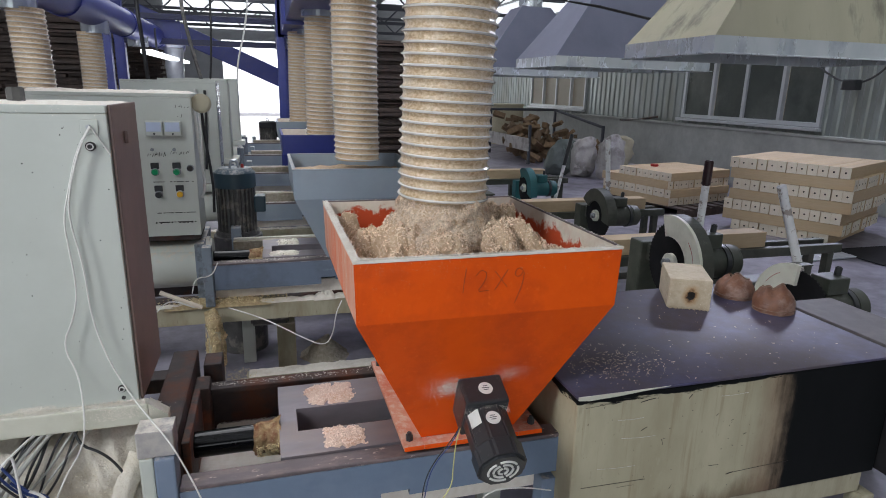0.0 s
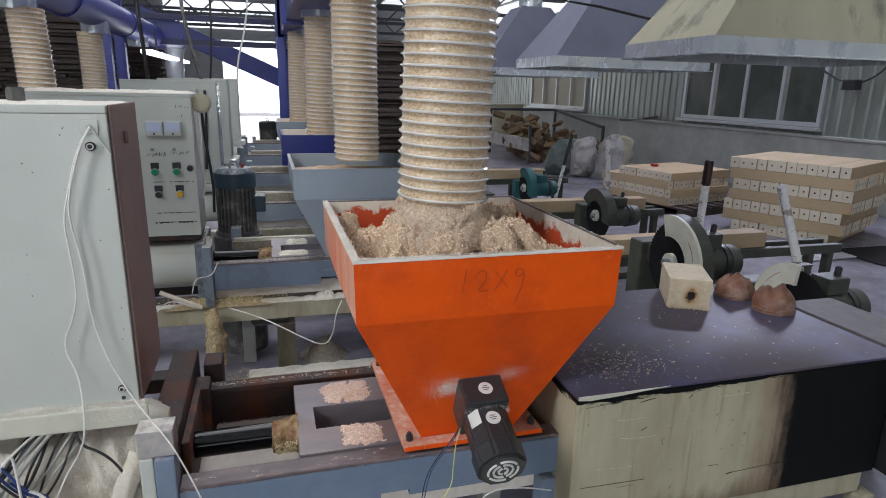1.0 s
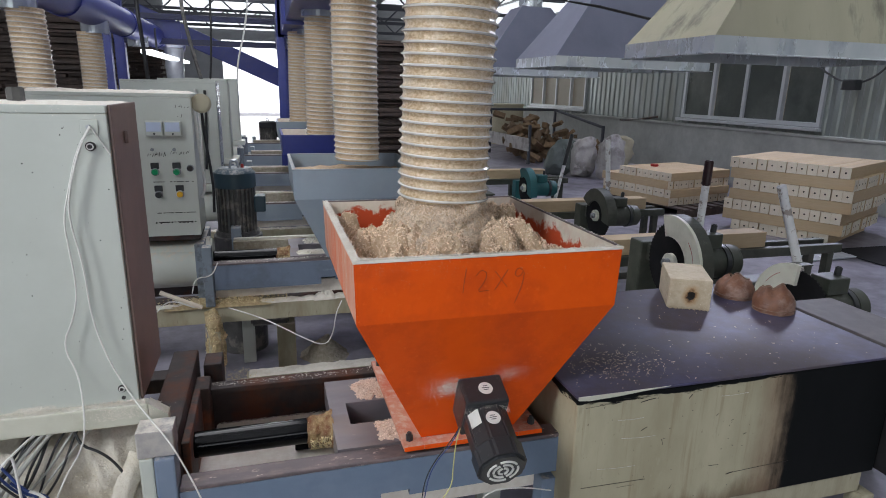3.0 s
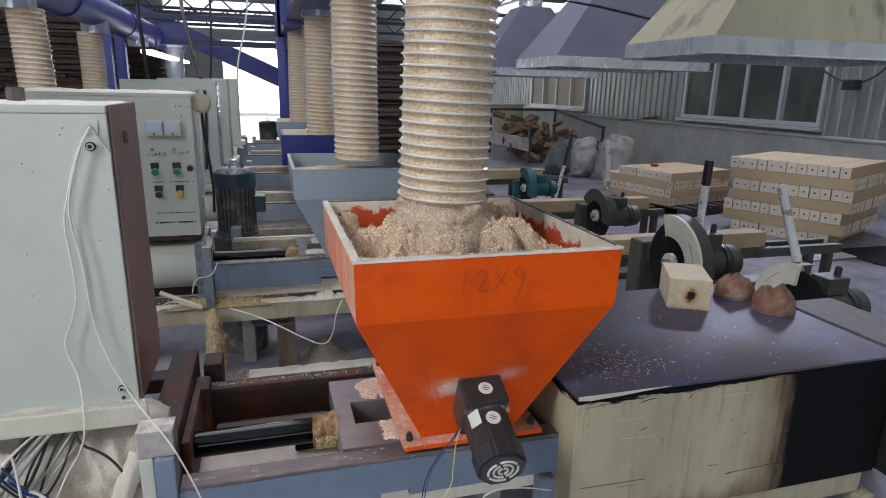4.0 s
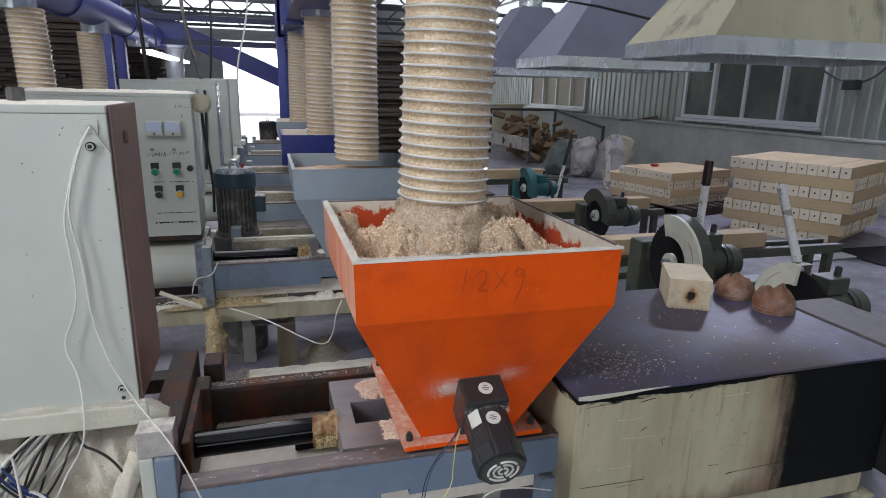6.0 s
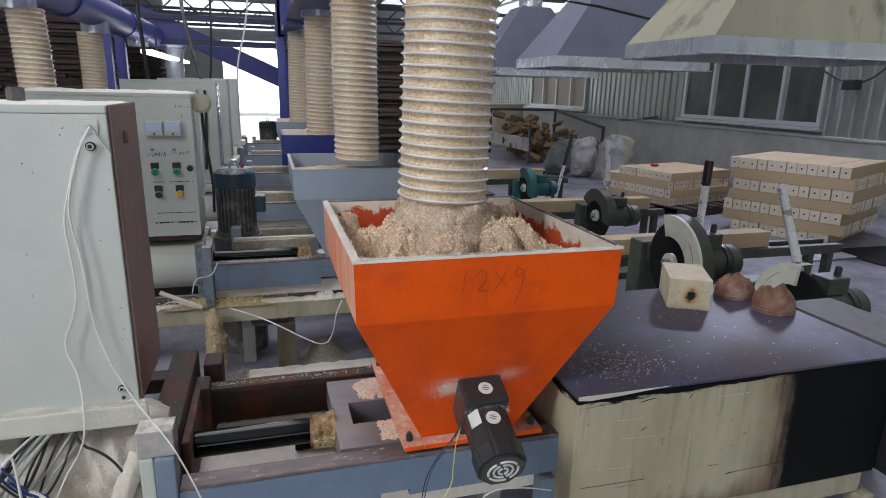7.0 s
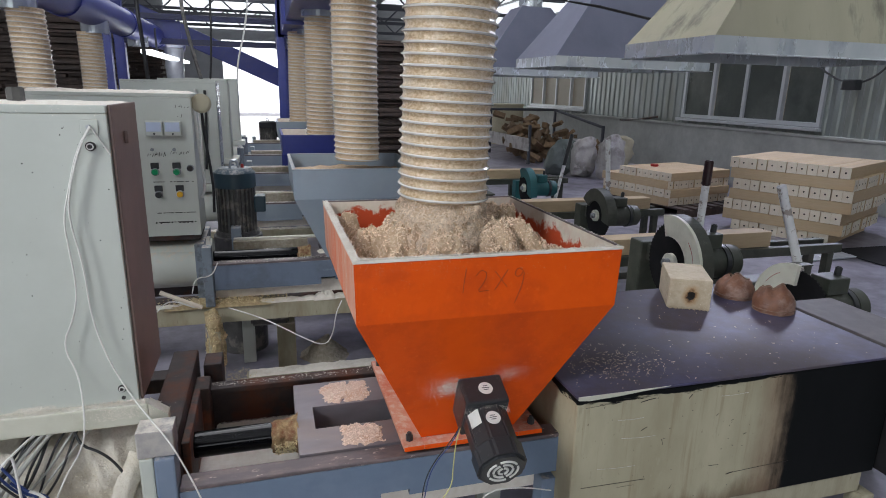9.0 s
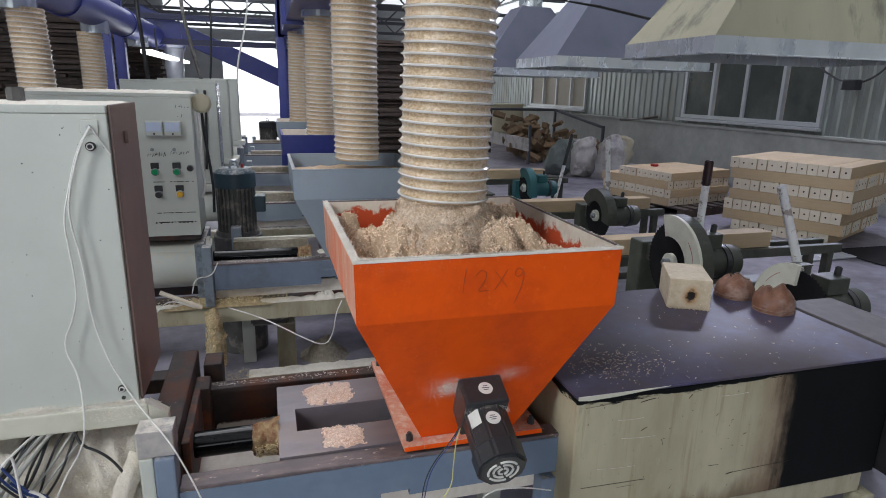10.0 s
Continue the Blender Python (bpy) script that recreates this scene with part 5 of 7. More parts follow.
rnd = random.Random(29)
fringe = []
for _ in range(110):
    fringe.append((tuple(loc @ Vector((rnd.uniform(-0.062, 0.062), -0.096 - abs(rnd.gauss(0, 0.004)), 0.001 + abs(rnd.gauss(0, 0.003))))), (0, -1, 0.6)))
tagged(part("splinter", scatter_flakes(fringe, 0.0036, 14), "old_block", blk, "frayed splinters along the cut end"), kind="stuff")
bore = ragged_disc(loc @ Matrix.Translation((0.004, -0.0974, 0.049)), 0.0100, 7.0)
part("bore", bore, "scorch", blk, "charred bore")
# clay-red shell lumps beside it


def bark_shell(x, y, w, d, h, rx, ry, rz, label):
    """A broken rind like the cap of a boot: rounded rim below, ridge and notch above, black hollow behind."""
    ob = thing("bark_lump", x, y, TZ, label, "lump", "lumps on the tunnel", rz)
    m = BASE[ob.name] @ pose(0, 0, 0, rx, ry, 0)
    n_f, n_a = 16, 44

    def at(a, f, inset):
        top = 0.76 + 0.24 * math.exp(-((a - 0.35) / 0.55) ** 2) + 0.10 * math.exp(-((a + 0.75) / 0.35) ** 2) - 0.07 * math.exp(-((a + 0.30) / 0.20) ** 2)
        pull = 1.0 - 0.40 * f ** 1.6 - inset
        bulge = 1.0 + 0.10 * math.sin(math.pi * min(1.0, f * 1.6))
        px_ = (w / 2) * math.sin(a) * pull * bulge
        py_ = -d * math.cos(a) * pull * bulge + 0.35 * d * f
        pz_ = h * top * math.sin(f * math.pi / 2) ** 0.9
        fold = 0.006 * math.exp(-((a - 0.15) / 0.22) ** 2) * f - 0.009 * math.exp(-((a + 0.45) / 0.30) ** 2) * f
        return Vector((px_, py_ - fold, pz_)) + 0.0016 * noise.noise_vector(Vector((px_, py_, pz_)) * 55)

    def skin(inset):
        bm = bmesh.new()
        g = [[bm.verts.new(m @ at(-1.75 + 3.5 * k / n_a, i / n_f, inset)) for k in range(n_a + 1)] for i in range(n_f + 1)]
        for i in range(n_f):
            for k in range(n_a):
                bm.faces.new((g[i][k], g[i][k + 1], g[i + 1][k + 1], g[i + 1][k]))
        return bm
    front, back = skin(0.0), skin(0.10)
    low = min(v.co.z for v in list(front.verts) + list(back.verts)) - TZ
    for bm in (front, back):
        bmesh.ops.translate(bm, vec=(0, 0, -low), verts=bm.verts)
    part("rind", front, "leather", ob, smooth=True)
    part("charred_back", back, "soot", ob, "black hollow", smooth=True)
    lift = Vector((0, 0, 0.002 - low))
    for f, mt in ((0.0, "rind_edge"), (0.07, "rind_edge")):
        pts = [m @ at(-1.75 + 3.5 * k / 40, f, -0.01) + lift for k in range(41)]
        part("rim_layer", tube(pts, 0.0016, 6), mt, ob, smooth=True)
    pts = [m @ at(-1.75 + 3.5 * k / 40, 1.0, 0.05) + lift for k in range(41)]
    part("rim_layer", tube(pts, 0.0030, 6), "rind_edge", ob, smooth=True)
    return ob


bark_shell(1.502, 1.430, 0.116, 0.058, 0.088, 0, 0, -30, "domed red-brown bark shell with a layered rim and black back")
bark_shell(1.478, 1.575, 0.120, 0.056, 0.080, 0, 0, -72, "curved red-brown bark shell lying behind the block")

# ---------- control cabinets ----------


def cabinet(x1, y0, w, label, plain, y_dep=0.24, zt=1.342, zb=0.765):
    x0 = x1 - w
    ob = thing("control_cabinet", (x0 + x1) / 2, y0 + y_dep / 2, zb, label, "cabinet", "control cabinets")
    body = box(x0, x1, y0 + 0.014, y0 + y_dep, zb, zt, 0.004)
    part("body", body, "cream", ob)
    part("top_lip", box(x0, x1, y0, y0 + y_dep, zt + 0.0002, zt + 0.015, 0.0025), "cream", ob, "lip under a crust of dust")
    door = part("door", box(x0, x1, y0, y0 + 0.0135, zb, zt - 0.0005, 0.0012), "cream", ob)
    if plain:
        part("side_sheet", box(x1 + 0.001, x1 + 0.006, y0 + 0.012, y0 + y_dep + 0.002, zb - 0.004, zt + 0.016, 0.002), "brown", ob, "red-brown primed side sheet")
        plate = part("lock_plate", box(x1 - 0.044, x1 - 0.014, y0 - 0.003, y0, 1.306, 1.332, 0.002), "cream", door)
        part("lock", cyl((x1 - 0.029, y0 - 0.010, 1.319), (x1 - 0.029, y0, 1.319), 0.004, seg=14), "frame", door, "steel lock pin")
        lk = cyl((x1 - 0.030, y0 - 0.008, 1.284), (x1 - 0.030, y0, 1.284), 0.0085, seg=20, bevel=0.002)
        part("knob", lk, "ink", door, "dark lock rosette")
        part("knob", cyl((x1 - 0.030, y0 - 0.0092, 1.284), (x1 - 0.030, y0 - 0.007, 1.284), 0.0062, seg=18), "sticker", door, "pale lock ring")
        part("knob", cyl((x1 - 0.030, y0 - 0.0105, 1.284), (x1 - 0.030, y0 - 0.007, 1.284), 0.0040, seg=14), "ink", door)
        part("knob", cyl((x1 - 0.028, y0 - 0.007, zb + 0.032), (x1 - 0.028, y0, zb + 0.032), 0.0078, seg=20, bevel=0.002), "ink", door, "dark lock rosette")
        part("knob", cyl((x1 - 0.028, y0 - 0.0082, zb + 0.032), (x1 - 0.028, y0 - 0.006, zb + 0.032), 0.0056, seg=18), "sticker", door, "pale lock ring")
        part("knob", cyl((x1 - 0.028, y0 - 0.0092, zb + 0.032), (x1 - 0.028, y0 - 0.006, zb + 0.032), 0.0036, seg=14), "ink", door)
        part("knob", cyl((x1 - 0.028, y0 - 0.002, zb + 0.010), (x1 - 0.028, y0, zb + 0.010), 0.004, seg=14), "ink", door)
        part("hasp", box(x1 + 0.006, x1 + 0.013, y0 + 0.10, y0 + 0.108, 1.28, 1.305, 0.002), "brown", ob)
    return ob, door


CY = 1.25
cab1, door1 = cabinet(-0.280, CY, 0.62, "cream steel control cabinet with a red-brown side sheet", True)
part("shelf_beam", box(-1.1, -0.262, CY - 0.016, CY + 0.012, 0.718, 0.763, 0.004), "beam_cream", cab1, "dusty cream shelf beam under the cabinet")
nose = prism([(-0.2615, 0.763), (-0.226, 0.735), (-0.226, 0.718), (-0.2615, 0.718)], 0.028, "y", CY - 0.016)
part("shelf_nose", nose, "beam_cream", cab1)
rs = random.Random(77)
spk = bmesh.new()
for k in range(60):
    x, z = rs.uniform(-0.58, -0.285), rs.uniform(0.77, 1.335)
    cyl((x, CY - 0.0006, z), (x, CY + 0.001, z), rs.choice((0.0004, 0.0005, 0.0006, 0.0008, 0.0013)), seg=6, bm=spk)
tagged(part("paint_chip", spk, "ink", door1, "tiny dark paint chips"), kind="stuff")
# loose cables on the cabinet front
for pts in ([(-0.305, 1.235, 1.321), (-0.331, 1.236, 1.279), (-0.351, 1.236, 1.213), (-0.368, 1.236, 1.151), (-0.365, 1.236, 1.097), (-0.361, 1.236, 1.013), (-0.374, 1.236, 0.957), (-0.400, 1.236, 0.905), (-0.378, 1.236, 0.839), (-0.368, 1.200, 0.765), (-0.377, 1.200, 0.704), (-0.407, 1.180, 0.659), (-0.434, 1.180, 0.600)],
            [(-0.304, 1.234, 1.319), (-0.326, 1.234, 1.283), (-0.352, 1.234, 1.203), (-0.358, 1.234, 1.151), (-0.344, 1.234, 1.063), (-0.343, 1.234, 0.955), (-0.320, 1.230, 0.860), (-0.276, 1.200, 0.787), (-0.209, 1.130, 0.732), (-0.179, 1.120, 0.661), (-0.156, 1.120, 0.586)]):
    solo("loose_cable", tube(pts, 0.0017, 7, smooth_steps=2), "cable_w", "thin white cable hanging over the cabinet front", "cable", "loose cables", True)
solo("loose_cable", tube([(-0.306, 1.243, 1.320), (-0.295, 1.246, 1.299), (-0.279, 1.248, 1.268)], 0.0015, 7, smooth_steps=2), "cable_w", "short white cable end at the cabinet lock", "cable", "loose cables", True)

cab2, door2 = cabinet(-0.294, CY + DY, 0.62, "cream control cabinet with meters and push buttons", False)
yd = CY + DY


def knob_at(px_x, px_z, r, material, name, label, parent, rim="galv"):
    k = part(name, cyl((px_x, yd - 0.006, px_z), (px_x, yd, px_z), r * 1.35, seg=22, bevel=0.001), rim, parent, label)
    part("cap", cyl((px_x, yd - 0.022, px_z), (px_x, yd - 0.006, px_z), r, r * 1.08, seg=22, bevel=0.002), material, k)
    return k


for x0 in (-0.472, -0.402):
    mt = part("meter", box(x0, x0 + 0.066, yd - 0.022, yd, 1.188, 1.248, 0.004), "cream", door2, "square panel meter")
    part("meter_glass", box(x0 + 0.005, x0 + 0.061, yd - 0.0255, yd - 0.0225, 1.206, 1.243, 0.001), "meter", mt, "pale blue meter window")
    part("meter_screw", cyl((x0 + 0.033, yd - 0.0245, 1.197), (x0 + 0.033, yd - 0.022, 1.197), 0.004, seg=10), "black", mt)
for x, z, mm in ((-0.452, 1.040, "green"), (-0.369, 1.040, "green"), (-0.446, 0.945, "black"), (-0.364, 0.945, "yellow")):
    part("tag_plate", box(x - 0.016, x + 0.016, yd - 0.003, yd, z + 0.012, z + 0.038, 0.002), "black", door2)
    knob_at(x, z, 0.012, mm, "push_button", "push button with %s cap" % {"green": "green", "black": "black", "yellow": "amber"}[mm], door2)
knob_at(-0.316, 1.054, 0.011, "ink", "keyswitch", "dark rotary switch", door2)
for x in (-0.455, -0.372):
    knob_at(x, 1.132, 0.005, "galv", "pilot_lamp", "tiny clear pilot lamp", door2)
scr = bmesh.new()
rs = random.Random(3)
for bx0, bz, n_, sp in ((-0.475, 1.108, 9, 0.0085), (-0.388, 1.113, 9, 0.0085), (-0.352, 1.300, 5, 0.011), (-0.348, 1.262, 2, 0.012)):
    for i in range(n_):
        x = bx0 + i * sp
        tube([(x, yd - 0.0004, bz + rs.uniform(-0.006, 0.004)), (x + rs.uniform(-0.003, 0.008), yd - 0.0004, bz + rs.uniform(0.004, 0.014))], 0.0011, 4, scr)
part("marker_line", scr, "ink", door2, "unreadable marker strokes")
for z, a, b in ((0.866, -0.46, -0.31), (0.826, -0.47, -0.31), (0.998, -0.47, -0.30)):
    sl = bmesh.new()
    for i in range(26):
        x = a + (b - a) * i / 26
        if rs.random() < 0.72:
            box(x, x + (b - a) / 24, yd - 0.0016, yd - 0.0002, z - rs.uniform(0.001, 0.007 if z < 0.84 else 0.002), z + 0.001, 0, sl)
    part("vent_slot", sl, "ink", door2, "sooty vent slot")
alarm = part("alarm_bell", cyl((-0.258, yd + 0.030, 1.318), (-0.258, yd + 0.06, 1.318), 0.040, seg=32, bevel=0.008), "cardboard", cab2, "round buff alarm bell", True)
part("bell_cord", tube([(-0.262, yd + 0.08, 1.28), (-0.255, yd + 0.08, 1.15), (-0.235, yd + 0.07, 0.98), (-0.24, yd + 0.06, 0.85)], 0.006, 7, smooth_steps=2), "cable_k", cab2)
# crust of sawdust on the cabinets


def crust(x0, x1, y0, y1, z, hgt, seed, label):
    def hz(x, y):
        p = Vector((x, y, seed))
        u = min((x - x0), (x1 - x), (y - y0), (y1 - y)) / 0.02
        return z + min(1.0, u) * hgt * (0.55 + 0.8 * noise.noise(p * 16) + 0.4 * noise.noise(p * 60))
    return solo("dust_crust", heap(x0, x1, y0, y1, hz, 0.008, z - 0.001), "dusted", label, "sawdust", "dust crusts")


crust(-0.90, -0.285, CY + 0.005, CY + 0.235, 1.3572, 0.004, 1.0, "grey-white sawdust crust on the cabinet top")
crust(-0.91, -0.30, yd + 0.005, yd + 0.235, 1.3572, 0.012, 5.0, "grey-white sawdust crust on the cabinet top")
rnd = random.Random(57)
for y_, x0_, x1_ in ((CY, -0.72, -0.285), (yd, -0.90, -0.30)):
    top = []
    for _ in range(1500):
        top.append(((rnd.uniform(x0_, x1_), y_ + 0.003 + 0.05 * rnd.random() ** 2, 1.358 + 0.005 * rnd.random()), (0, -0.3, 1)))
    for _ in range(60):
        top.append(((rnd.uniform(x0_, x1_), y_ - 0.0006, rnd.uniform(1.330, 1.357)), (0, -3, 0)))
    tagged(solo("spilt_sawdust", scatter_flakes(top, 0.0012, 44), "dusted", "loose grains along the cabinet top edge", "sawdust", "spilt sawdust"), kind="stuff")
solo("cable_gland", cyl((-0.458, CY + 0.12, 1.357), (-0.458, CY + 0.12, 1.385), 0.016, seg=8, bevel=0.002), "fin", "steel cable gland on the cabinet top", "fitting")
for k, (yy, xx) in enumerate(((CY + 2 * DY, -0.30), (CY + 3 * DY, -0.31), (CY + 4 * DY + 0.3, -0.30))):
    c3, d3 = cabinet(xx, yy, 0.55, "cream control cabinet further down the row", False, 0.26, 1.40 + 0.02 * k)
    part("shelf_beam", box(-1.1, -0.25, yy - 0.03, yy + 0.28, 0.712, 0.761, 0.006), "cream", c3)
    part("side_sheet", box(xx + 0.001, xx + 0.006, yy + 0.012, yy + 0.26, 0.765, 1.40, 0.002), "cream" if k else "galv", c3)
part("shelf_beam", box(-1.1, -0.30, yd + 0.01, yd + 0.23, 0.742, 0.764, 0.004), "rust", cab2, "rusty shelf under the cabinet")
for yy in (CY, yd, CY + 2 * DY, CY + 3 * DY, CY + 4 * DY + 0.3):
    st = thing("cabinet_stand", -0.95, yy + 0.1, 0, "cream steel stand carrying a cabinet shelf", "stand", "cabinet stands")
    part("leg", box(-1.08, -1.02, yy + 0.02, yy + 0.08, 0, 0.711, 0.004), "cream", st)
    part("leg", box(-0.88, -0.82, yy + 0.20, yy + 0.26, 0, 0.711, 0.004), "cream", st)

# upright electric motor behind the second cabinet


def electric_motor(x, y, z0, r, h, cap, label):
    ob = thing("electric_motor", x, y, z0, label, "motor", "pump motors")
    core = cyl((x, y, z0), (x, y, z0 + h * 0.70), r * 0.86, seg=32)
    shell = part("iron_body", core, "fin", ob, "ribbed cast iron body")
    for k in range(26):
        a = 2 * math.pi * k / 26
        part("fin", box(r * 0.80, r, -0.004, 0.004, z0, z0 + h * 0.70, 0, rot=Matrix.Translation((x, y, 0)) @ Matrix.Rotation(a, 4, "Z")), "fin", shell)
    part("flange", cyl((x, y, z0 - 0.025), (x, y, z0), r * 1.12, seg=32, bevel=0.004), "fin", ob)
    cw = cyl((x, y, z0 + h * 0.70), (x, y, z0 + h * 0.93), r * 1.05, seg=36)
    cyl((x, y, z0 + h * 0.93), (x, y, z0 + h), r * 1.05, r * 0.80, seg=36, bm=cw)
    part("fan_cowl", cw, cap, ob, "dusty fan cowl", smooth=True)
    part("terminal_box", box(x + r * 0.9, x + r * 1.5, y - r * 0.5, y + r * 0.4, z0 + h * 0.30, z0 + h * 0.56, 0.008), cap, ob)
    part("lifting_eye", tube([(x - 0.02, y, z0 + h), (x - 0.015, y, z0 + h + 0.035), (x + 0.015, y, z0 + h + 0.035), (x + 0.02, y, z0 + h)], 0.007, 7, smooth_steps=1), "galv", ob)
    part("drum", cyl((x, y, 0.0), (x, y, z0 - 0.025), r * 1.25, seg=28), "fin", ob, "oil tank under the motor")
    return ob


pump_motor = electric_motor(-0.170, 3.28, 0.66, 0.098, 0.325, "motorcap", "upright ribbed motor with a dark teal cowl")
part("signal_cap", cyl((-0.130, 3.28, 0.972), (-0.130, 3.28, 1.004), 0.010, 0.007, seg=14, bevel=0.002), "plug", pump_motor, "small red cap")
electric_motor(0.02, 9.2, 0.58, 0.12, 0.32, "black", "dark upright motor near the gate")

# pipes, posts and spilt glue-like dust between the presses
solo("return_pipe", cyl((-0.72, 2.80, 0.615), (-0.292, 2.80, 0.610), 0.083, seg=32, bevel=0.006), "cream", "thick cream return pipe", "pipe", "", True)
sp = thing("support_post", -0.25, 2.60, 0, "cream post crusted with golden sawdust", "post")
part("post", box(-0.285, -0.232, 2.57, 2.625, 0.0, 0.374, 0.005), "cream_dirty", sp)


def clump(x0, x1, y0, y1, z, hgt, seed, label, material="sawdust"):
    def hz(x, y):
        p = Vector((x, y, seed))
        u = min((x - x0) / (x1 - x0), (x1 - x) / (x1 - x0), (y - y0) / (y1 - y0), (y1 - y) / (y1 - y0)) * 4
        return z + min(1.0, u) * hgt * (0.6 + 0.9 * noise.noise(p * 14) + 0.5 * noise.noise(p * 45))
    return solo("spilt_sawdust", heap(x0, x1, y0, y1, hz, 0.006, z - 0.001), material, label, "sawdust", "spilt sawdust")


clump(-0.46, -0.02, 2.655, 2.74, 0.452, 0.03, 2.0, "golden sawdust spilt along the lower rail", "golden")
clump(-0.02, 0.55, 2.67, 2.715, 0.452, 0.012, 3.0, "thin sawdust along the lower rail", "dusted")
clump(0.17, 0.27, 2.66, 2.72, 0.452, 0.05, 4.0, "small cone of sawdust on the lower rail", "dusted")
crm = bmesh.new()
bmesh.ops.create_icosphere(crm, subdivisions=5, radius=1.0)
for v in crm.verts:
    v.co = Vector((-0.258 + 0.036 * v.co.x, 2.60 + 0.040 * v.co.y, 0.29 + 0.17 * v.co.z))
    v.co += 0.020 * noise.noise_vector(v.co * 22) + 0.010 * noise.noise_vector(v.co * 65)
part("crust", crm, "golden", sp, "golden sawdust crust")
rnd = random.Random(31)
gold = []
for _ in range(2200):
    th, h = rnd.uniform(0, 6.283), rnd.uniform(-1, 1)
    rr = math.sqrt(max(0.0, 1 - h * h))
    gold.append(((-0.258 + 0.040 * rr * math.cos(th), 2.60 + 0.044 * rr * math.sin(th), 0.29 + 0.18 * h), (math.cos(th), math.sin(th), 0.3)))
for _ in range(3200):
    gold.append(((min(0.05, rnd.gauss(-0.22, 0.11)), rnd.uniform(2.655, 2.74), 0.462 + rnd.uniform(0, 0.025)), (0, 0, 1)))
for _ in range(700):
    gold.append(((rnd.gauss(-0.20, 0.06), rnd.uniform(2.55, 2.66), 0.04 + rnd.uniform(0, 0.12)), (0, -0.5, 1)))
tagged(part("crumb_layer", scatter_flakes(gold, 0.0038, 6), "golden_crumb", sp, "golden crumbs of glued dust"), kind="stuff")
clump(-0.13, 0.75, 2.60, 2.66, 0.131, 0.01, 6.0, "sawdust on the floor rail", "dusted")
clump(-0.32, -0.06, 2.45, 2.66, 0.0, 0.05, 7.0, "golden sawdust below the post", "golden")
clump(-0.10, 0.60, 1.27, 1.45, 0.416, 0.012, 8.0, "sawdust lying in the press tray", "dusted")
cone_m = cyl((0.24, 3.05, 0.0), (0.24, 3.05, 0.10), 0.13, 0.02, seg=40)
bmesh.ops.subdivide_edges(cone_m, edges=cone_m.edges[:], cuts=4)
solo("spilt_sawdust", wobble(cone_m, 0.025, 14), "caked", "grey cone of dust on the floor below the press", "sawdust", "spilt sawdust", True)
for y_, z0_, z1_ in ((3.20, 0.34, 0.42), (3.75, 0.30, 0.44)):
    solo("floor_beam", box(-1.1, 0.70, y_, y_ + 0.08, z0_, z1_, 0.006), "rust", "blackened steel beam under the press row", "beam", "floor beams")
    if z0_ > 0.1:
        for x_ in (-1.0, 0.6):
            solo("beam_foot", box(x_, x_ + 0.06, y_, y_ + 0.08, 0, z0_ - 0.001, 0.003), "soot", "blackened steel foot under a beam", "foot", "beam feet")
solo("oil_pipe", cyl((-0.30, 3.0, 0.30), (0.62, 3.0, 0.30), 0.045, seg=20), "black", "dark oil pipe under the presses", "pipe", "oil pipes", True)
solo("oil_pipe", cyl((-0.7, 3.35, 0.22), (0.62, 3.35, 0.22), 0.06, seg=20), "rust", "dark oil pipe under the presses", "pipe", "oil pipes", True)
pump = thing("oil_pump", -0.03, 2.95, 0, "dusty cream oil pump under the bed", "pump")
part("casing", cyl((-0.12, 2.95, 0.33), (0.06, 2.95, 0.33), 0.085, seg=28, bevel=0.01), "fin", pump, smooth=True)
part("foot", box(0.00, 0.09, 2.90, 3.0, 0.0, 0.26, 0.006), "cream_dirty", pump)
# thin cables by the second press
for pts in ([(-0.227, 2.620, 0.668), (-0.252, 2.600, 0.613), (-0.319, 2.600, 0.612), (-0.335, 2.600, 0.544)],
            [(-0.491, 2.640, 0.453), (-0.428, 2.620, 0.519), (-0.332, 2.620, 0.473)],
            [(-0.194, 2.600, 0.469), (-0.044, 2.500, 0.443), (0.091, 2.450, 0.373), (0.193, 2.420, 0.327), (0.230, 2.420, 0.386), (0.242, 2.420, 0.474), (0.273, 2.460, 0.516)]):
    solo("loose_cable", tube(pts, 0.0026, 7, smooth_steps=2), "cable_w", "dusty white cable looping under the press", "cable", "loose cables", True)
solo("dropped_stick", tube([(-0.469, 2.660, 0.538), (-0.305, 2.640, 0.464)], 0.010, 6), "wood_end", "pale wooden stick lying on the rail", "stick")
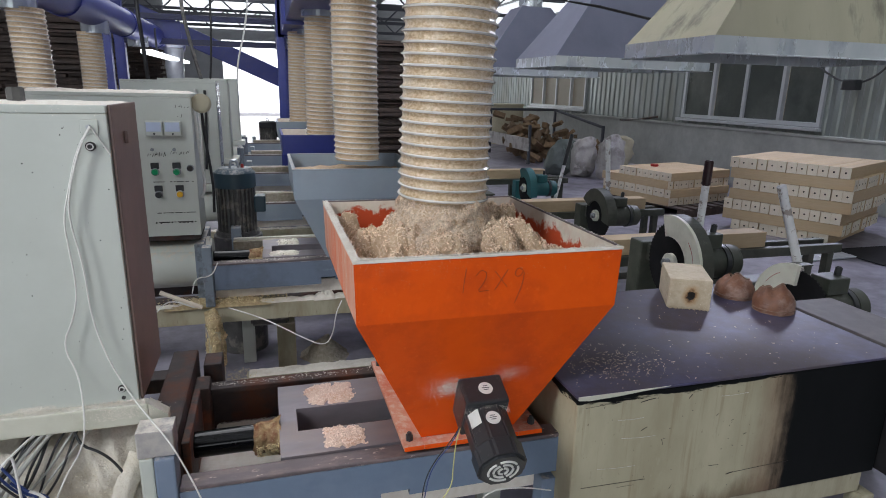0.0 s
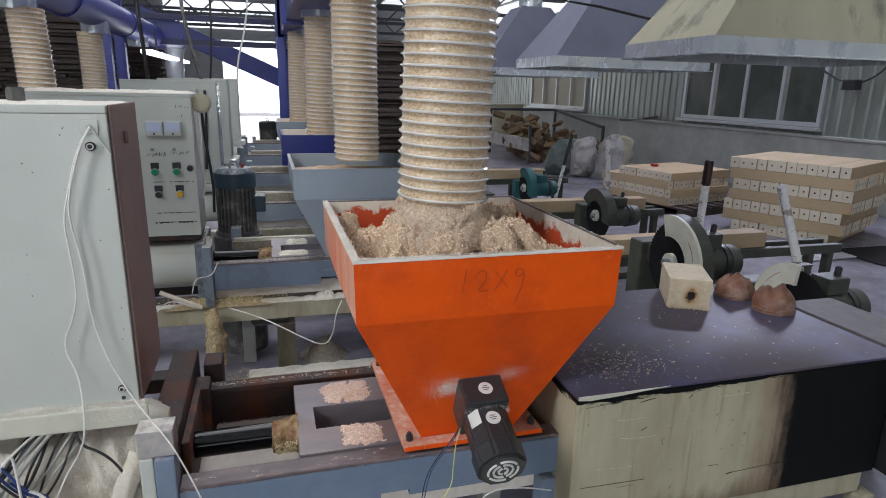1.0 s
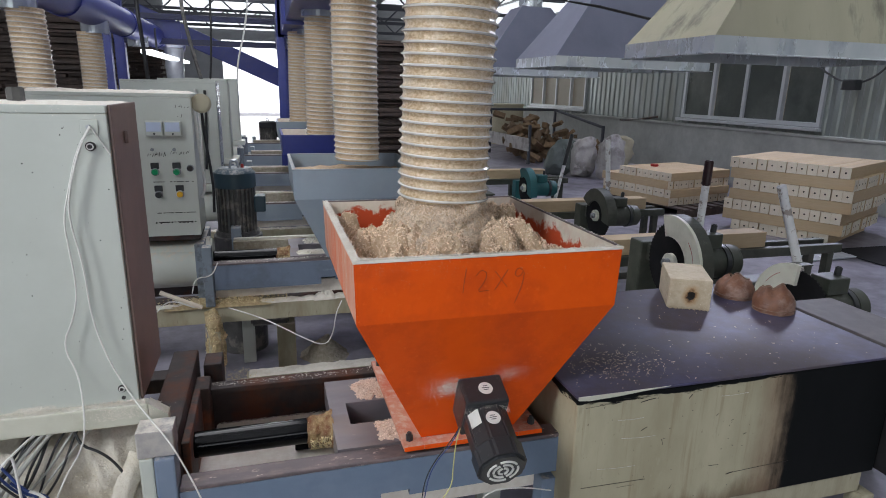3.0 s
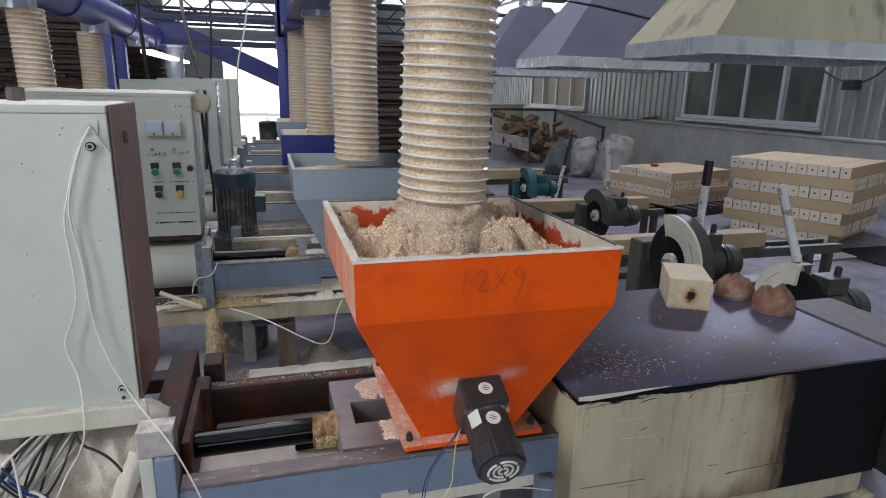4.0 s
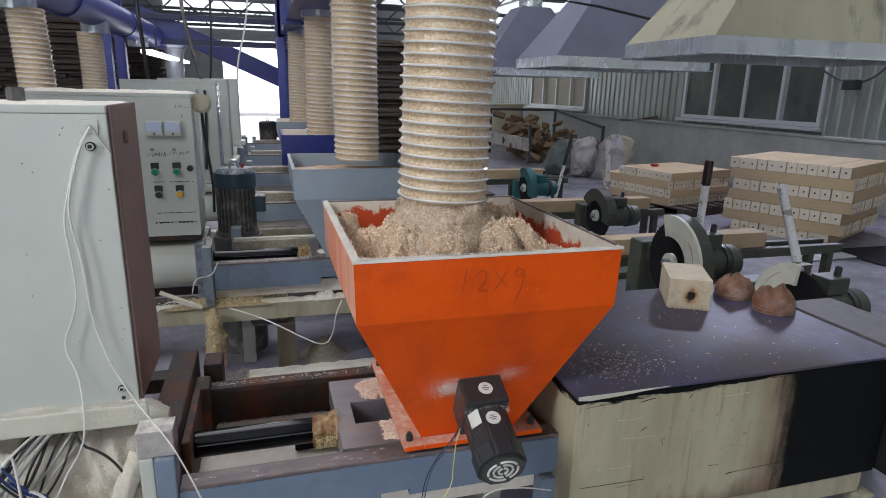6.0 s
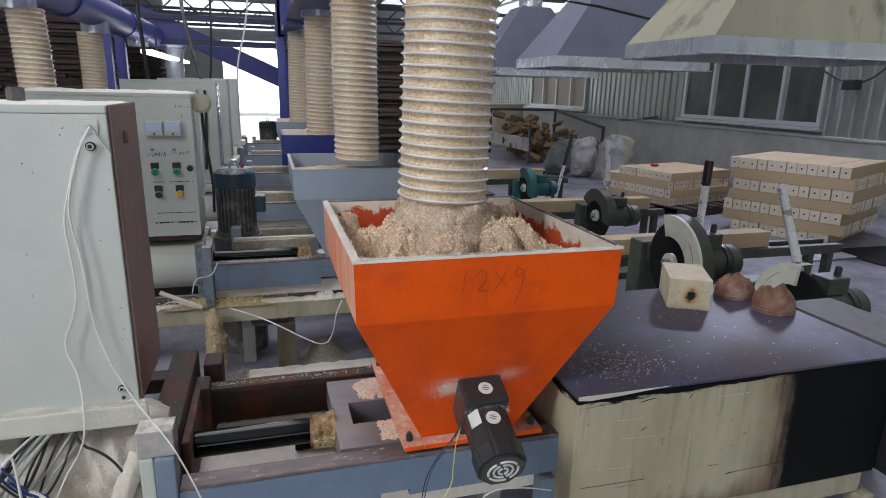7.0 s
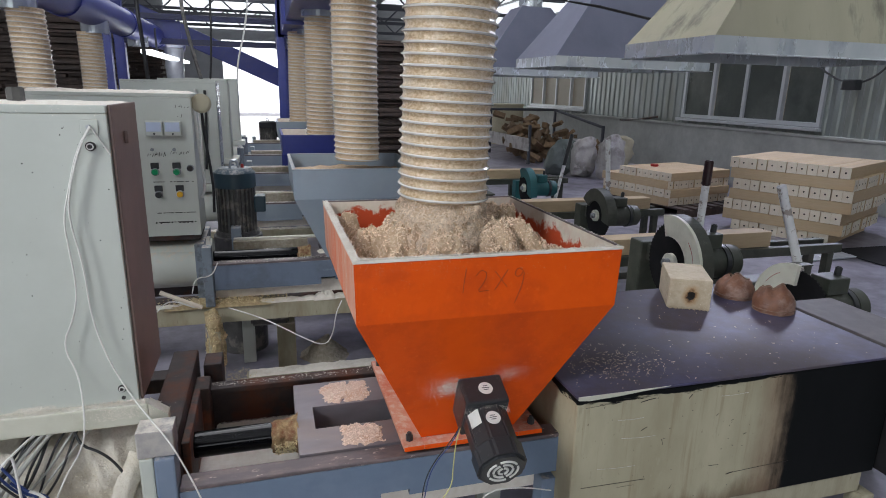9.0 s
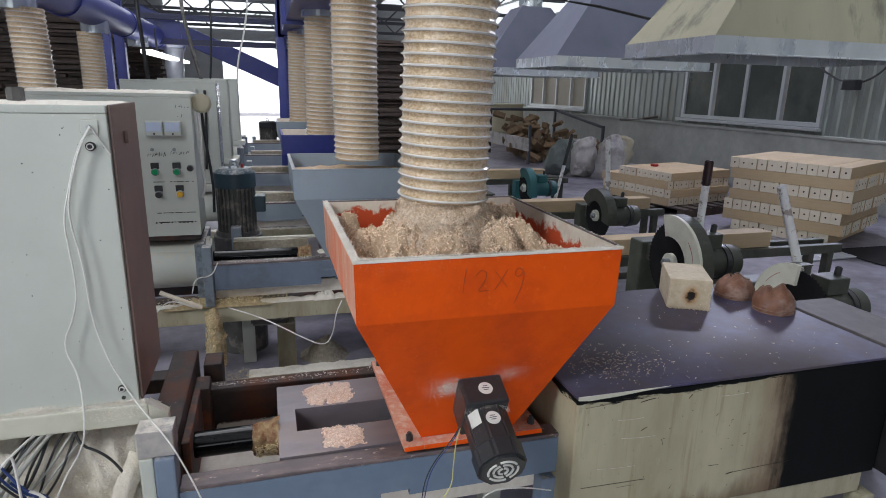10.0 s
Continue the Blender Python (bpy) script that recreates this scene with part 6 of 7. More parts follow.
# wires and branch pipe below the first cabinet
bp_ = tube([(-0.286, 1.225, 0.655), (-0.295, 1.205, 0.632), (-0.307, 1.198, 0.612), (-0.326, 1.195, 0.570), (-0.345, 1.195, 0.50)], 0.021, 20, smooth_steps=3)
solo("branch_pipe", wobble(wobble(bp_, 0.005, 35), 0.002, 110), "caked_pale", "branch pipe caked with pale dust under the cylinder", "pipe", "", True)
LEADS = (("cable_g", 0.0038, [(-0.430, 1.215, 0.765), (-0.451, 1.20, 0.738), (-0.481, 1.19, 0.700), (-0.511, 1.18, 0.655), (-0.545, 1.17, 0.60)]),
         ("cable_g", 0.0042, [(-0.418, 1.220, 0.765), (-0.440, 1.20, 0.736), (-0.471, 1.19, 0.692), (-0.506, 1.18, 0.642), (-0.540, 1.17, 0.58)]),
         ("cable_w", 0.0026, [(-0.445, 1.225, 0.765), (-0.466, 1.20, 0.741), (-0.493, 1.18, 0.714), (-0.530, 1.17, 0.676)]),
         ("cable_k", 0.0040, [(-0.436, 1.225, 0.765), (-0.457, 1.21, 0.745), (-0.490, 1.20, 0.710), (-0.530, 1.19, 0.652)]),
         ("cable_b", 0.0026, [(-0.530, 1.18, 0.722), (-0.504, 1.18, 0.677), (-0.484, 1.17, 0.652), (-0.458, 1.17, 0.627), (-0.436, 1.16, 0.580)]),
         ("cable_b", 0.0026, [(-0.530, 1.17, 0.708), (-0.500, 1.17, 0.651), (-0.477, 1.17, 0.630), (-0.462, 1.16, 0.590)]),
         ("cable_b", 0.0026, [(-0.500, 1.175, 0.660), (-0.473, 1.175, 0.624), (-0.450, 1.175, 0.629), (-0.430, 1.17, 0.600)]),
         ("cable_k", 0.0024, [(-0.525, 1.16, 0.690), (-0.495, 1.16, 0.645), (-0.470, 1.16, 0.622), (-0.440, 1.16, 0.612)]),
         ("cable_w", 0.0024, [(-0.487, 1.165, 0.735), (-0.483, 1.163, 0.700), (-0.481, 1.160, 0.652), (-0.478, 1.155, 0.590)]),
         ("cable_w", 0.0030, [(-0.470, 1.17, 0.640), (-0.450, 1.17, 0.628), (-0.436, 1.165, 0.605), (-0.425, 1.16, 0.570)]))
rs = random.Random(21)
# more dark leads, added to deepen the shade under the shelf
for k in range(9):
    x0, ph = -0.50 + 0.012 * k, rs.uniform(0, 6.28)
    pts = [(x0 + 0.05 - 0.15 * u + 0.016 * math.sin(ph + 5 * u), 1.224 - 0.03 * u, 0.765 - 0.24 * u) for u in (0, 0.2, 0.4, 0.6, 0.8, 1.0)]
    LEADS += ((("cable_k", "cable_k", "cable_g")[k % 3], rs.uniform(0.002, 0.0042), pts),)
for mt, r, pts in LEADS:
    pts = [(x, 1.252 if z > 0.70 and y > 1.185 else y, min(z, 0.722)) for x, y, z in pts]
    solo("loose_cable", tube(pts, r, 8, smooth_steps=2), mt, "%s lead in the tangle under the cabinet shelf" % {"cable_w": "white", "cable_k": "black", "cable_b": "thin blue", "cable_g": "thick grey"}[mt], "cable", "loose cables", True)
solo("loose_cable", tube([(-0.408, 1.252, 0.722), (-0.385, 1.205, 0.704), (-0.351, 1.200, 0.688), (-0.328, 1.200, 0.662), (-0.311, 1.198, 0.630), (-0.297, 1.192, 0.606)], 0.0028, 7, smooth_steps=2), "cable_k", "black hose lying on the dusty cylinder", "cable", "loose cables", True)
rnd = random.Random(63)
grains = []
for _ in range(2600):
    x = rnd.choice((rnd.uniform(-0.72, -0.27), rnd.gauss(-0.465, 0.022), rnd.gauss(-0.32, 0.03)))
    grains.append(((min(-0.268, x), CY - 0.0145 + 0.013 * rnd.random(), 0.764 + 0.006 * rnd.random() * (1 + (abs(x + 0.465) < 0.035))), (0, -0.6, 1)))
for _ in range(500):
    grains.append(((rnd.gauss(-0.31, 0.03), CY - 0.0165, rnd.uniform(0.735, 0.76)), (0, -3, 0)))
tagged(solo("spilt_sawdust", scatter_flakes(grains, 0.0014, 41), "dusted", "ridge of pale dust along the cream shelf beam", "sawdust", "spilt sawdust"), kind="stuff")
clump(-0.75, -0.12, 0.98, 1.32, 0.40, 0.05, 11.0, "golden dust on the oil tank lid", "golden")
solo("oil_tank", box(-1.0, -0.10, 0.95, 1.60, 0.0, 0.40, 0.008), "cream_dirty", "dusty cream oil tank below the cylinder", "tank")
clump(-0.05, 0.9, 0.6, 1.05, 0.008, 0.03, 13.0, "dust swept on the floor before the press", "dusted")
solo("loose_cable", tube([(0.397, 1.050, 0.539), (0.428, 1.050, 0.564), (0.499, 1.060, 0.553), (0.576, 1.060, 0.530)], 0.0016, 6, smooth_steps=2), "cable_w", "pale green cable under the press rail", "cable", "loose cables", True)

# ---------- cut-off saws ----------


def cut_saw(x, y, z, R, face, body, lever, grip, a0, a1, label, cover=True):
    """Disc across the bar, hood over part of it, motor along the shaft, and a pull lever."""
    ob = thing("cut_off_saw", x, y, 0.0, label, "saw", "cut-off saws")
    blade = bmesh.new()
    prof = []
    for k in range(120):
        a = 2 * math.pi * k / 120
        r = R * (0.86 if k % 2 else 0.83)
        prof.append((y + r * math.cos(a), z + r * math.sin(a)))
    prism(prof, 0.004, "x", x - 0.002, blade)
    part("blade", blade, "soot", ob, "dark toothed blade")
    arc = [(y + R * math.cos(a), z + R * math.sin(a)) for a in [radians(a0 + (a1 - a0) * k / 20) for k in range(21)]]
    inner = [(y + R * 0.55 * math.cos(a), z + R * 0.55 * math.sin(a)) for a in [radians(a1 + (a0 - a1) * k / 12) for k in range(13)]]
    gd = prism(arc + inner, 0.014, "x", x - 0.032)
    guard = part("guard", gd, face, ob, "cream blade guard")
    skin = bmesh.new()
    o = [bm_ for bm_ in arc]
    i2 = [(y + (R - 0.006) * math.cos(a), z + (R - 0.006) * math.sin(a)) for a in [radians(a1 + (a0 - a1) * k / 20) for k in range(21)]]
    prism(o + i2, 0.055, "x", x - 0.018, skin)
    part("guard_band", skin, body, guard)
    if face == "guard":
        am = radians(a0 + 0.62 * (a1 - a0))
        mk = tube([(x - 0.0322, y + R * 0.80 * math.cos(am + q), z + R * 0.80 * math.sin(am + q)) for q in (-0.45, -0.3, -0.15, 0.0, 0.12)], 0.0011, 5)
        part("arrow_mark", mk, "plug", guard, "thin red turning arrow")
    part("arbor", cyl((x - 0.055, y, z), (x + 0.05, y, z), 0.018, seg=16, bevel=0.003), "galv", ob, "steel arbor nut", True)
    part("arbor_flange", cyl((x - 0.030, y, z), (x - 0.012, y, z), 0.040, seg=24), "guard", ob)
    mb = cyl((x + 0.08, y, z - 0.01), (x + 0.30, y, z - 0.01), 0.072, seg=28, bevel=0.006)
    part("motor", mb, body, ob, smooth=True)
    part("motor_end", cyl((x + 0.215, y, z - 0.01), (x + 0.235, y, z - 0.01), 0.080, seg=28), "black", ob, smooth=True)
    part("motor_cap", cyl((x + 0.235, y, z - 0.01), (x + 0.31, y, z - 0.01), 0.078, 0.070, seg=28, bevel=0.01), body, ob, smooth=True)
    part("terminal_box", box(x + 0.10, x + 0.20, y - 0.045, y + 0.045, z + 0.06, z + 0.125, 0.006), body, ob)
    part("switch", cyl((x + 0.18, y, z + 0.12), (x + 0.185, y, z + 0.16), 0.013, seg=12, bevel=0.004), "black", ob, "black switch knob")
    part("arm", box(x + 0.03, x + 0.09, y - 0.04, y + 0.30, z - 0.06, z + 0.02, 0.01), body, ob)
    part("yoke", box(x + 0.0, x + 0.16, y + 0.24, y + 0.34, z - 0.36, z + 0.03, 0.01), body, ob)
    part("table", box(x - 0.22, x + 0.34, y - 0.20, y + 0.36, max(0.1, z - 0.42), max(0.14, z - 0.37), 0.006), body, ob)
    zt = max(0.1, z - 0.42)
    for dx in (-0.20, 0.28):
        for dy in (-0.18, 0.30):
            part("leg", box(x + dx, x + dx + 0.045, y + dy, y + dy + 0.045, 0, zt, 0.004), body, ob)
    lo, hi, split = lever
    mid = Vector(lo).lerp(Vector(hi), split)
    part("lever", cyl(lo, tuple(mid), 0.0165, seg=16), "white_tube", ob, "scuffed white lever tube", True)
    if grip:
        part("lever_grip", cyl(tuple(mid), hi, 0.019, seg=16, bevel=0.004), grip, ob, "maroon lever grip", True)
    else:
        part("lever_end", cyl(tuple(mid), hi, 0.0165, seg=16), "white_tube", ob, smooth=True)
    return ob


cut_saw(1.66, 2.13, 0.700, 0.205, "guard", "olive", ((1.823, 2.200, 0.734), (1.832, 2.200, 1.127), 0.72), "grip", 72, 215,
        "olive cut-off saw with a cream guard and maroon lever grip")
cut_saw(1.92, 1.73, 0.610, 0.180, "guard", "olive", ((1.968, 1.780, 0.744), (1.812, 1.780, 1.080), 0.9), None, -5, 95,
        "olive cut-off saw with a cream guard and bare white lever")
cut_saw(2.22, 3.72, 0.56, 0.19, "olive", "olive", ((2.350, 3.800, 0.544), (2.295, 3.800, 1.079), 0.9), None, 30, 190,
        "olive cut-off saw with a tubular lever further back")
cut_saw(2.36, 5.30, 0.50, 0.19, "teal", "teal", ((2.619, 5.250, 0.240), (2.784, 5.250, 1.009), 0.62), "black", 60, 200,
        "teal cut-off saw with a long tilted lever")

# bars creeping out of the presses, on roller tables


def bar(x0, x1, y0, z0, label):
    bm = box(x0 - x1, 0, 0, 0.115, 0, 0.088, 0.003)
    ob = solo("pressed_bar", bm, "wood", label, "bar", "pressed bars")
    ob.location = (x1, y0, z0)
    return ob


bar2 = bar(1.60, 2.752, 2.75, 0.552, "long pale pressed wood bar beside the saw")
bar3 = bar(1.60, 2.935, 4.20, 0.490, "long pale pressed wood bar on the second outfeed table")
bar4 = bar(1.60, 2.744, 5.70, 0.530, "long pale pressed wood bar on the third outfeed table")
for y0, z0, x1 in ((2.75, 0.552, 3.3), (4.20, 0.490, 3.1), (5.70, 0.530, 3.0)):
    ot = thing("outfeed_table", 2.3, y0, 0, "dark steel outfeed rails under the pressed bar", "table", "outfeed tables")
    for dy in (-0.03, 0.10):
        part("rail", box(1.58, x1, y0 + dy, y0 + dy + 0.045, z0 - 0.055, z0 - 0.002, 0.004), "olive", ot)
    for x in (1.7, 2.4, x1 - 0.1):
        part("leg", box(x, x + 0.045, y0 - 0.03, y0 + 0.015, 0, z0 - 0.056, 0.004), "olive", ot)
        part("leg", box(x, x + 0.045, y0 + 0.10, y0 + 0.145, 0, z0 - 0.056, 0.004), "olive", ot)

# ---------- stacks of finished blocks ----------
BL, BW, BH = 1.15, 0.0940, 0.110
LONG = block_mesh(BL, BW - 0.004, BH - 0.002)
SHORT = block_mesh(1.08, 0.088, 0.096)


def stack(nx, ny, deg, z0, layers, label, seed, mesh=LONG, BW=BW, BH=BH):
    """Layers laid crosswise; the front runs along local x, the depth along local y."""
    ob = thing("block_stack", nx, ny, z0, label, "block stack", "block stacks", deg)
    rs_ = random.Random(seed)
    for k, (kind, count, off, out) in enumerate(layers):
        for i in range(count):
            b = new("block", mesh)
            b.parent = ob
            jx, jy = rs_.uniform(-0.004, 0.004), rs_.uniform(-0.010, 0.010)
            if kind == "E":
                b.matrix_basis = pose(off + (i + 1) * BW + jx, out + jy, k * BH, 0, 0, 90)
            else:
                b.matrix_basis = pose(off + jy, out + i * BW + jx, k * BH, 0, 0, 0)
    return ob


stack(4.775, 5.285, -65.3, 0.004, [("E", 10, 0.0, 0.02), ("S", 12, -0.10, 0.0), ("E", 12, -0.10, 0.0), ("S", 12, -0.06, 0.0), ("E", 12, -0.04, 0.0), ("S", 12, -0.07, 0.0), ("E", 12, -0.10, 0.0)],
      "tall crosswise stack of pale pressed wood blocks on the floor", 4)
pal = thing("pallet", 4.3, 7.0, 0, "dark wooden pallet under the lower stack", "pallet", rz=-76)
pm_ = BASE[pal.name]
for i in range(7):
    part("slat", box(-0.02, 1.2, 0.02 + i * 0.18, 0.12 + i * 0.18, 0.085, 0.105, 0.002, rot=pm_), "darkwood", pal)
for x in (0.0, 0.55, 1.1):
    part("bearer", box(x, x + 0.09, 0.02, 1.2, 0.0, 0.084, 0.002, rot=pm_), "darkwood", pal)
stack(4.27, 7.10, -76, 0.107, [("S", 12, 0.0, 0.0), ("E", 12, 0.0, 0.0), ("S", 12, -0.02, 0.0), ("E", 9, 0.25, 0.02)],
      "lower crosswise stack of pale pressed wood blocks on a pallet", 6, SHORT, 0.092, 0.098)
solo("steel_plate", box(5.05, 5.75, 3.75, 4.30, 0.008, 0.014, 0.002), "soot", "black sheet lying on the floor beside the stack", "sheet")
solo("plastic_film", wobble(box(4.5, 5.05, 4.0, 4.6, 0.010, 0.022, 0.002), 0.02, 5), "film", "crumpled plastic film on the floor", "film")

# ---------- scrap rack, sacks and drum by the wall ----------
rack = thing("scrap_rack", 5.6, 12.2, 0, "dark steel rack heaped with broken timber", "rack")
for x in (4.9, 6.5):
    part("post", box(x, x + 0.05, 11.0, 11.05, 0, 0.75, 0.004), "truss", rack)
    part("post", box(x, x + 0.05, 13.2, 13.25, 0, 1.0, 0.004), "truss", rack)
part("rail", tube([(4.92, 13.2, 0.98), (6.5, 13.2, 0.98), (6.5, 11.0, 0.72)], 0.03, 8), "truss", rack)
part("chute", box(4.88, 4.92, 11.0, 13.2, 0.25, 0.5, 0.004), "sack", rack, "pale sheet side")
rs = random.Random(17)
logs = bmesh.new()
for k in range(120):
    c = Vector((rs.uniform(5.0, 6.5), rs.uniform(11.0, 13.2), 0))
    c.z = rs.uniform(0.05, 0.35 + 0.28 * (c.y - 11.0))
    L, w = rs.uniform(0.15, 0.45), rs.uniform(0.05, 0.13)
    box(-L / 2, L / 2, -w / 2, w / 2, -w / 2, w / 2, 0.01, logs, rot=Matrix.Translation(c) @ Euler((rs.uniform(0, 3), rs.uniform(-0.6, 0.6), rs.uniform(0, 3))).to_matrix().to_4x4())
tagged(part("timber_scrap", wobble(logs, 0.02, 9), "scrap", rack, "broken brown timber"), kind="stuff")


def sack(x, y, w, d, h, material, label, seed, lean=0.0):
    bm = bmesh.new()
    bmesh.ops.create_icosphere(bm, subdivisions=4, radius=1.0)
    for v in bm.verts:
        c = v.co.copy()
        c = Vector((math.copysign(abs(c.x) ** 0.7, c.x) * w / 2, math.copysign(abs(c.y) ** 0.7, c.y) * d / 2, (math.copysign(abs(c.z) ** 0.6, c.z) + 1) * h / 2))
        s = 1.0 - 0.25 * (c.z / h) ** 3
        c.x, c.y = c.x * s + lean * c.z, c.y * s
        c += 0.07 * noise.noise_vector(c * 5.5 + Vector((seed, 0, 0))) + 0.03 * noise.noise_vector(c * 15)
        v.co = Vector((x + c.x, y + c.y, max(0.0, c.z)))
    return solo("sack", bm, material, label, "sack", "sacks by the wall", True)


sack(4.75, 9.5, 0.48, 0.38, 0.60, "sack_g", "grey-green woven sack leaning by the rack", 1.0, 0.30)
sack(5.12, 9.3, 0.45, 0.36, 0.66, "sack", "pale woven sack stuffed full", 2.0, 0.12)
sack(5.44, 8.9, 0.42, 0.36, 0.74, "sack", "white woven sack stuffed full", 3.0, 0.05)
sack(5.95, 9.4, 0.34, 0.3, 0.70, "cardboard", "buff paper sack against the wall", 4.0, 0.0)
drum = thing("buff_drum", 6.2, 15.4, 0, "buff fibre drum by the wall", "drum")
part("shell", cyl((6.2, 15.4, 0), (6.2, 15.4, 1.0), 0.42, seg=32, bevel=0.02), "cardboard", drum, smooth=True)
part("lid", cyl((6.2, 15.4, 1.0), (6.2, 15.4, 1.05), 0.44, seg=32, bevel=0.01), "cardboard", drum, smooth=True)
solo("red_cap", cyl((4.75, 6.7, 0.500), (4.75, 6.7, 0.53), 0.05, seg=16, bevel=0.006), "plug", "small red cap on the block stack", "cap")

# ---------- extraction hoods ----------


def hood(x0, y0, z, w, d, sheet, band, label):
    ob = thing("extraction_hood", x0 + w / 2, y0 + d / 2, z, label, "hood", "extraction hoods")
    bh = 0.062
    rim = bmesh.new()
    for a in ((x0, x0 + w, y0, y0 + 0.004), (x0, x0 + w, y0 + d - 0.004, y0 + d), (x0, x0 + 0.004, y0 + 0.004, y0 + d - 0.004), (x0 + w - 0.004, x0 + w, y0 + 0.004, y0 + d - 0.004)):
        box(a[0], a[1], a[2], a[3], z, z + bh, 0, rim)
    for a in ((x0 - 0.012, x0 + w + 0.012, y0 - 0.014, y0 - 0.001), (x0 - 0.014, x0 - 0.001, y0, y0 + d)):
        box(a[0], a[1], a[2], a[3], z, z + 0.006, 0.002, rim)
    part("rim_band", rim, band, ob, "bright zinc rim band")
    cone = bmesh.new()
    tops = ((x0 + 0.004, x0 + w - 0.004, y0 + 0.004, y0 + d - 0.004, z + bh), (x0 + w * 0.5 - 0.13, x0 + w * 0.5 + 0.13, y0 + d * 0.5 - 0.13, y0 + d * 0.5 + 0.13, z + bh + 0.50))
    rings = [[cone.verts.new(p) for p in ((a, c, h), (b, c, h), (b, e, h), (a, e, h))] for a, b, c, e, h in tops]
    for k in range(4):
        cone.faces.new((rings[0][k], rings[0][(k + 1) % 4], rings[1][(k + 1) % 4], rings[1][k]))
    part("cone", cone, sheet, ob)
    # dark olive sheet set just inside the cone
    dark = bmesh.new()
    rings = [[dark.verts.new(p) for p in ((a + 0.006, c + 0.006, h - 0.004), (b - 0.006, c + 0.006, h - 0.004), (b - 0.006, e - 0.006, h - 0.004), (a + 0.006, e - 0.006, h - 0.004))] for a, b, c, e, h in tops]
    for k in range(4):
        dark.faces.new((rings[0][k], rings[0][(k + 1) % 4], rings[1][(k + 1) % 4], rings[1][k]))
    part("smoked_inside", dark, "olive", ob, "dark olive inside")
    part("flue", cyl((x0 + w / 2, y0 + d / 2, z + bh + 0.49), (x0 + w / 2, y0 + d / 2, ROOF_Z), 0.10, seg=28), "galv", ob, "zinc flue pipe", True)
    return ob


HOOD_Z = 1.40 + 0.139
hood(1.506, 1.863, HOOD_Z, 1.06, 0.56, "hoodpaint", "bright_zinc", "tarnished buff sheet-metal extraction hood with a zinc rim")
hood(1.632, 3.345, HOOD_Z, 1.06, 0.60, "hoodblue", "bright_zinc", "blue-grey sheet-metal extraction hood with a zinc rim")
hood(1.70, 4.83, HOOD_Z - 0.02, 1.06, 0.60, "hoodblue", "bright_zinc", "blue-grey extraction hood further down the row")
solo("hanging_wire", tube([(0.95, 2.6, ROOF_Z), (1.184, 2.600, 1.796), (1.463, 2.600, 1.772), (1.731, 2.600, 1.733), (2.081, 2.600, 1.684)], 0.006, 6), "cable_k", "black wire strung between the hoods", "wire", "", True)

cb = thing("junction_box", 6.9, 5.4, 1.9, "small black junction box hung on cables by the wall", "box")
cbp = Vector((6.950, 6.022, 1.560))
part("case", box(cbp.x - 0.07, cbp.x + 0.05, cbp.y - 0.10, cbp.y + 0.10, cbp.z - 0.07, cbp.z + 0.06, 0.02), "black", cb)
part("feed_cable", tube([cbp, (7.000, 6.348, 1.645), (7.100, 6.783, 1.842), (7.240, 7.189, 2.250), (7.260, 7.353, 2.712)], 0.012, 6, smooth_steps=2), "cable_k", cb)
part("feed_cable", tube([cbp, (7.000, 5.803, 1.626), (7.100, 5.679, 1.819), (7.240, 5.723, 2.142)], 0.012, 6, smooth_steps=2), "cable_k", cb)
solo("iron_rod", tube([(7.170, 11.459, 0.854), (7.170, 10.803, 0.888), (7.170, 10.200, 0.973)], 0.022, 6), "rust", "dark iron rod lying on the wall ledge", "rod")

# ---------- stacked dark timber and far clutter ----------


def timber_stack(x0, x1, y, z1, label, seed):
    ob = thing("timber_stack", (x0 + x1) / 2, y, 0, label, "timber stack", "timber stacks")
    rs_ = random.Random(seed)
    bm = bmesh.new()
    z = 0.0
    while z < z1:
        h = rs_.uniform(0.022, 0.06)
        x = x0 + rs_.uniform(-0.14, 0.04)
        while x < x1:
            L = rs_.uniform(0.8, 2.2)
            tip = rs_.uniform(-0.012, 0.012)
            box(x, min(x + L, x1 + rs_.uniform(-0.05, 0.12)), y + rs_.uniform(-0.12, 0.0), y + 0.6, z + tip, z + tip + h * rs_.uniform(0.7, 1.0), 0.004, bm)
            x += L + 0.03
        z += h
    box(x0 + 0.02, x1 - 0.02, y + 0.03, y + 0.58, 0, z1 - 0.05, 0, bm)
    tagged(part("timber_body", bm, "darkwood", ob), kind="stuff")
    return ob


timber_stack(-4.6, -2.0, 9.6, 2.35, "tall stack of dark weathered boards", 2)
timber_stack(1.45, 1.95, 8.4, 1.97, "stack of dark bagged boards behind the hoses", 5)
timber_stack(-3.4, -1.9, 13.5, 2.2, "stack of dark weathered boards far off", 7)
for x, y, z1 in ((-0.18, 6.0, 2.4), (0.32, 10.5, 3.0), (-1.78, 8.4, 2.5)):
    solo("blue_post", box(x - 0.05, x + 0.05, y - 0.05, y + 0.05, 0, z1, 0.006) if x != -0.18 else box(0.14, 0.22, 6.5, 6.58, 0, 2.3, 0.006), "royal", "royal blue steel post", "post", "blue posts")
film_m = bmesh.new()
cyl((-1.20, 9.6, 1.30), (-1.20, 9.6, 1.86), 0.11, 0.13, seg=24, bm=film_m)
bmesh.ops.subdivide_edges(film_m, edges=[e for e in film_m.edges if abs(e.verts[0].co.z - e.verts[1].co.z) > 0.2], cuts=10)
solo("film_sleeve", wobble(film_m, 0.02, 8), "film", "hanging sleeve of clear plastic film", "film", "", True)
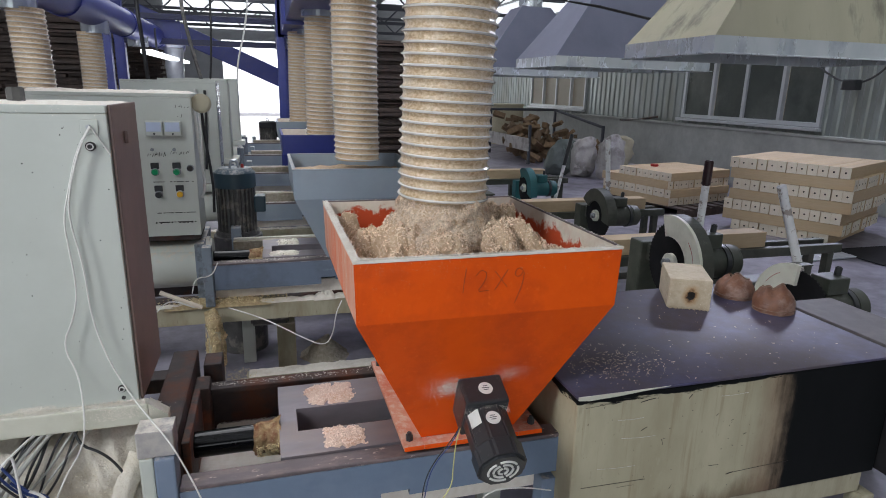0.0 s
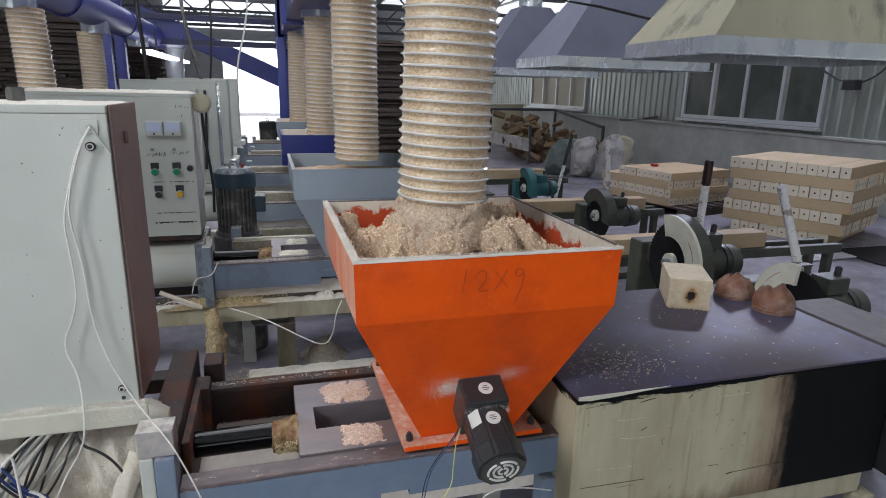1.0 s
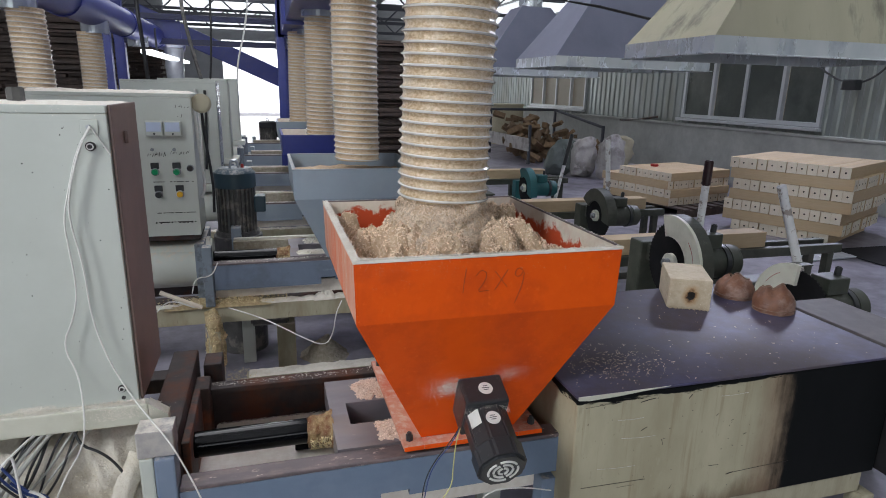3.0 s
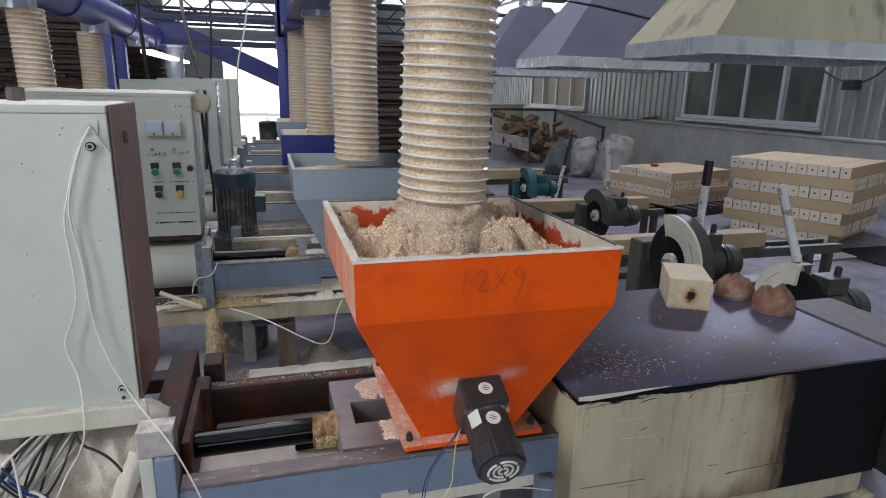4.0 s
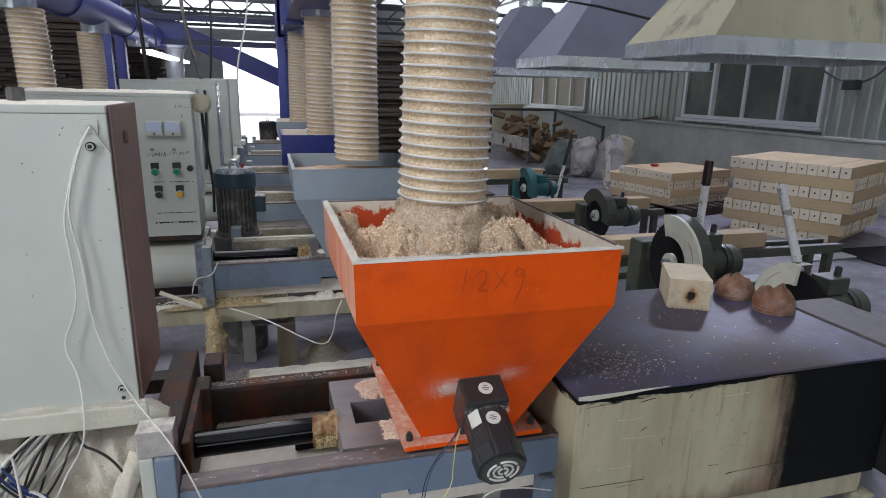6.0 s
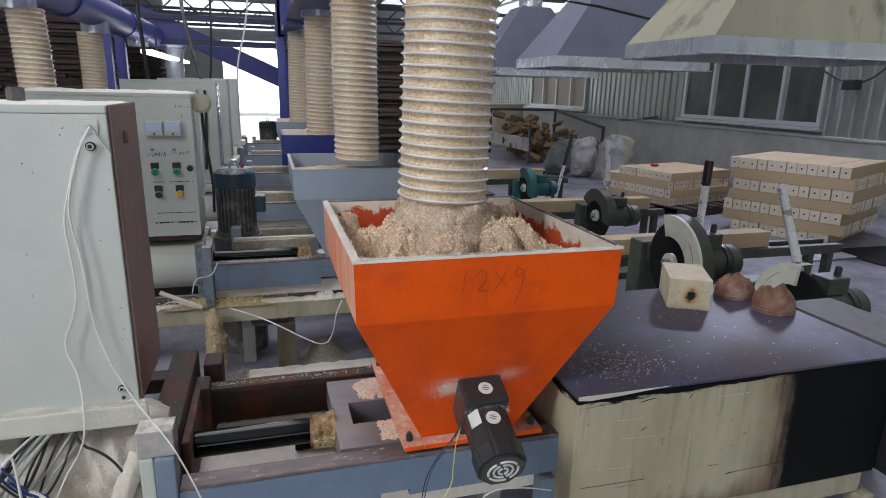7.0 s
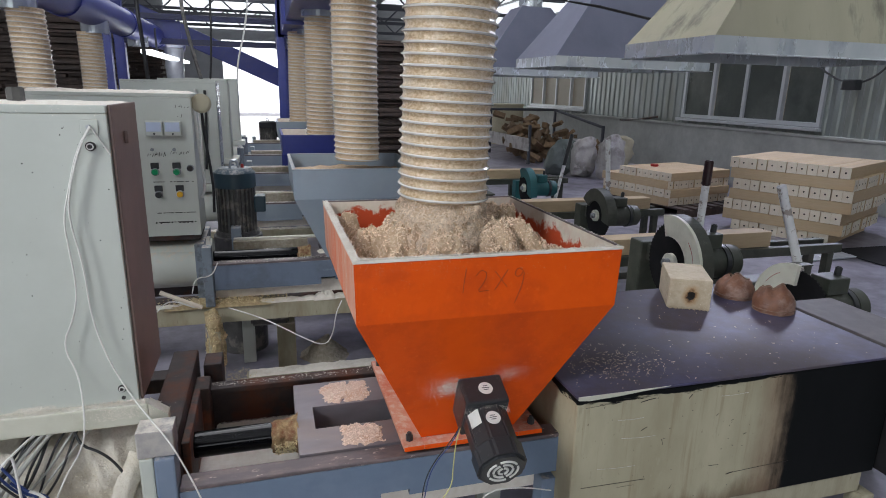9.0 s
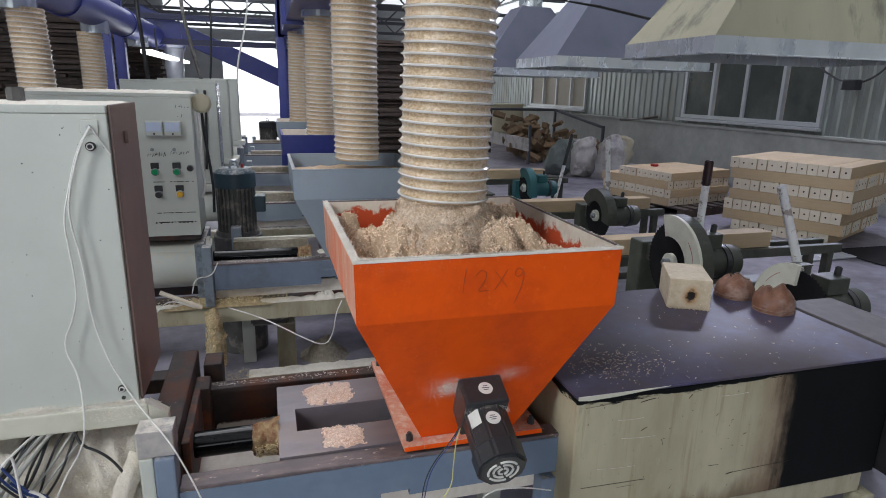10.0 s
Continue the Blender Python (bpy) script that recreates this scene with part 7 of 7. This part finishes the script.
lampt = thing("strip_lamp", -1.16, 8.0, 1.66, "long lit fluorescent strip lamp hung from the blue duct", "lamp")
part("tube", box(-1.24, -1.12, 7.32, 10.75, 1.690, 1.735, 0.012), "tube_light", lampt, "lit white diffuser")
part("hanger", box(-1.19, -1.17, 8.0, 8.02, 1.736, 2.0, 0.002), "truss", lampt)
for pts, r, mt in (([(-0.847, 5.000, 1.995), (-0.825, 5.000, 1.695), (-0.809, 5.000, 1.309)], 0.014, "cable_k"),
                   ([(-0.725, 6.500, 2.197), (-0.674, 6.500, 1.850), (-0.608, 6.500, 1.544), (-0.562, 6.500, 1.334), (-0.492, 6.300, 0.807)], 0.017, "fin"),
                   ([(-0.516, 7.500, 2.338), (-0.546, 7.500, 1.752), (-0.584, 7.500, 1.387)], 0.012, "cable_k"),
                   ([(-0.123, 8.000, 2.427), (-0.200, 8.000, 1.982), (-0.297, 8.000, 1.656), (-0.318, 8.000, 1.327), (-0.423, 8.000, 1.205)], 0.011, "cable_w"),
                   ([(-0.286, 2.780, 1.291), (-0.280, 2.780, 1.138), (-0.266, 2.780, 0.969), (-0.283, 2.780, 0.920)], 0.006, "cable_w"),
                   ([(-0.364, 4.210, 1.357), (-0.371, 4.210, 1.076), (-0.387, 4.210, 0.858)], 0.008, "cable_k"),
                   ([(-0.419, 4.200, 1.363), (-0.402, 4.205, 1.112), (-0.408, 4.210, 0.858)], 0.008, "cable_w")):
    if pts[0][2] > 1.8:
        pts = [(pts[0][0], pts[0][1], ROOF_Z)] + pts
    solo("hanging_cable", tube(pts, r, 8, smooth_steps=2), mt, "cable hanging down from the roof steel", "cable", "hanging cables", True)


# ---------- what moves ----------
def motions():
    # forward stroke, dwell, return: metres along x
    front = [(0.0, 0.0), (1.0, 0.0415), (2.0, 0.0815), (2.7, 0.1095), (3.15, 0.1285), (3.4, 0.1345), (5.0, 0.1350), (6.6, 0.1350), (6.95, 0.1310), (7.5, 0.1080), (8.0, 0.0870), (9.0, 0.0405), (9.5, 0.0185), (10.0, -0.0025)]
    walk(ram_front, [(t, pose(dx, 1.355, 0.612)) for t, dx in front])
    for ob, (cx, cy, cz) in patches:
        walk(ob, [(t, pose(cx + dx, cy, cz)) for t, dx in front])
    back = [(0.0, 0.0), (1.0, 0.041), (2.0, 0.081), (2.7, 0.110), (4.0, 0.162), (5.0, 0.200), (5.5, 0.214), (6.0, 0.217), (10.0, 0.217)]
    walk(ram_back, [(t, pose(-0.04 + dx, 1.355 + DY + 0.02, 0.652)) for t, dx in back])
    for ob, (cx, cy, cz) in back_patches:
        walk(ob, [(t, pose(cx - 0.04 + dx, cy, cz)) for t, dx in back])
    walk(bar2, [(t, pose(2.752 + dx, 2.75, 0.552)) for t, dx in ((0, 0.0), (5.7, 0.0), (6.8, 0.022), (7.4, 0.036), (8.0, 0.036), (10, 0.036))])
    walk(bar3, [(t, pose(2.935 + dx, 4.20, 0.490)) for t, dx in ((0, 0.0), (2.8, 0.001), (3.8, 0.032), (4.6, 0.042), (5.2, 0.043), (10, 0.043))])
    walk(plug, [(t, pose(0.395, 1.365, 1.12 - dz)) for t, dz in ((0, 0.0), (2.5, 0.0025), (5, 0.005), (7.5, 0.006), (10, 0.0075))])


motions()
